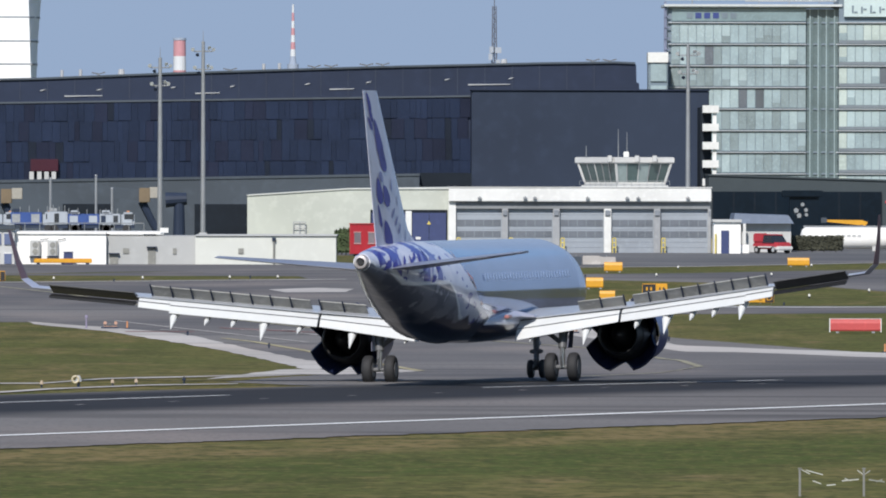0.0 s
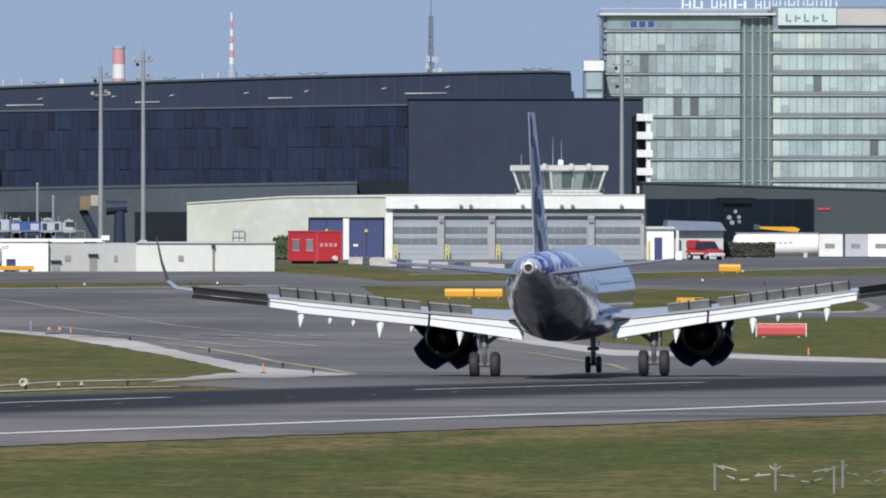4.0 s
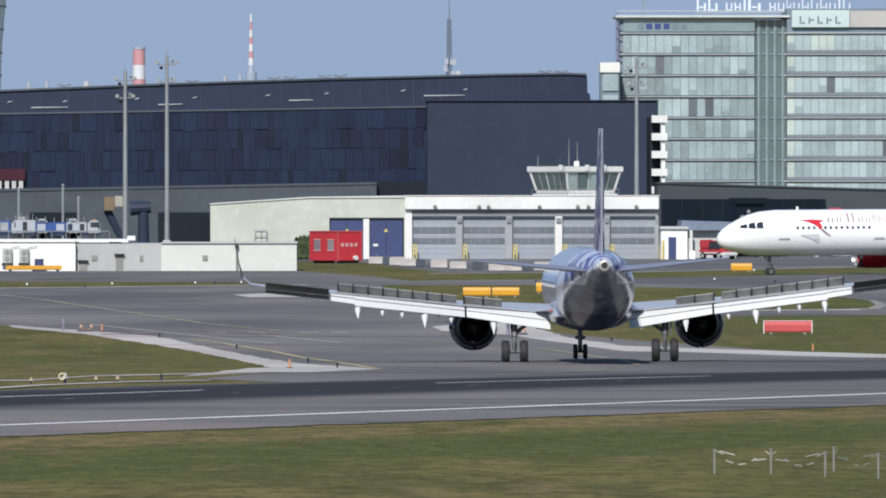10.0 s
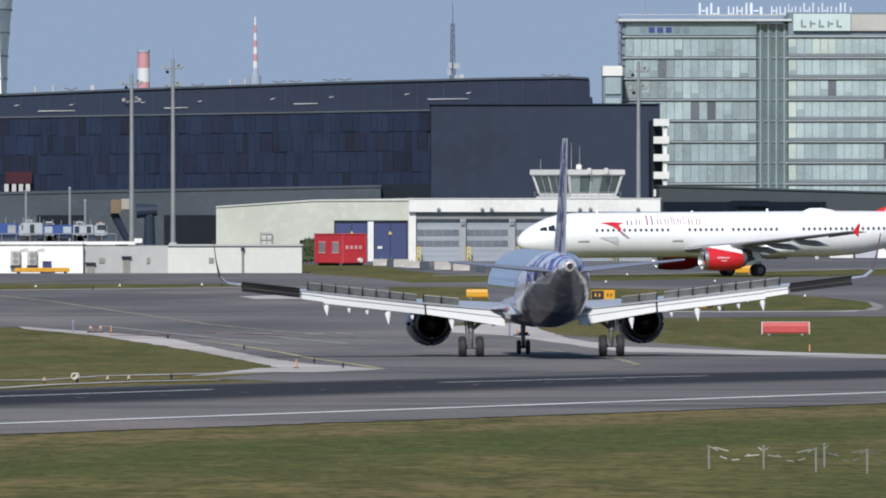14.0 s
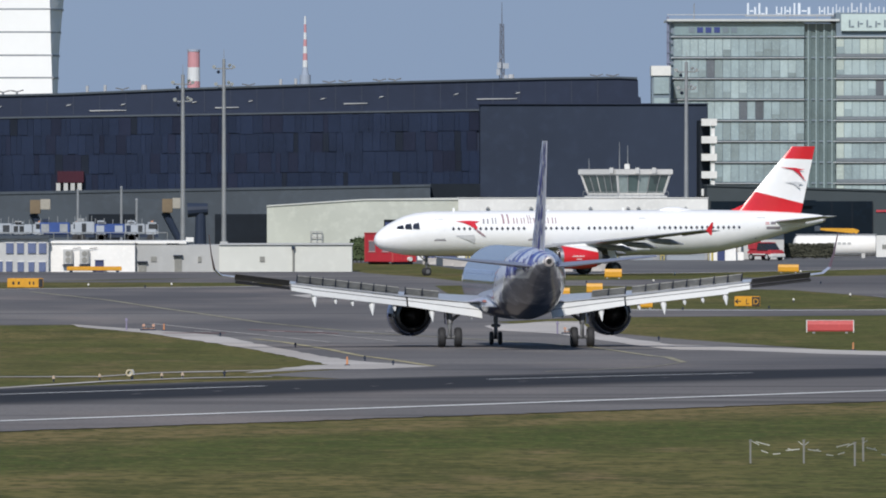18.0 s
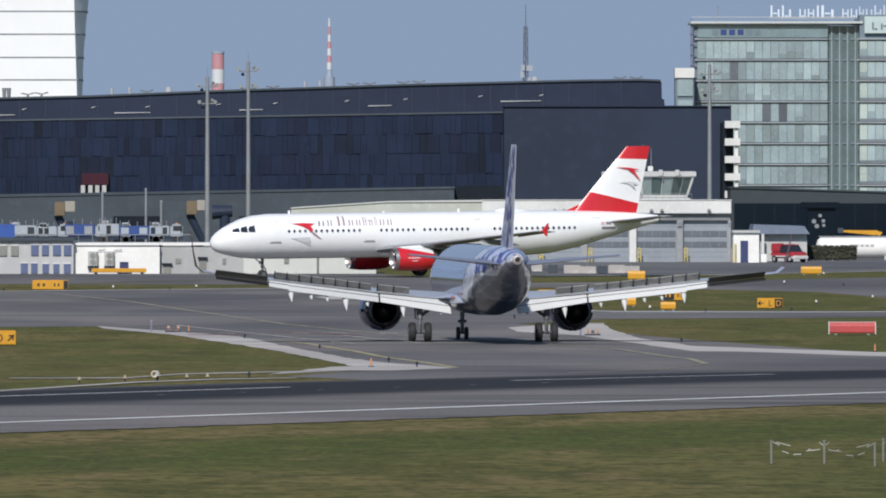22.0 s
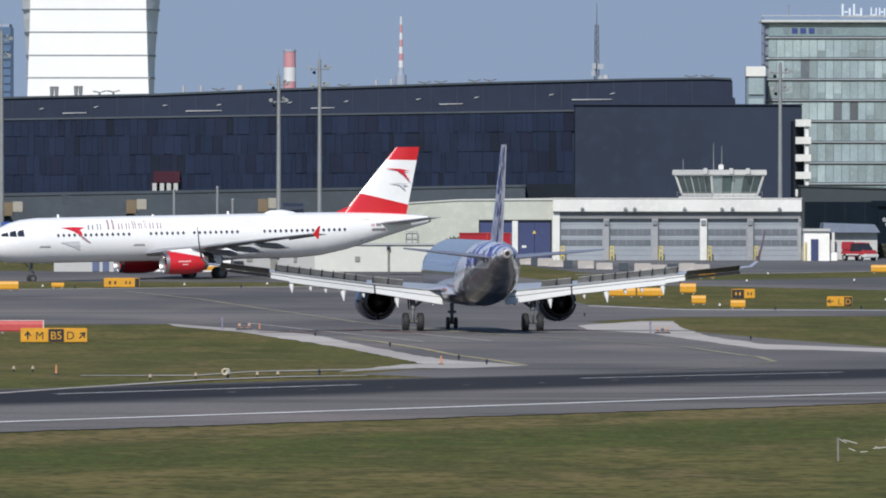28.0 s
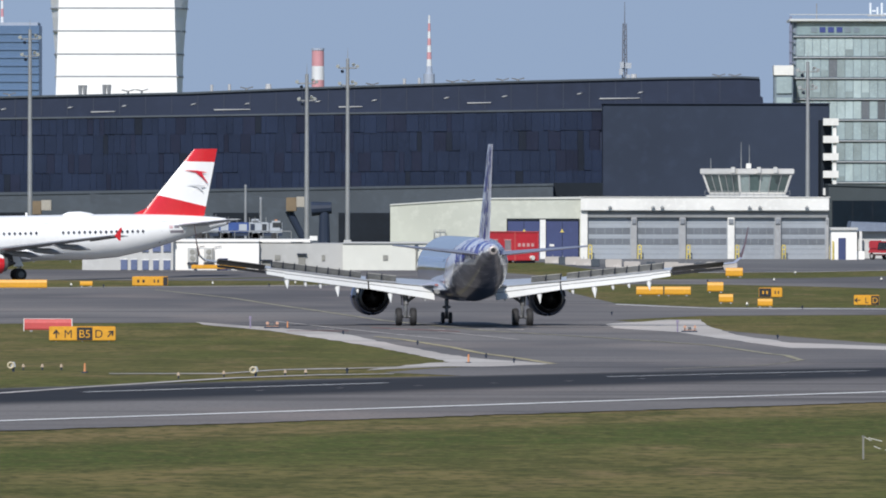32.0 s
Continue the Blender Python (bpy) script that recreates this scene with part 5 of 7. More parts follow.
for x, y in ((-38.6, 1140.5), (-27.1, 1155.0), (-20.2, 1160.5), (-13.4, 1167.5), (-9.6, 1170.5), (-46.8, 1134.0), (12.4, 1080.0), (21.0, 1190.0), (30.5, 1196.0), (15.8, 1004.0), (29.0, 1040.0), (34.4, 1075.0), (24.2, 1262.0), (36.5, 1288.0)):
    fixture(x, y, pale=True)
for x, y in ((-13.9, 606.9), (-11.2, 611.1), (-10.3, 613.0), (-15.8, 601.0), (-23.1, 635.0), (-22.2, 635.0), (-24.0, 635.1)):
    fixture(x, y, tan=True)
fixture(-12.5, 609.0, True)
fixture(-24.2, 627.8, True)
guard = thing("runway_guard_light", "twin orange runway guard light on a low frame", "airfield light", (9.8, 846.1, ground_z(846.1, 9.8)), "guard lights")
part("base", B(-.5, .5, -.2, .2, 0, .1), CHAR, guard)
PEACH = paint("faded_orange_hood", (0.4, 0.23, 0.16), 0.6, 0, 0.2, 1)
for dx in (-.28, .34):
    part("hood", R((dx, -.12, .34), (dx, .1, .3), .1, .08, 12), PEACH, guard)
    part("stem", R((dx, 0, .1), (dx, 0, .26), .035, .035, 6), CHAR, guard)
part("frame", B(-.36, .42, -.04, .04, .12, .17), PEACH, guard)
part("junction_box", B(-.1, .12, -.1, .1, .17, .34, .02), GEAR, guard)
copy_thing(guard, pose(-16.6, 864.5, ground_z(864.5, -16.6)))
LILACPOST = paint("lilac_post", (0.25, 0.22, 0.31), 0.5, 0, 0.1, 1)
for x, y in ((9.05, 846.1), (-18.0, 866.0)):
    lp = thing("marker_post", "slim lilac marker post with a round top", "marker post", (x, y, ground_z(y, x)), "lilac posts")
    part("post", R((0, 0, 0), (0, 0, .6), .055, .05, 8), LILACPOST, lp)
    part("cap", R((0, 0, .6), (0, 0, .78), .1, .07, 10), LILACPOST, lp)

# ---- tape fence in the near grass ----
POSTGREY = paint("weathered_post", (0.19, 0.19, 0.175), 0.8, 0, 0.2, 3)
TAPE = paint("white_barrier_tape", (0.42, 0.42, 0.38), 0.5, 0, 0.1, 3)
posts = [(10.8, 429.6), (12.5, 429.6), (14.0, 425.7), (14.5, 432.9), (15.5, 423.5), (14.6, 435.1), (15.5, 424.5), (17.0, 429.0)]
tops = []
for x, y in posts[:5] + [posts[7]]:
    p = thing("fence_post", "thin grey fence post in the grass", "fence post", (x, y, ground_z(y, x)), "tape fence")
    part("stake", B(-.03, .03, -.025, .025, 0, .72), POSTGREY, p)
    part("cap", B(-.05, .05, -.04, .04, .72, .76), POSTGREY, p)
    tops.append(Vector((x, y, ground_z(y) + .7)))
tape = thing("barrier_tape", "sagging white barrier tape with gaps", "tape")
STRIPS = ((.02, .16, 0, -.12), (.1, .36, -.02, -.14), (.2, .33, -.3, -.38), (.42, .56, -.42, -.4), (.66, .92, -.3, -.26), (.7, .8, -.24, -.3), (.9, .98, -.02, -.12))
for a, b in ((0, 1), (1, 2), (3, 4), (4, 5)):
    A_, B_ = tops[a], tops[b]
    for f0, f1, s0, s1 in STRIPS if a % 2 == 0 else [(1 - q, 1 - p, u, t_) for p, q, t_, u in STRIPS]:
        p0, p1 = A_.lerp(B_, f0), A_.lerp(B_, f1)
        bm = bmesh.new()
        loft(bm, [[p0 + Vector((0, q, s0 + w)) for q, w in ((0, 0), (.01, 0), (.01, .03), (0, .03))], [p1 + Vector((0, q, s1 + w)) for q, w in ((0, 0), (.01, 0), (.01, .03), (0, .03))]])
        part("tape_length", bm, TAPE, tape)

# ---- painted lines on the taxiway ----
stripe("trim_yellow_edge", [(-9.5, 820.0), (-7.5, 803.4), (-4.6, 769.0), (-1.3, 718.3), (1.1, 675.1)], .45, .035, YELLOW_EDGE, "yellow taxiway edge line", across=(1, 0))
stripe("trim_yellow_lead", [(-30.9, 1115.8), (-23.5, 1056.7), (-15.6, 972.7), (-10.0, 908.8), (-3.0, 852.1), (3.9, 817.1), (10.3, 779.8), (13.7, 729.6), (13.9, 697.4)], .42, .035, YELLOW_LINE, "faded yellow taxiway centre line", across=(1, 0))
stripe("trim_yellow_hook", [(13.9, 697.4), (11.6, 667.9), (6.3, 638.8)], 1.6, .036, YELLOW_LINE, "faded yellow centre line on to the runway")
stripe("trim_white_lead", [(-17.1, 902.3), (-4.8, 803.4)], .3, .036, CONC, "faded pale taxiway mark", across=(1, 0))
stripe("trim_white_lead", [(-5.8, 846.1), (-0.8, 806.1)], .3, .036, CONC, "faded pale taxiway mark", across=(1, 0))
stripe("trim_red_mark", [(-10.3, 867.6), (-4.5, 846.1)], 3, .036, RED_LINE, "faded red painted ground marking")
stripe("trim_red_mark", [(-15.4, 849.1), (-11.5, 849.1)], 2.5, .036, RED_LINE, "faded red painted ground marking")
for a in (-13.6, -9.0, -6.6, -3.4, -1.6):
    stripe("trim_white_mark", [(a, 858.0), (a + 1.1, 855.5)], 2.2, .04, CONC, "faded white part of the ground marking")
for k in range(9):
    c_ = along(MID_A, MID_B, 6 + 7.5 * k) + SIDE.xy * 4.6
    stripe("trim_runway_light", [c_, c_ + RUN.xy * .6], .22, .055, CONC, "flush runway light", across=SIDE.xy)
stripe("trim_white_edge", [(6.2, 1014.5), (13.0, 988.1), (26.5, 984.2), (35.4, 988.0)], 2.6, .036, WHITE_LINE, "thin white taxiway edge line")
KERBGREY = asphalt_mat("worn_kerb_concrete", (0.24, 0.225, 0.215), (0.34, 0.32, 0.3))
sheet("pavement_kerb", ragged([(34.0, 984.5), (36.9, 992), (38.5, 1018), (38.75, 1050), (36.6, 1085), (36.3, 1083), (38.3, 1050), (37.6, 1018), (36.2, 997), (34.0, 990)], 2.5, .05, 12), 0.03, KERBGREY, "pale kerb round the end of the grass island", "kerb")
stripe("trim_pale_edge", [(-46.1, 1124.8), (-23.2, 1147.9), (-4.1, 1167.1)], 3.5, .036, CONC, "pale kerb line along the taxiway")
stripe("trim_pale_edge", [(6.5, 1272), (26.5, 1292), (53.5, 1366)], 4, .036, CONC, "pale kerb line along the apron")
sheet("pavement_patch", [(-9.6, 1090.6), (-6.1, 1103.0), (-3.3, 1094.9), (-3.8, 1074.9), (-8.1, 1070.8)], .03, CONC, "pale concrete patch on the taxiway", "patch")


# ---- airliners ----
FOIL = [(0, 0), (0.03, 0.5), (0.15, 0.9), (0.35, 1), (0.65, 0.65), (1, 0.05), (1, -0.05), (0.65, -0.45), (0.35, -0.7), (0.15, -0.6), (0.03, -0.35)]


FIN_FOIL = [(0, 0), (.04, .5), (.2, .9), (.4, 1), (.7, .6), (1, .06), (1, -.06), (.7, -.6), (.4, -1), (.2, -.9), (.04, -.5)]


def foil_loft(sections, thick):
    """Lofted aerofoil: each section (leading edge point, chord, half thickness); chord runs aft (-y), thick is its thickness axis."""
    rings = []
    for le, chord, h, *ax in sections:
        t = Vector(ax[0] if ax else thick)
        rings.append([Vector(le) + Vector((0, -chord * f, 0)) + t * (h * g) for f, g in FOIL])
    return loft(bmesh.new(), rings)


def hull_rings(rows, seg=36):
    return [[(rx * math.sin(a), y, zc + rz * math.cos(a)) for a in (2 * math.pi * i / seg for i in range(seg))] for y, rx, rz, zc in rows]


def airliner(plug_front, plug_aft, skin, look_tag):
    """An airliner with its origin on the ground under the main wheels, nose to +y."""
    name, label = look_tag
    root = thing(name, label, "airplane")
    n0 = 17.71 + plug_front
    tail = -(37.57 - 17.71) - plug_aft

    def y_of(d):
        return n0 - d if d < 8 else (17.71 - d if d < 22 else 17.71 - d - plug_aft)
    prof = [(0, .1, .1, 3.3), (.06, .33, .33, 3.3), (.22, .58, .58, 3.32), (.6, .9, .9, 3.37), (1.2, 1.2, 1.2, 3.47), (2.0, 1.48, 1.5, 3.58), (2.9, 1.7, 1.78, 3.7), (4.0, 1.88, 1.97, 3.8), (5.6, 1.97, 2.065, 3.85), (7.9, 1.975, 2.07, 3.85),
            (21.9, 1.975, 2.07, 3.85), (24, 1.975, 2.07, 3.85), (26.5, 1.94, 1.98, 3.93), (29, 1.76, 1.72, 4.15), (31.5, 1.42, 1.35, 4.45), (34, .96, .92, 4.74), (36.2, .54, .54, 4.95), (37.3, .34, .34, 5.02)]
    cuts = (("nose", 0, 5.6, skin["nose"]), ("fuselage", 5.6, 24, skin["body"]), ("rear_fuselage", 24, 31.5, skin["rear"]), ("tail_cone", 31.5, 37.3, skin["tail"]))
    for nm, a, b, mt in cuts:
        rows = [(y_of(d), rx, rz, zc - skin["drop"] * max(0, min(1, (31.5 - d) / 5))) for d, rx, rz, zc in prof if a <= d <= b]
        smooth(part(nm, loft(bmesh.new(), hull_rings(rows)), mt, root))
    # exhaust of the auxiliary power unit
    bm = bmesh.new()
    ye = y_of(37.3)
    ring = lambda r, y: [(r * math.sin(2 * math.pi * i / 20), y, 5.03 + r * math.cos(2 * math.pi * i / 20)) for i in range(20)]
    loft(bm, [ring(.31, ye + .02), ring(.26, ye - .25), ring(.17, ye - .27), ring(.12, ye - .1)])
    smooth(part("exhaust", bm, TITAN, root, "bare tan metal exhaust ring"))
    part("exhaust_opening", R((0, ye - .09, 5.03), (0, ye - .26, 5.03), .115, .115, 16), BLACK, root)
    # belly fairing
    rows = [(6.6, .3, .2, 2.2), (5.4, 1.5, .55, 2.35), (3.5, 2.05, .75, 2.4), (-1.5, 2.1, .8, 2.42), (-4, 1.7, .65, 2.45), (-6.2, .4, .2, 2.3)]
    smooth(part("belly_fairing", loft(bmesh.new(), hull_rings(rows, 24)), skin["fairing_skin"], root))
    for s, side in ((-1, "left"), (1, "right")):
        # wing: side of body, kink, tip
        up = Vector((0, 0, 1))
        P0, P1, P2 = Vector((s * 1.2, 6.4, 2.45)), Vector((s * 6.4, 3.3, 2.95)), Vector((s * 16.6, -2.85 - skin["sweep"], 4.12))
        smooth(part("wing", foil_loft([(P0, 6.3, .46), (P1, 3.35, .24), (P2, 1.45, .08)], up), skin["wing"], root))
        te = lambda x: Vector((s * x, 0.1, 2.42 + (x - 1.9) * .1)) if x < 6.4 else Vector((s * x, 0.1 - (x - 6.4) * (.43 + skin["sweep"] / 10.2), 2.87 + (x - 6.4) * .118))
        if skin["flaps"]:
            for a, b, c0, c1 in ((2.0, 6.2, 1.2, .76), (6.3, 11.9, .78, .76), (11.9, 13.1, .62, .55)):
                A, Bq = te(a), te(b)
                dn = Vector((0, -.8, -.6))
                nrm = Vector((0, -.6, .8))
                bm = bmesh.new()
                rings = []
                for q, c in ((A, c0), (Bq, c1)):
                    st = q + Vector((0, .1, -.02))
                    rings.append([st + nrm * .09, st + dn * c * .4 + nrm * .12, st + dn * c + nrm * .01, st + dn * c - nrm * .01, st + dn * c * .4 - nrm * .1, st - nrm * .09])
                loft(bm, rings)
                part("flap", bm, skin["flap"], root, "extended white flap")
                bm = bmesh.new()
                rings = []
                for q, c in ((A, c0), (Bq, c1)):
                    st = q + Vector((0, .1, -.02)) + dn * c * .46 + nrm * .112
                    rings.append([st, st + dn * .05, st + dn * .05 - nrm * .03, st - nrm * .03])
                loft(bm, rings)
                part("flap_seam", bm, GEAR, root)
                if a == 2.0:
                    bm = bmesh.new()
                    rings = []
                    for q in (A, Bq):
                        st = q + Vector((0, .1, -.02)) - dn * .05 + nrm * .12
                        rings.append([st, st + dn * .08, st + dn * .08 - nrm * .05, st - nrm * .05])
                    loft(bm, rings)
                    part("flap_gap", bm, TYRE, root)
            for x, big in ((2.6, .25), (4.85, 1), (7.0, .2), (8.35, 1), (9.5, .2), (10.5, .2), (11.75, .75)):
                q = te(x)
                k = .5 + .5 * big
                bm = bmesh.new()
                rows = [((0, .9, -.3), .05), ((0, .3, -.44), .16 * k), ((0, -.45, -.68), .17 * k), ((0, -.75 - .25 * big, -.72 - .5 * big), .015)]
                loft(bm, [[q + Vector(c) + Vector((r * math.sin(a), 0, r * 1.2 * math.cos(a))) for a in (2 * math.pi * i / 10 for i in range(10))] for c, r in rows])
                part("flap_track_fairing", bm, skin["flap"], root)
        else:
            for x in (3.4, 6.2, 8.6, 11.4):
                q = te(x)
                bm = bmesh.new()
                rows = [(q.y + 2.3, .03, .03, q.z - .12), (q.y + 1.3, .17, .24, q.z - .3), (q.y - .2, .19, .28, q.z - .42), (q.y - 1.5, .03, .04, q.z - .62)]
                loft(bm, [[(px + q.x, py, pz) for px, py, pz in rg] for rg in hull_rings(rows, 12)])
                part("flap_track_fairing", bm, skin["fairing"], root)
        # aileron
        A, Bq = te(13.2), te(16.4)
        bm = bmesh.new()
        rise = .27 if skin["spoilers"] else .02
        loft(bm, [[q + Vector((0, .25, .1)), q + Vector((0, -.55, rise * .9 + .02)), q + Vector((0, -.55, rise * .9 - .02)), q + Vector((0, .25, -.1))] for q in (A, Bq)])
        part("aileron", bm, AILERON if skin["spoilers"] else skin["wing"], root)
        if skin["spoilers"]:
            bm = bmesh.new()
            loft(bm, [[q + Vector((0, -.1, -.12)), q + Vector((0, -.5, -.2)), q + Vector((0, -.5, -.3)), q + Vector((0, -.1, -.22))] for q in (A, Bq)])
            part("aileron_edge", bm, BLACK, root)
        if skin["spoilers"]:
            for a, b in ((4.4, 6.3), (6.7, 8.17), (8.2, 9.67), (9.7, 11.17), (11.2, 12.7)):
                bm = bmesh.new()
                A, Bq = te(a) + Vector((0, .75, .12)), te(b) + Vector((0, .75, .12))
                dv = Vector((0, -.55, .43)) if a > 4 else Vector((0, -.6, .36))
                nv = Vector((0, .62, .62)) * .03
                loft(bm, [[q + nv, q + dv + nv, q + dv - nv, q - nv] for q in (A, Bq)])
                part("spoiler", bm, skin["spoiler"], root, "raised grey spoiler panel")
                for x in ((a + b) / 2, b + .02):
                    q = te(x) + Vector((0, .6, .1))
                    part("spoiler_jack", R(q, q + dv * 1.02 + Vector((0, .0, .07)), .045, .03, 6), CHAR, root)
        # wing tip
        if skin["tip"] == "sharklet":
            out = Vector((s, 0, 0))
            low = [(P2, 1.45, .08, up), (P2 + Vector((s * .55, -.35, .07)), 1.3, .08, (up - out * .3).normalized()), (P2 + Vector((s * .95, -.75, .42)), 1.1, .08, (up * .5 - out).normalized())]
            high = [low[-1], (P2 + Vector((s * 1.15, -1.3, 1.25)), .85, .035, -out), (P2 + Vector((s * 1.32, -2.0, 2.4)), .45, .02, -out)]
            smooth(part("wing_tip_curve", foil_loft(low, up), LILAC, root))
            smooth(part("sharklet", foil_loft(high, up), skin["sharklet"], root, "upturned dark red wing tip"))
        else:
            sec = [(P2 + Vector((s * .05, -.85, -.45)), .15, .02), (P2 + Vector((s * .05, -.4, 0)), .6, .04), (P2 + Vector((s * .1, -.95, .72)), .18, .02)]
            part("wing_tip_fence", foil_loft(sec, Vector((1, 0, 0))), skin["sharklet"], root, "red wing tip fence")
        # engine
        ex, ez = s * 5.75, skin["ez"]
        shift, girth = skin["shift"], skin["girth"]
        def eng(nm, rows, mt, lb="", seg=28):
            bm = bmesh.new()
            loft(bm, [[(px + ex, py, pz + ez) for px, py, pz in rg] for rg in hull_rings([(y - shift, a * girth, b * girth, 0) for y, a, b in rows], seg)], cap=False)
            return smooth(part(nm, bm, mt, engine_root, lb))
        engine_root = part("engine", loft(bmesh.new(), [[(px + ex, py, pz + ez) for px, py, pz in rg] for rg in hull_rings([(y - shift, a * girth, b * girth, 0) for y, a, b in ((7.4, 1.12, 1.12), (6.6, 1.2, 1.2), (5.2, 1.21, 1.21))], 28)], cap=False), skin["engine"], root, skin["engine_label"])
        smooth(engine_root)
        eng("intake_lip", [(7.2, .9, .9), (7.62, .97, .97), (7.72, 1.04, 1.04), (7.4, 1.121, 1.121)], skin["lip"], "bright metal intake lip")
        if skin["reversers"]:
            eng("reverser_housing", [(5.2, 1.08, 1.08), (4.1, 1.06, 1.06), (3.2, .98, .98)], BLACK)
        else:
            eng("cowl", [(5.2, 1.21, 1.21), (4.6, 1.15, 1.15), (4.0, 1.02, 1.02)], skin["engine"])
        ns = 0 if skin["reversers"] else .85
        eng("nozzle", [(3.3 + ns, .98, .98), (2.7 + ns, .8, .8), (2.75 + ns, .74, .74), (4.5, .7, .7)], skin["nozzle"])
        eng("exhaust_plug", [(4.5, .68, .68), (3.4, .45, .45), (2.6, .12, .12), (2.5, .01, .01)], BLACK)
        part("fan_disc", R((ex, 6.4 - shift, ez), (ex, 6.3 - shift, ez), .95 * girth, .95 * girth, 24), BLACK, engine_root)
        smooth(part("spinner", R((ex, 6.4 - shift, ez), (ex, 7.0 - shift, ez), .3, .02, 16), GEAR, engine_root))
        bm = bmesh.new()
        loft(bm, [[(ex - w, 5.9, ez + 1.1), (ex - w, 3.2, 2.95), (ex - w, .9, 2.6), (ex - w, 2.2, ez + .95), (ex - w, 4.4, ez + .9)] for w in (-.16, .16)])
        part("pylon", bm, skin["pylon"], root)
        if skin["reversers"]:
            for k in range(4):
                a0 = radians(45 + 90 * k)
                bm = bmesh.new()
                rings = []
                for yy, rr in ((-.95, 1.1), (-.1, 1.21), (.85, 1.22)):
                    o = [(rr * math.sin(a) , yy, rr * math.cos(a)) for a in (radians(-40 + 16 * i) for i in range(6))]
                    q = [((rr - .1) * math.sin(a), yy, (rr - .1) * math.cos(a)) for a in (radians(40 - 16 * i) for i in range(6))]
                    rings.append([(x, y + .25, z - 1.15) for x, y, z in o + q])
                loft(bm, rings)
                dr = part("reverser_door", bm, skin["door"], root, "dark blue thrust reverser door")
                base = Matrix.Translation((ex, 4.35 - shift, ez)) @ Matrix.Rotation(a0, 4, "Y") @ Matrix.Translation((0, -.25, 1.15))
                dr.matrix_basis = base
                REVERSERS.append((dr, base))
        # main gear
        gx = s * 3.795
        gear = part("main_gear", R((gx, 0, .58), (gx, 0, 1.5), .11, .11, 12), CHROME, root, "bright shock strut")
        part("strut", R((gx, 0, 1.35), (gx + s * .05, .25, 2.45), .17, .2, 12), GEAR, gear)
        part("side_brace", R((gx, .1, 1.5), (gx - s * 1.1, .5, 2.3), .1, .1, 8), GEAR, gear)
        part("axle", R((gx - .62, 0, .585), (gx + .62, 0, .585), .09, .09, 10), GEAR, gear)
        part("torque_link", R((gx, -.2, .62), (gx, -.32, 1.0), .05, .05, 6), GEAR, gear)
        part("torque_link", R((gx, -.32, 1.0), (gx, -.15, 1.4), .05, .05, 6), GEAR, gear)
        bm = bmesh.new()
        loft(bm, [[(gx + s * .34 + d, .7, 2.45), (gx + s * .34 + d, .05, 2.3), (gx + s * .26 + d, -.4, 1.35), (gx + s * .26 + d, .55, 1.35)] for d in (0, .04)])
        part("gear_door", bm, skin["belly"], gear)
        for dx in (-.465, .465):
            w = wheel(gx + dx, 0, .585, .585, .4, gear)
        # tailplane
        T0 = Vector((s * .5, y_of(31.6), 4.72))
        T1 = Vector((s * 6.2, y_of(35.0), 5.3))
        smooth(part("tailplane", foil_loft([(T0, 3.7, .2), (T1, 1.25, .06)], up), skin["stab"], root))
    # nose gear
    ng = part("nose_gear", R((0, n0 - 5.07, .4), (0, n0 - 5.07, 2.1), .1, .16, 10), GEAR, root)
    part("steering_collar", B(-.27, .27, n0 - 5.2, n0 - 4.95, 1.02, 1.2, .04), GEAR, ng)
    part("torque_link", R((0, n0 - 5.2, .45), (0, n0 - 5.42, .78), .06, .06, 6), GEAR, ng)
    part("torque_link", R((0, n0 - 5.42, .78), (0, n0 - 5.2, 1.1), .06, .06, 6), GEAR, ng)
    part("drag_brace", R((0, n0 - 5.07, 1.2), (0, n0 - 4.0, 2.2), .05, .05, 8), GEAR, ng)
    part("axle", R((-.28, n0 - 5.07, .39), (.28, n0 - 5.07, .39), .06, .06, 8), GEAR, ng)
    part("taxi_light", R((0, n0 - 4.9, 1.45), (0, n0 - 4.75, 1.45), .12, .14, 10), CHROME, ng)
    for dx in (-.25, .25):
        wheel(dx, n0 - 5.07, .39, .385, .22, ng)
    # fin, in bands from the root up
    F0, F1 = Vector((0, y_of(28.7), 5.55)), Vector((0, y_of(34.3), 11.76))
    R0, R1 = Vector((0, y_of(34.7 + skin["root"]), 5.6)), Vector((0, y_of(36.6), 11.76))
    cuts = [(0, 0)] + skin["fin_cuts"] + [(1, 1)]
    for (a0, b0), (a1, b1), mt, lb in zip(cuts, cuts[1:], skin["fin"], skin["fin_label"]):
        rings = []
        for a, b in ((a0, b0), (a1, b1)):
            le, re, h = F0.lerp(F1, a), R0.lerp(R1, b), .27 - .15 * a
            rings.append([le.lerp(re, f) + Vector((h * g, 0, 0)) for f, g in FIN_FOIL])
        smooth(part("fin", loft(bmesh.new(), rings), mt, root, lb))
    smooth(part("dorsal_fillet", foil_loft([(F0 + Vector((0, 1.5, -.05)), 2.4, .1), (F0 + Vector((0, -1.0, .95)), .6, .05)], Vector((1, 0, 0))), skin["fin"][0], root))
    return root


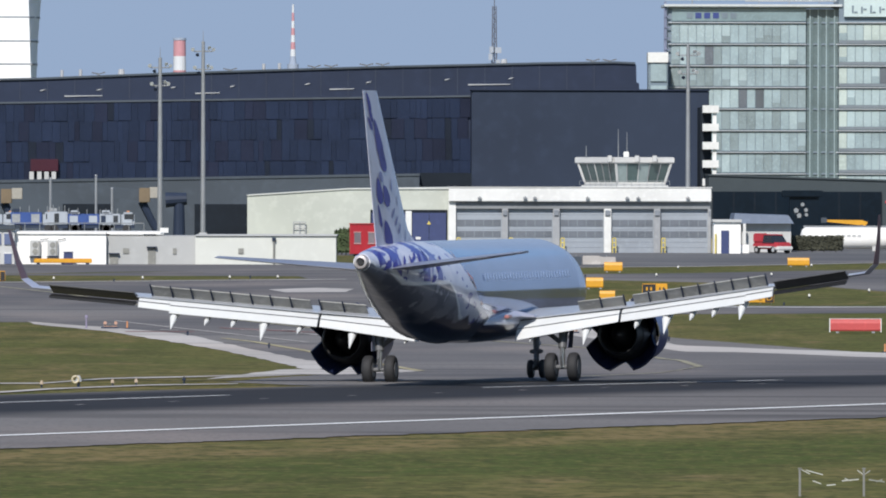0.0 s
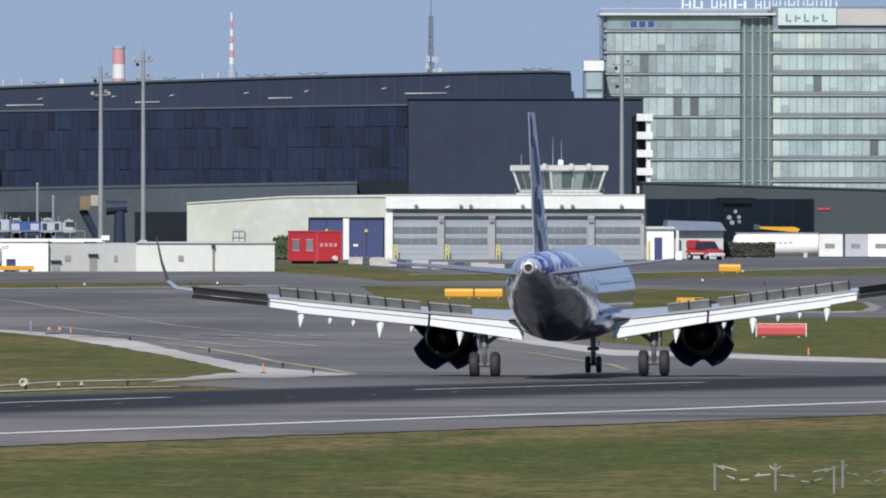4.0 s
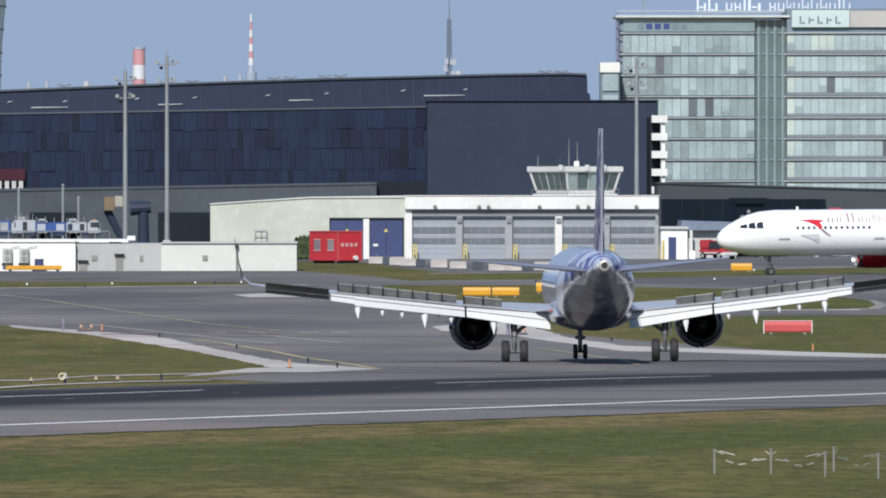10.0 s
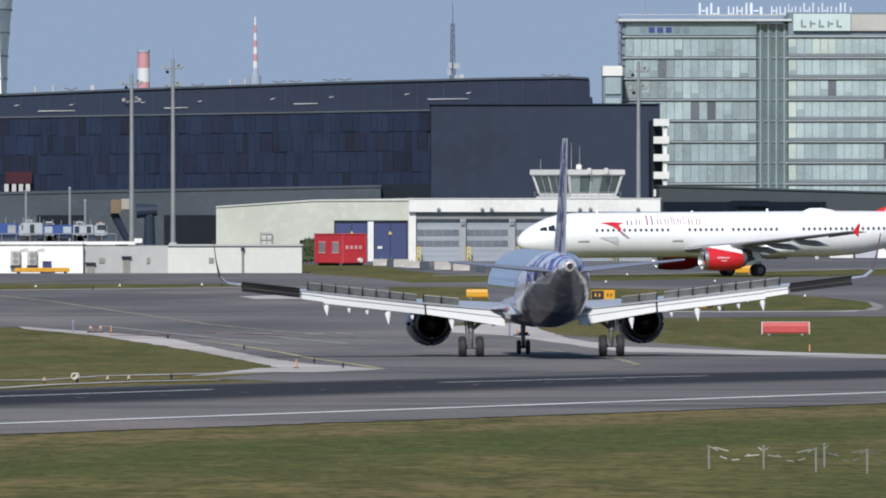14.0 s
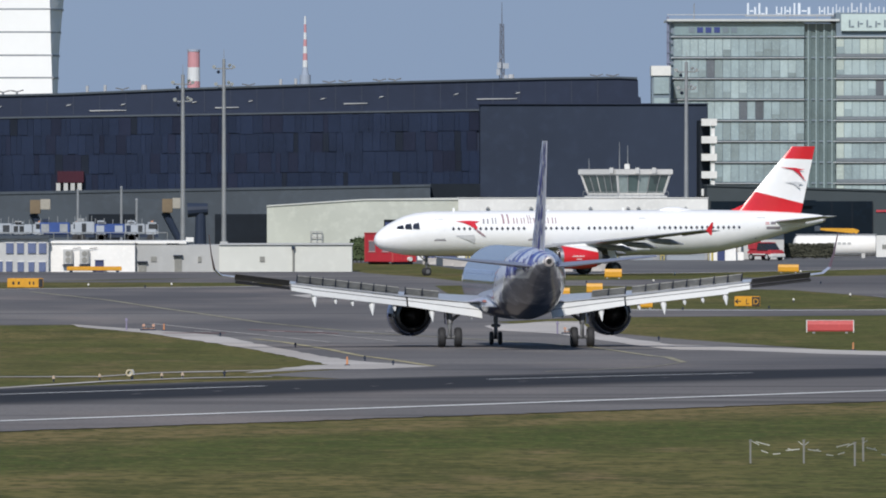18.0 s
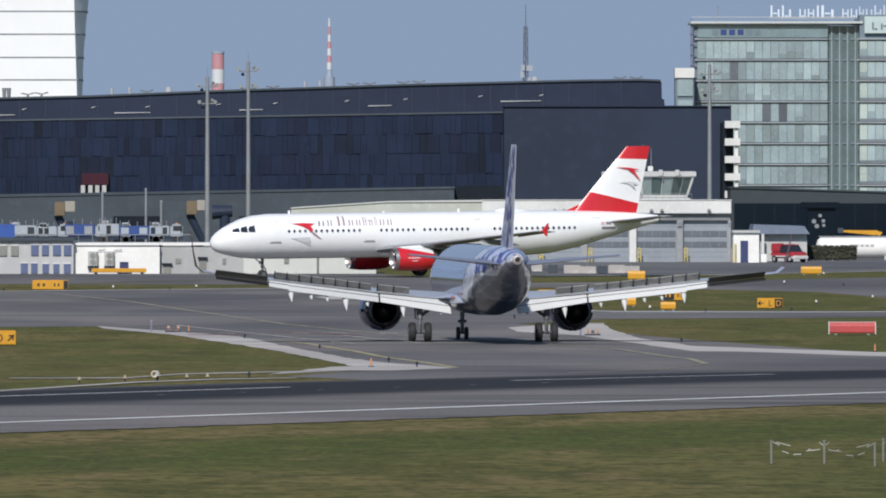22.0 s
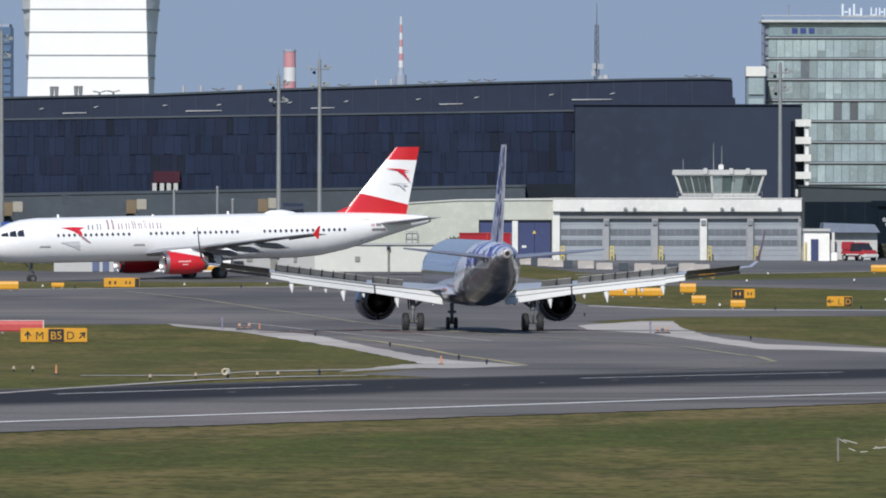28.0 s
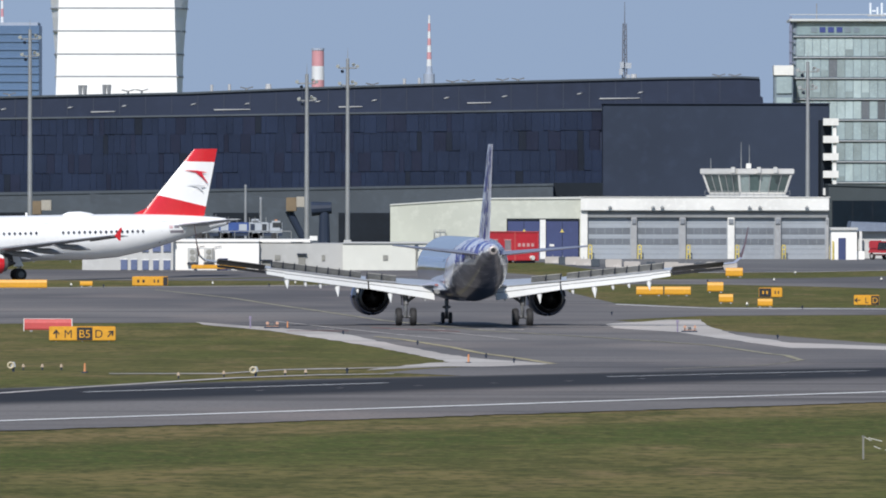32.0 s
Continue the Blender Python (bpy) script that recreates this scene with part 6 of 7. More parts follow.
def wheel(x, y, z, r, w, gear):
    bm = bmesh.new()
    prof = [(-w / 2, r * .62), (-w / 2, r * .86), (-w * .36, r * .97), (-w * .15, r), (w * .15, r), (w * .36, r * .97), (w / 2, r * .86), (w / 2, r * .62)]
    rings = [[(x + px, y + pr * math.sin(a), z + pr * math.cos(a)) for a in (2 * math.pi * i / 28 for i in range(28))] for px, pr in prof]
    loft(bm, rings)
    ty = smooth(part("tyre", bm, TYRE, gear))
    part("rim", R((x - w * .53, y, z), (x + w * .53, y, z), r * .5, r * .5, 16), GEAR, gear)
    return ty


REVERSERS = []
TITAN = paint("tan_exhaust_metal", (0.5, 0.46, 0.45), 0.4, 0.5, 0.2, 2)
AILERON = paint("dark_aileron", (0.12, 0.12, 0.125), 0.55, 0.1, 0.25, 1)
BLUE_SKIN = paint("glossy_blue_skin", (0.25, 0.345, 0.54), 0.2, 0.7, 0.06, 0.3, coat=0.5)
COWL_BLUE = paint("dark_blue_cowl", (0.022, 0.045, 0.19), 0.35, 0.1, 0.1, 0.3, coat=0.15)
NAVY_SKIN = paint("navy_belly_skin", (0.012, 0.018, 0.055), 0.4, 0.1, 0.2, 0.3, coat=0.15)
PLAIN_WHITE = paint("white_aircraft_paint", (0.87, 0.875, 0.88), 0.3, 0, 0.05, 0.4, coat=0.4)
WING_GREY = paint("pale_grey_wing", (0.5, 0.52, 0.56), 0.35, 0.2, 0.12, 0.4, coat=0.2)
# darker copy of the wing grey, with the underside's shade put in
SHADED_WING = paint("shaded_grey_wing", (0.24, 0.25, 0.27), 0.35, 0.1, 0.12, 0.4, coat=0.2)
FLAP_WHITE = paint("white_flap_paint", (0.6, 0.61, 0.605), 0.45, 0, 0.06, 0.5)
SPOILER_GREY = paint("dark_spoiler_face", (0.34, 0.335, 0.31), 0.6, 0.1, 0.3, 0.8)
STAB_GREY = paint("lilac_grey_tailplane", (0.21, 0.22, 0.29), 0.4, 0.1, 0.15, 0.6, coat=0.2)
LILAC = paint("pale_lilac_skin", (0.45, 0.46, 0.56), 0.35, 0.1, 0.12, 0.4, coat=0.4)


RED_SKIN = paint("red_aircraft_paint", (0.62, 0.02, 0.03), 0.3, 0, 0.08, 0.5, coat=0.4)


def two_tone(name, low, high, z, slope=0.0):
    """Two paints that meet at the height z, rising forward by slope."""
    m, n, l, b = nodes_of(name)
    tc, sp, mr = n.new("ShaderNodeTexCoord"), n.new("ShaderNodeSeparateXYZ"), n.new("ShaderNodeMapRange")
    l.new(tc.outputs["Object"], sp.inputs[0])
    mr.inputs["From Min"].default_value, mr.inputs["From Max"].default_value = z - .03, z + .03
    lift = n.new("ShaderNodeMath")
    lift.operation = "MULTIPLY_ADD"
    lift.inputs[1].default_value = -slope
    l.new(sp.outputs["Y"], lift.inputs[0])
    l.new(sp.outputs["Z"], lift.inputs[2])
    l.new(lift.outputs[0], mr.inputs["Value"])
    l.new(mixed(n, l, low, high, mr.outputs["Result"]), b.inputs["Base Color"])
    b.inputs["Roughness"].default_value, b.inputs["Coat Weight"].default_value = 0.3, 0.4
    return m


RED_COWL = two_tone("red_and_white_cowl", (0.6, 0.02, 0.03), (0.8, 0.8, 0.8), 1.62, 0.19)


def hull_paint():
    """Skin of the landing airliner: glossy blue ahead of a swooping edge, then pale with blue rings and curls,
    a mottled underside that widens forward, its shade and ground reflection put into dark grey, and a navy keel."""
    m, n, l, b = nodes_of("blue_and_white_livery")
    tc, sp = n.new("ShaderNodeTexCoord"), n.new("ShaderNodeSeparateXYZ")
    l.new(tc.outputs["Object"], sp.inputs[0])
    Y, Z = sp.outputs["Y"], sp.outputs["Z"]

    def calc(op, a, c, d=None):
        node = n.new("ShaderNodeMath")
        node.operation = op
        for k, v in enumerate((a, c, d)):
            if v is None:
                continue
            if isinstance(v, (int, float)):
                node.inputs[k].default_value = v
            else:
                l.new(v, node.inputs[k])
        return node.outputs[0]

    def step(value, soft=0.04):
        """1 where value is above 0."""
        node = n.new("ShaderNodeMapRange")
        node.inputs["From Min"].default_value, node.inputs["From Max"].default_value = -soft, soft
        l.new(value, node.inputs["Value"])
        return node.outputs["Result"]

    def ramp(fac, stops, hard=True):
        node = n.new("ShaderNodeValToRGB")
        node.color_ramp.interpolation = "CONSTANT" if hard else "LINEAR"
        el = node.color_ramp.elements
        while len(el) < len(stops):
            el.new(0.5)
        for e, (p, v) in zip(el, stops):
            e.position, e.color = p, (v, v, v, 1)
        l.new(fac, node.inputs["Fac"])
        return node.outputs["Color"]
    wob = noise_fac(n, l, 0.8, 0.3, 0.7, 2)
    pale = mixed(n, l, (0.6, 0.61, 0.7), (0.5, 0.52, 0.64), noise_fac(n, l, 1.2, 0.42, 0.66))
    # fine curls in the pale ground
    pale = mixed(n, l, pale, (0.1, 0.11, 0.36), noise_fac(n, l, 2.6, 0.63, 0.645, 1, (1, .55, 1)))
    # rings: distance from the tail, leaning a little
    ringy = calc("MULTIPLY_ADD", Z, 0.16, calc("ADD", Y, calc("MULTIPLY", wob, 0.35)))
    pos = calc("MULTIPLY_ADD", ringy, 0.1, 1.9)
    rings = ramp(pos, [(0, 0), (.135, 1), (.195, 0), (.255, 1), (.345, 0), (.57, 1), (.64, 0), (.69, 1), (.765, 0)])
    cap = step(calc("SUBTRACT", calc("MULTIPLY_ADD", Y, -.07, Z), 4.98), .1)
    c = mixed(n, l, pale, (0.05, 0.055, 0.3), calc("MULTIPLY", rings, cap))
    # underside, mottled grey with its shade and ground reflection put in
    rise = calc("MINIMUM", calc("MAXIMUM", calc("MULTIPLY_ADD", Y, -.14, 2.3), 4.45), calc("MULTIPLY_ADD", Y, -.54, -2.05))
    edge = calc("SUBTRACT", calc("MULTIPLY_ADD", wob, .22, Z), rise)
    # a narrow stem under the tail cone that flares to the full girth lower down
    beside = calc("SUBTRACT", calc("ABSOLUTE", sp.outputs["X"], 0), calc("MULTIPLY_ADD", Z, -.2, 1.6))
    above = calc("SUBTRACT", calc("MULTIPLY_ADD", wob, .06, Z), 4.1)
    edge = calc("MAXIMUM", edge, calc("MINIMUM", beside, above))
    grey = mixed(n, l, (0.21, 0.215, 0.245), (0.125, 0.13, 0.16), noise_fac(n, l, 1.0, 0.46, 0.54, 2, (1.1, 0.8, 1.1)))
    grey = mixed(n, l, grey, (0.34, 0.345, 0.39), noise_fac(n, l, 1.7, 0.63, 0.67, 2))
    c = mixed(n, l, (0.78, 0.78, 0.8), c, step(calc("SUBTRACT", edge, .15), .02))
    c = mixed(n, l, grey, c, step(edge))
    keel = calc("SUBTRACT", calc("MULTIPLY_ADD", wob, .4, Z), calc("MULTIPLY_ADD", Y, -.02, 2.68))
    c = mixed(n, l, (0.014, 0.019, 0.045), c, step(keel, .06))
    # blue forward of the swooping edge
    zpos = calc("MULTIPLY_ADD", Z, .25, -.5)
    swoop = ramp(zpos, [(0, .85), (.15, .66), (.19, .62), (.3, .45), (.55, .3), (.84, .2), (1, .17)], False)
    ahead = step(calc("SUBTRACT", Y, calc("MULTIPLY_ADD", swoop, 12, -12)))
    sky_blue = mixed(n, l, (0.235, 0.31, 0.475), (0.27, 0.35, 0.53), noise_fac(n, l, 0.5, 0.35, 0.65))
    l.new(mixed(n, l, c, sky_blue, ahead), b.inputs["Base Color"])
    l.new(calc("MULTIPLY", ahead, .55), b.inputs["Metallic"])
    l.new(calc("MULTIPLY_ADD", ahead, -.16, .28), b.inputs["Roughness"])
    b.inputs["Coat Weight"].default_value, b.inputs["Coat Roughness"].default_value = 0.5, 0.06
    return m


LIVERY = hull_paint()
FIN_SKIN = paint("pale_lilac_fin_skin", (0.57, 0.58, 0.68), 0.35, 0, 0.12, 0.5, coat=0.35)
blue_plane = airliner(0, 0, dict(ez=1.84, sweep=0, root=0, shift=1.0, girth=1.0, drop=.12, fairing_skin=two_tone("pale_over_navy_fairing", (0.016, 0.022, 0.05), (0.5, 0.53, 0.6), 2.36), nose=BLUE_SKIN, body=LIVERY, rear=LIVERY, tail=LIVERY, belly=NAVY_SKIN, wing=WING_GREY, flaps=True, flap=FLAP_WHITE, spoilers=True, spoiler=SPOILER_GREY, tip="sharklet",
                      sharklet=paint("dark_red_tip_paint", (0.17, 0.085, 0.095), 0.45, 0, 0.15, 1), engine=COWL_BLUE, engine_label="glossy blue engine cowl", lip=CHROME, reversers=True, nozzle=BLACK, pylon=NAVY_SKIN, door=NAVY_SKIN, stab=STAB_GREY, fin=[FIN_SKIN], fin_cuts=[], fin_label=["white fin with blue curls"]),
                      ("landing_airliner", "blue and white twin-engined airliner with flaps and spoilers out"))
white_plane = airliner(4.27, 2.67, dict(ez=1.66, sweep=.85, root=.5, shift=1.45, girth=.9, drop=0, fairing_skin=PLAIN_WHITE, nose=PLAIN_WHITE, body=PLAIN_WHITE, rear=PLAIN_WHITE, tail=PLAIN_WHITE, belly=PLAIN_WHITE, wing=SHADED_WING, flaps=False, fairing=SHADED_WING, spoilers=False, spoiler=WING_GREY, tip="fence",
                       sharklet=RED_SKIN, engine=RED_COWL, engine_label="red engine cowl, white on top", lip=CHROME, reversers=False, nozzle=GEAR, pylon=PLAIN_WHITE, stab=WING_GREY, fin=[RED_SKIN, PLAIN_WHITE, RED_SKIN], fin_cuts=[(.33, .14), (.82, .8)], fin_label=["red lower fin band", "white fin", "red fin top"]),
                       ("taxiing_airliner", "white airliner with red tail bands and red engines, taxiing"))



# ---- markings on the white airliner ----
HULL = [(0, .1, .1, 3.3), (.06, .33, .33, 3.3), (.22, .58, .58, 3.32), (.6, .9, .9, 3.37), (1.2, 1.2, 1.2, 3.47), (2.0, 1.48, 1.5, 3.58), (2.9, 1.7, 1.78, 3.7), (4.0, 1.88, 1.97, 3.8), (5.6, 1.97, 2.065, 3.85), (31, 1.975, 2.07, 3.85),
        (33.4, 1.94, 1.98, 3.93), (35.9, 1.76, 1.72, 4.15), (38.4, 1.42, 1.35, 4.45), (40.9, .96, .92, 4.74), (44, .4, .4, 5.0)]


def on_hull(d, z, off=.02):
    """A point on the airliner's left flank, d metres behind the nose at height z."""
    ds = [r[0] for r in HULL]
    rx, rz, zc = (float(np.interp(d, ds, [r[k] for r in HULL])) for k in (1, 2, 3))
    k = max(0.02, 1 - ((z - zc) / rz) ** 2)
    return Vector((-(rx + off) * math.sqrt(k), 21.98 - d, z))


def decal(name, pts, material, parent, off=.02, fin=False, label=""):
    bm = bmesh.new()
    vs = [bm.verts.new(Vector((-.27, 21.98 - d, z)) if fin else on_hull(d, z, off)) for d, z in pts]
    bm.faces.new(vs)
    return part(name, bm, material, parent, label)


def flank_bar(name, d0, d1, z0, z1, lean, material, parent, off=.03):
    """An upright painted bar that follows the curve of the flank; lean shifts its top aft."""
    bm = bmesh.new()
    rows = []
    for k in range(5):
        f = k / 4
        rows.append([on_hull(d0 + lean * f, z0 + (z1 - z0) * f, off), on_hull(d1 + lean * f, z0 + (z1 - z0) * f, off)])
    loft(bm, rows, close=False, cap=False)
    return part(name, bm, material, parent)


LOGO_RED = paint("red_emblem_paint", (0.6, 0.02, 0.04), 0.4, 0, 0.08, 1)
LOGO_GREY = paint("grey_emblem_paint", (0.62, 0.63, 0.65), 0.4, 0, 0.08, 1)
SEAM_GREY = paint("door_seam_paint", (0.42, 0.43, 0.45), 0.5, 0, 0.1, 1)
TITLE_GREY = paint("title_grey_paint", (0.26, 0.24, 0.27), 0.4, 0, 0.08, 1)
TITLE_RED = paint("title_mauve_paint", (0.36, 0.24, 0.27), 0.4, 0, 0.08, 1)
WINDOW = glass_mat("cabin_window_glass", (0.03, 0.035, 0.05), 0.1, 0.2)
bm = bmesh.new()
box(bm, -.012, .012, -.125, .125, -.18, .18)
bmesh.ops.bevel(bm, geom=[e for e in bm.edges if abs(e.verts[0].co.x - e.verts[1].co.x) > .01], offset=.09, segments=2, affect="EDGES")
win_mesh = bpy.data.meshes.new("window")
bm.to_mesh(win_mesh)
bm.free()
win_mesh.materials.append(WINDOW)
d = 7.0
while d < 35.6:
    if not (14.0 < d < 15.8 or 19.6 < d < 20.3 or 24.8 < d < 26.8):
        w = new("window", win_mesh)
        w.parent = white_plane
        w.matrix_basis = Matrix.Translation(on_hull(d, 4.3, .005)) @ Matrix.Rotation(radians(12), 4, "Y")
    d += .533
for d0 in (5.3, 14.5, 25.4, 37.2):
    w = .82 if d0 != 25.4 else .6
    for a, b in (((d0, 3.35), (d0 + .04, 5.2)), ((d0 + w, 3.35), (d0 + w + .04, 5.2)), ((d0, 3.35), (d0 + w, 3.39)), ((d0, 5.16), (d0 + w, 5.2))):
        decal("door_seam", [(a[0], a[1]), (b[0], a[1]), (b[0], (a[1] + b[1]) / 2), (b[0], b[1]), (a[0], b[1]), (a[0], (a[1] + b[1]) / 2)], SEAM_GREY, white_plane)
    decal("door_sill", [(d0 - .15, 3.2), (d0 + w + .15, 3.2), (d0 + w + .15, 3.3), (d0 - .15, 3.3)], TITLE_GREY, white_plane)
for a, b, c, e in ((1.75, 2.35, 4.3, 4.62), (2.45, 3.05, 4.28, 4.78), (3.15, 3.75, 4.3, 4.84)):
    decal("cockpit_window", [(a, c), (b, c - .02), (b, (c + e) / 2), (b, e + .05), (a + .12, e - .06), (a, (c + e) / 2)], WINDOW, white_plane, .05)
decal("emblem", [(7.3, 5.0), (8.0, 4.85), (8.6, 4.62), (9.0, 4.35), (9.3, 4.12), (9.35, 4.45), (9.15, 4.78), (9.65, 4.98), (8.6, 5.05)], LOGO_RED, white_plane, .07, label="red arrow emblem")
decal("emblem_stroke", [(9.1, 4.3), (9.45, 4.15), (10.2, 3.55), (9.9, 3.62), (9.3, 4.0)], TITLE_RED, white_plane, .07)
# the emblem's grey shadow, printed as part of the marking
decal("emblem_shadow", [(7.1, 3.68), (8.3, 3.3), (9.1, 2.95), (9.1, 3.4), (9.0, 3.75), (8.2, 3.72)], LOGO_GREY, white_plane, .07)
decal("emblem", [(39.95, 9.85), (41.2, 9.62), (41.75, 9.25), (42.55, 8.5), (42.0, 9.3), (41.9, 9.55), (42.45, 9.6), (41.4, 9.78)], LOGO_RED, white_plane, fin=True)
decal("emblem_shadow", [(40.3, 8.45), (41.3, 8.3), (42.0, 7.8), (41.8, 8.2), (42.3, 8.4), (41.4, 8.5)], LOGO_GREY, white_plane, fin=True)
d = 9.85
for i, (w, h) in enumerate(((.8, .5), (.6, .6), (0, 0), (.95, .95), (.62, .6), (.55, .6), (.45, .85), (.45, .6), (.3, .85), (.6, .6), (.6, .6))):
    if w:
        base = 4.75
        ink = TITLE_GREY if i < 2 else TITLE_RED
        flank_bar("title_bar", d + w * .1, d + w * .3, base, base + h * .9, w * .1, ink, white_plane)
        flank_bar("title_bar", d + w * .62, d + w * .8, base, base + h * .9, w * .1, ink, white_plane)
    d += w + .14 if w else .25
for a, b, z0, z1, mt in ((38.55, 39.1, 4.55, 4.8, TITLE_GREY), (38.0, 38.4, 4.7, 4.75, LOGO_RED), (38.0, 38.4, 4.55, 4.6, LOGO_RED), (38.1, 39.6, 4.1, 4.35, TITLE_GREY)):
    decal("registration_bar", [(a, z0), (b, z0), (b, z1), (a, z1)], mt, white_plane, .03)
for k in range(11):
    part("cowl_lettering_bar", B(-6.86, -6.845, 5.12 - k * .11, 5.18 - k * .11, 1.7, 1.8 + .05 * (k % 3 == 1)), PLAIN_WHITE, white_plane)
for k in range(5):
    part("cowl_lettering_bar", B(-6.86, -6.845, 4.7 - k * .11, 4.76 - k * .11, 1.44, 1.52), PLAIN_WHITE, white_plane)
smooth(part("satellite_dome", loft(bmesh.new(), hull_rings([(-6.0, .1, .02, 5.9), (-6.6, .5, .28, 5.9), (-7.8, .55, .32, 5.9), (-8.8, .3, .15, 5.9), (-9.2, .05, .02, 5.9)], 14)), PLAIN_WHITE, white_plane))
for yy, hh in ((14.3, .3), (-2.4, .28), (5.0, .12)):
    part("blade_antenna", slab([(-.03, 5.85), (.03, 5.85), (.02, 5.9 + hh), (-.02, 5.9 + hh)], yy - .15, yy + .05), PLAIN_WHITE, white_plane)

# ---- markings on the blue airliner ----
pale_mesh = win_mesh.copy()
pale_mesh.materials.clear()
pale_mesh.materials.append(paint("pale_cabin_window", (0.3, 0.39, 0.56), 0.25, 0.4, 0.1, 1))
BRICK_RED = paint("brick_red_stripe", (0.36, 0.16, 0.15), 0.35, 0, 0.15, 1, coat=0.3)
for s in (-1, 1):
    bm = bmesh.new()
    pts = [(-9.6, 5.35), (-8.4, 4.2), (-6.6, 3.2), (-4.4, 2.75), (-2.6, 2.72), (-2.6, 2.79), (-4.36, 2.83), (-6.5, 3.29), (-8.27, 4.28), (-9.45, 5.4)]
    vs = []
    for y, z in pts:
        dd = 17.71 - y
        rx, rz, zc = (float(np.interp(dd, (0, 24, 26.5, 29, 31.5), v)) for v in ((1.975, 1.975, 1.94, 1.76, 1.42), (2.07, 2.07, 1.98, 1.72, 1.35), (3.85, 3.85, 3.93, 4.15, 4.45)))
        vs.append((s * (rx + .04) * math.sqrt(max(.05, 1 - ((z - zc) / rz) ** 2)), y, z))
    k = len(vs) // 2
    loft(bm, [vs[:k], list(reversed(vs[k:]))], close=False, cap=False)
    part("red_stripe", bm, BRICK_RED, blue_plane)
    bm = bmesh.new()
    loft(bm, [[(s * 2.0, .4, 2.55), (s * 2.05, -.6, 2.6), (s * 2.0, -2.2, 2.62), (s * 1.95, -2.3, 2.75), (s * 1.98, -.6, 2.9), (s * 1.98, .6, 2.85)], [(s * 2.75, .3, 2.62), (s * 2.7, -.2, 2.62), (s * 2.3, -.8, 2.66), (s * 2.3, -.8, 2.7), (s * 2.7, -.2, 2.68), (s * 2.75, .3, 2.68)]])
    part("wing_root_fillet", bm, LILAC, blue_plane, "pale lilac wing root fairing")
    part("fillet_tip", B(min(s * 1.92, s * 2.12), max(s * 1.92, s * 2.12), -2.35, -1.7, 2.6, 2.74, .03), BRICK_RED, blue_plane, "brick red fairing tip")
    d = 7.5
    while d < 24:
        w = new("window", pale_mesh)
        w.parent = blue_plane
        w.matrix_basis = Matrix.Translation((s * 1.955, 17.71 - d, 4.3)) @ Matrix.Rotation(radians(-12 * s), 4, "Y")
        d += .533


# ---- painted flowers on the fin and rear of the blue airliner ----
INK = paint("deep_blue_artwork", (0.035, 0.038, 0.27), 0.45, 0, 0.12, 1, coat=0.1)
INK_PALE = paint("washed_blue_artwork", (0.17, 0.19, 0.42), 0.35, 0, 0.15, 1, coat=0.3)


def fin_point(s, f, h):
    """A point on the fin's side s: f along the chord from the leading edge, h from root to tip."""
    le, re = Vector((0, -10.99, 5.55)).lerp(Vector((0, -16.59, 11.76)), h), Vector((0, -16.99, 5.6)).lerp(Vector((0, -18.89, 11.76)), h)
    half = (.27 - .15 * h) * float(np.interp(f, [0, .04, .2, .4, .7, 1], [0, .5, .9, 1, .6, .06]))
    return le.lerp(re, f) + Vector((s * (half + .025), 0, 0))


def fin_shape(name, s, pts, material):
    """A painted outline on the fin; pts are (chord, height) pairs, cut into strips that follow the surface."""
    cf, ch = sum(p[0] for p in pts) / len(pts), sum(p[1] for p in pts) / len(pts)
    bm = bmesh.new()
    outer = [bm.verts.new(fin_point(s, *p)) for p in pts]
    inner = [bm.verts.new(fin_point(s, (p[0] + cf) / 2, (p[1] + ch) / 2)) for p in pts]
    mid = bm.verts.new(fin_point(s, cf, ch))
    k = len(pts)
    for q in range(k):
        bm.faces.new((outer[q], outer[(q + 1) % k], inner[(q + 1) % k], inner[q]))
        bm.faces.new((inner[q], inner[(q + 1) % k], mid))
    part(name, bm, material, blue_plane)


def leaf_outline(f, h, length, width, deg, k=10):
    """A pointed leaf about (f, h); chord steps are widened to look square on the tapering fin."""
    a, out = radians(deg), []
    for q in range(k):
        u = 2 * math.pi * q / k
        x, z = length / 2 * math.cos(u), width / 2 * math.sin(u) * (1 - .35 * math.cos(u))
        dx, dz = x * math.cos(a) - z * math.sin(a), x * math.sin(a) + z * math.cos(a)
        out.append((f + dx / (6 - 3.7 * h), h + dz / 6.2))
    return [(min(.97, max(.03, p)), min(.985, max(.02, q))) for p, q in out]


for s in (-1, 1):
    for f, h, ln, wd, deg, mt in ((.8, .93, .75, .22, 70, INK), (.78, .85, .6, .2, 60, INK), (.84, .79, .55, .18, 50, INK), (.6, .68, 1.5, .5, 80, INK), (.55, .56, .8, .5, 110, INK),
                                  (.7, .45, .45, .42, 0, INK_PALE), (.8, .36, .9, .45, 90, INK), (.62, .33, .75, .5, 70, INK), (.42, .4, .5, .16, 120, INK_PALE), (.5, .22, .7, .14, 150, INK_PALE),
                                  (.45, .17, .7, .14, 150, INK_PALE), (.4, .12, .7, .14, 150, INK_PALE), (.86, .2, .8, .2, 80, INK), (.72, .08, 1.0, .6, 75, INK), (.3, .3, .5, .12, 130, INK_PALE), (.25, .08, .6, .12, 140, INK_PALE)):
        fin_shape("fin_leaf", s, leaf_outline(f, h, ln * (1.2 if s > 0 else 1), wd * (1.7 if s > 0 and mt is INK else 1), deg), mt)


# extra random leaves, added to darken the fin's left side
fl = random.Random(5)
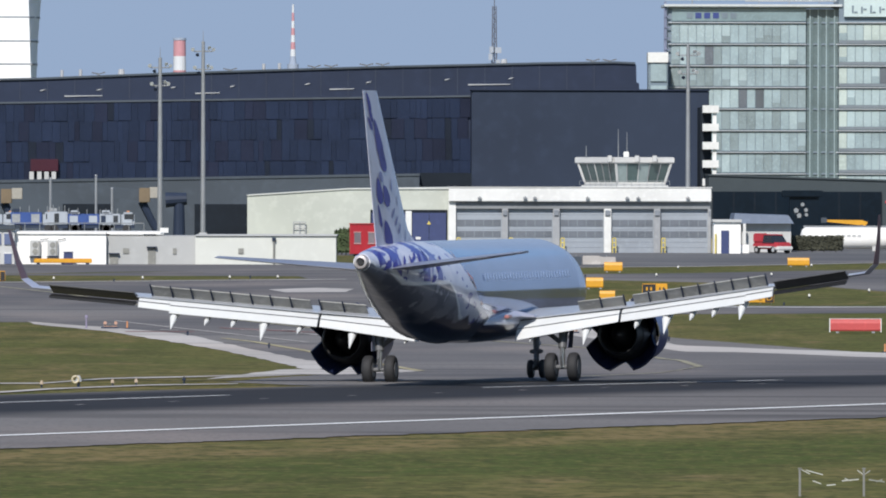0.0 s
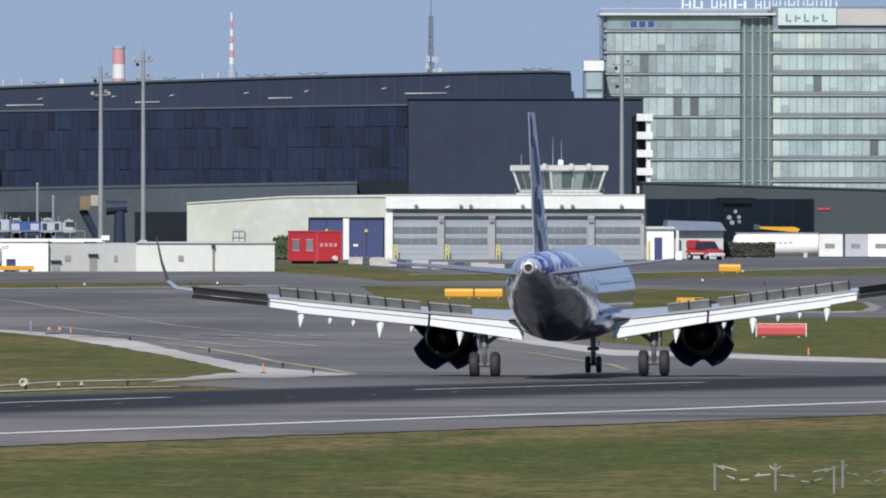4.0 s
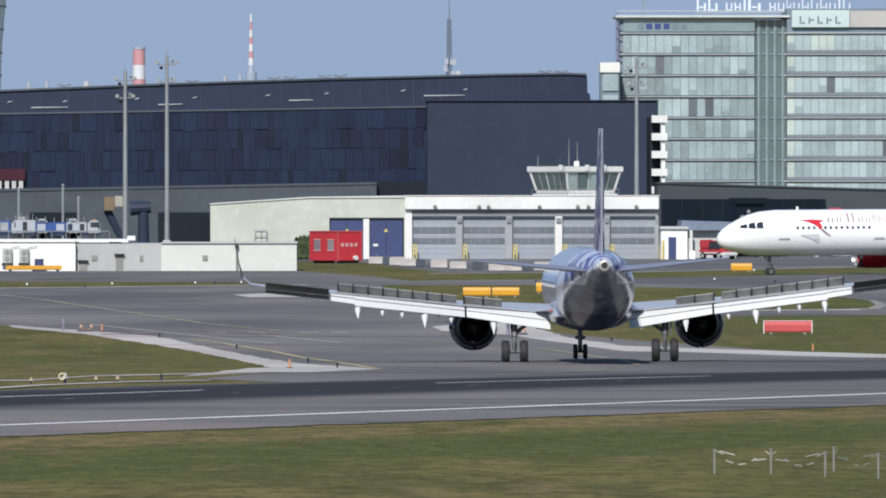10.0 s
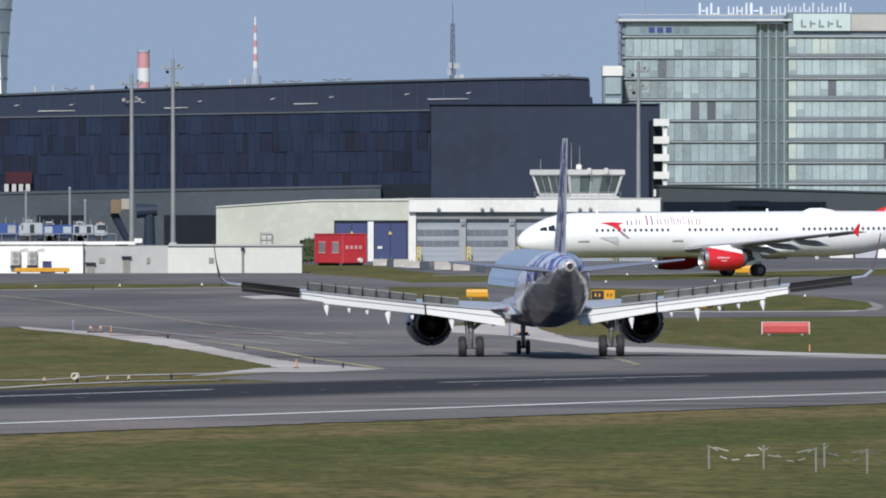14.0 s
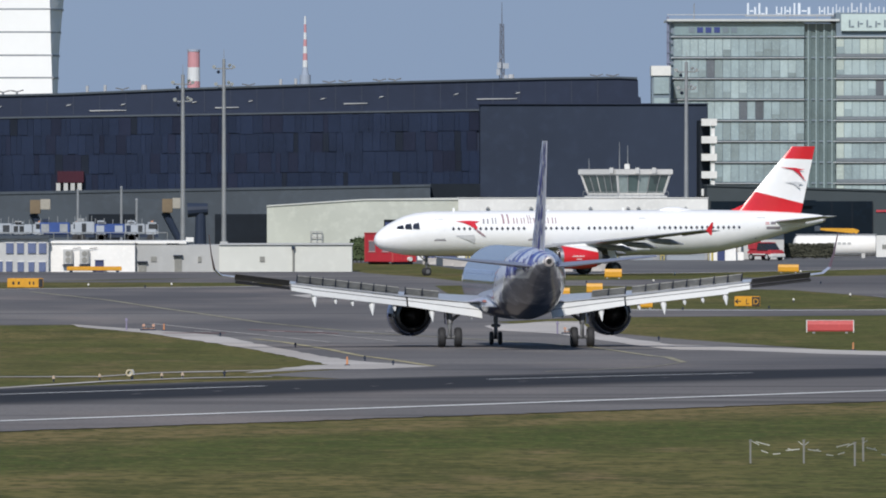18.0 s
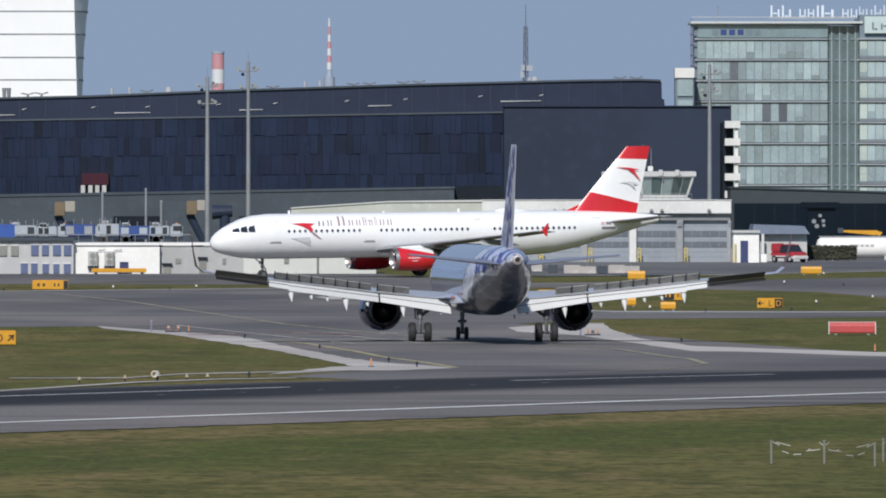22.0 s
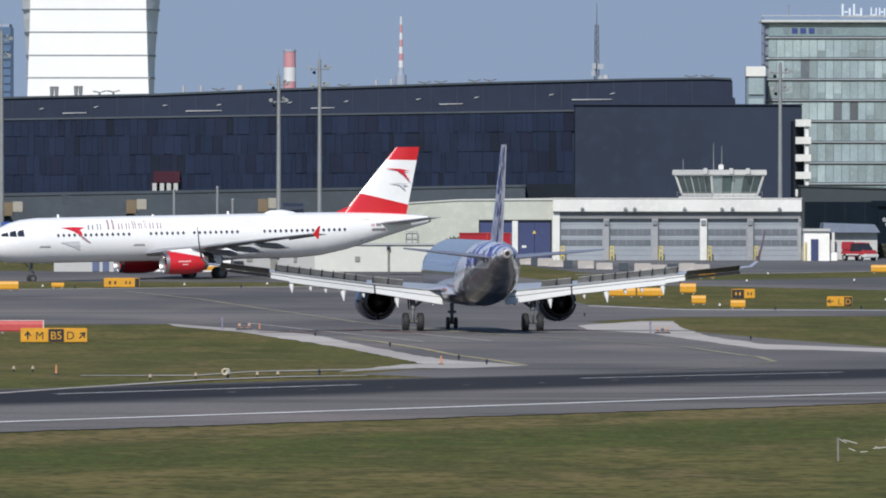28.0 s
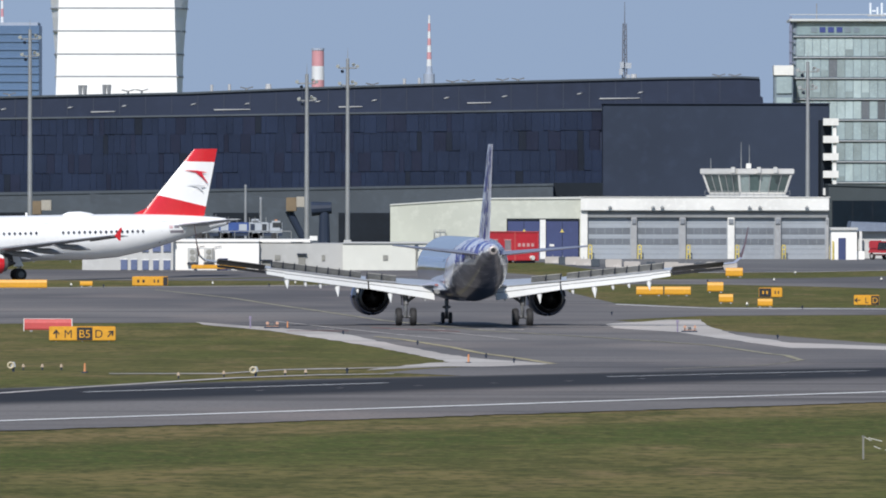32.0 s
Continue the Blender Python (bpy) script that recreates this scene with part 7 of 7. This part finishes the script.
for q in range(26):
    h = fl.uniform(.06, .94)
    fin_shape("fin_leaf", -1, leaf_outline(fl.uniform(.25, .9), h, fl.uniform(.5, 1.1), fl.uniform(.12, .4), fl.uniform(40, 140)), INK_PALE)


def rear_point(s, d, deg, off=.03):
    """A point on the rear hull, d metres behind the nose, deg degrees down from the crown on side s."""
    ds = (24, 26.5, 29, 31.5, 34, 36.2, 37.3)
    drop = .12 * max(0, min(1, (31.5 - d) / 5))
    rx, rz, zc = (float(np.interp(d, ds, v)) for v in ((1.975, 1.94, 1.76, 1.42, .96, .54, .34), (2.07, 1.98, 1.72, 1.35, .92, .54, .34), (3.85, 3.93, 4.15, 4.45, 4.74, 4.95, 5.02)))
    a = radians(deg)
    return Vector((s * (rx + off) * math.sin(a), 17.71 - d, zc - drop + (rz + off) * math.cos(a)))


rl = random.Random(12)
for s in (-1, 1):
    for q in range(24):
        d, deg = rl.uniform(29.5, 36.4), rl.uniform(48, 98)
        ln, wd, turn = rl.uniform(.35, .95), rl.uniform(.1, .26), radians(rl.uniform(20, 80))
        bm = bmesh.new()
        r0 = float(np.interp(d, (24, 29, 34, 37), (2, 1.75, .95, .4)))
        row = []
        for w in range(7):
            u = w / 6 - .5
            hw = wd / 2 * math.cos(u * math.pi) ** .8
            cd, ca = d + u * ln * math.cos(turn), deg + math.degrees(u * ln * math.sin(turn) / r0)
            nd, na = -math.sin(turn) * hw, math.degrees(math.cos(turn) * hw / r0)
            row.append([rear_point(s, cd + nd, ca + na), rear_point(s, cd - nd, ca - na)])
        loft(bm, row, close=False, cap=False)
        part("painted_leaf", bm, INK if rl.random() < .6 else INK_PALE, blue_plane)


def motions():
    walk(blue_plane, [
    (0, pose(3.08, 624.41, 0.66, 0, -1.15, -12.69)),
    (0.5, pose(4.44, 629.42, 0.64, 0, -1.15, -11.81)),
    (1, pose(5.70, 634.33, 0.62, 0, -1.15, -10.93)),
    (1.5, pose(6.78, 639.16, 0.60, 0, -1.05, -10.06)),
    (2, pose(7.72, 643.89, 0.57, 0, -0.95, -9.20)),
    (2.5, pose(8.57, 648.56, 0.54, 0, -0.85, -8.35)),
    (3, pose(9.33, 653.15, 0.50, 0, -0.75, -7.52)),
    (3.5, pose(10.01, 657.69, 0.47, 0, -0.74, -6.71)),
    (5.5, pose(11.87, 675.31, 0.35, 0, -0.71, -3.72)),
    (6, pose(12.16, 679.62, 0.32, 0, -0.70, -3.04)),
    (6.5, pose(12.36, 683.89, 0.30, 0, -0.70, -2.39)),
    (7, pose(12.45, 688.14, 0.28, 0, -0.71, -1.77)),
    (7.5, pose(12.43, 692.37, 0.26, 0, -0.71, -1.19)),
    (8, pose(12.34, 696.58, 0.24, 0, -0.71, -0.63)),
    (8.5, pose(12.22, 700.78, 0.22, 0, -0.72, -0.11)),
    (9, pose(12.10, 704.97, 0.20, 0, -0.72, 0.39)),
    (9.5, pose(11.98, 709.15, 0.18, 0, -0.71, 0.85)),
    (10, pose(11.81, 713.32, 0.15, 0, -0.69, 1.28)),
    (10.5, pose(11.58, 717.49, 0.13, 0, -0.68, 1.68)),
    (11, pose(11.36, 721.66, 0.10, 0, -0.67, 2.05)),
    (11.5, pose(11.17, 725.82, 0.08, 0, -0.66, 2.39)),
    (12, pose(10.95, 729.99, 0.06, 0, -0.65, 2.71)),
    (12.5, pose(10.72, 734.17, 0.03, 0, -0.63, 3.00)),
    (13, pose(10.45, 738.35, 0.01, 0, -0.62, 3.27)),
    (13.5, pose(10.11, 742.53, -0.00, 0, -0.57, 3.51)),
    (14, pose(9.71, 746.72, -0.01, 0, -0.53, 3.73)),
    (14.5, pose(9.26, 750.91, -0.01, 0, -0.48, 3.94)),
    (16.5, pose(7.29, 767.72, -0.03, 0, -0.30, 4.58)),
    (17, pose(6.84, 771.93, -0.03, 0, -0.25, 4.70)),
    (17.5, pose(6.41, 776.14, -0.04, 0, -0.20, 4.81)),
    (18, pose(6.00, 780.34, -0.04, 0, -0.15, 4.92)),
    (18.5, pose(5.61, 784.54, -0.04, 0, -0.10, 5.01)),
    (19, pose(5.21, 788.73, -0.04, 0, -0.05, 5.10)),
    (19.5, pose(4.80, 792.91, -0.04, 0, -0.00, 5.19)),
    (20, pose(4.41, 797.08, -0.04, 0, 0.05, 5.27)),
    (20.5, pose(4.02, 801.23, -0.04, 0, 0.10, 5.34)),
    (21, pose(3.63, 805.36, -0.04, 0, 0.15, 5.42)),
    (21.5, pose(3.26, 809.46, -0.04, 0, 0.17, 5.49)),
    (22, pose(2.89, 813.53, -0.04, 0, 0.20, 5.56)),
    (22.5, pose(2.51, 817.57, -0.04, 0, 0.22, 5.63)),
    (23, pose(2.12, 821.58, -0.04, 0, 0.25, 5.70)),
    (23.5, pose(1.71, 825.53, -0.05, 0, 0.27, 5.77)),
    (24, pose(1.30, 829.44, -0.05, 0, 0.30, 5.84)),
    (24.5, pose(0.87, 833.29, -0.05, 0, 0.32, 5.90)),
    (25, pose(0.40, 837.08, -0.05, 0, 0.35, 5.97)),
    (25.5, pose(-0.08, 840.81, -0.05, 0, 0.34, 6.03)),
    (27.5, pose(-1.65, 854.89, -0.05, 0, 0.31, 6.21)),
    (28, pose(-2.03, 858.17, -0.05, 0, 0.31, 6.24)),
    (28.5, pose(-2.38, 861.33, -0.05, 0, 0.30, 6.24)),
    (29, pose(-2.73, 864.38, -0.05, 0, 0.29, 6.23)),
    (29.5, pose(-3.05, 867.30, -0.05, 0, 0.29, 6.20)),
    (30, pose(-3.36, 870.08, -0.05, 0, 0.28, 6.14)),
    (30.5, pose(-3.66, 872.71, -0.05, 0, 0.27, 6.05)),
    (31, pose(-3.93, 875.19, -0.05, 0, 0.26, 5.93)),
    (31.5, pose(-4.19, 877.50, -0.05, 0, 0.26, 5.77)),
    (32, pose(-4.42, 879.63, -0.05, 0, 0.25, 5.56)),
    ])
    walk(white_plane, [
    (0, pose(108.30, 1251.04, 0.39, -0.26, 0, 110.20)),
    (3, pose(89.40, 1253.91, 0.39, -0.26, 0, 110.20)),
    (5.5, pose(75.44, 1257.54, 0.39, -0.26, 0, 110.20)),
    (7.5, pose(65.07, 1260.69, 0.39, -0.26, 0, 110.20)),
    (9, pose(57.71, 1262.96, 0.39, -0.26, 0, 110.20)),
    (11, pose(48.32, 1265.63, 0.39, -0.26, 0, 110.20)),
    (13, pose(39.33, 1267.70, 0.39, -0.26, 0, 110.20)),
    (14.5, pose(32.65, 1268.62, 0.39, -0.26, 0, 110.16)),
    (16.5, pose(23.86, 1269.09, 0.39, -0.27, 0, 110.11)),
    (18, pose(17.31, 1269.03, 0.45, -0.20, 0, 110.30)),
    (19.5, pose(10.78, 1268.54, 0.54, -0.10, 0, 110.60)),
    (21, pose(4.31, 1267.22, 0.55, -0.34, 0, 110.90)),
    (22, pose(-0.04, 1265.96, 0.53, -0.61, 0, 111.10)),
    (23, pose(-4.44, 1264.50, 0.51, -0.88, 0, 111.30)),
    (24, pose(-8.86, 1263.34, 0.43, -0.88, 0, 111.55)),
    (25, pose(-13.42, 1262.00, 0.35, -0.89, 0, 111.80)),
    (27.5, pose(-25.20, 1256.72, 0.16, -1.03, 0, 112.63)),
    (28, pose(-27.63, 1255.60, 0.12, -1.05, 0, 112.80)),
    (29, pose(-32.62, 1253.80, 0.04, -1.06, 0, 113.20)),
    (30, pose(-37.75, 1252.00, -0.04, -1.08, 0, 113.60)),
    (31, pose(-42.99, 1250.40, -0.08, -0.99, 0, 114.20)),
    (32, pose(-48.49, 1248.90, -0.13, -0.90, 0, 114.80)),
    ])
    for door, base in REVERSERS:
        wide = base @ Matrix.Rotation(radians(-42), 4, "X")
        walk(door, [(0, wide), (4.2, wide), (5.4, base @ Matrix.Rotation(radians(-22), 4, "X")), (6.2, base @ Matrix.Rotation(radians(-9), 4, "X")), (7.0, base), (32, base)])


motions()
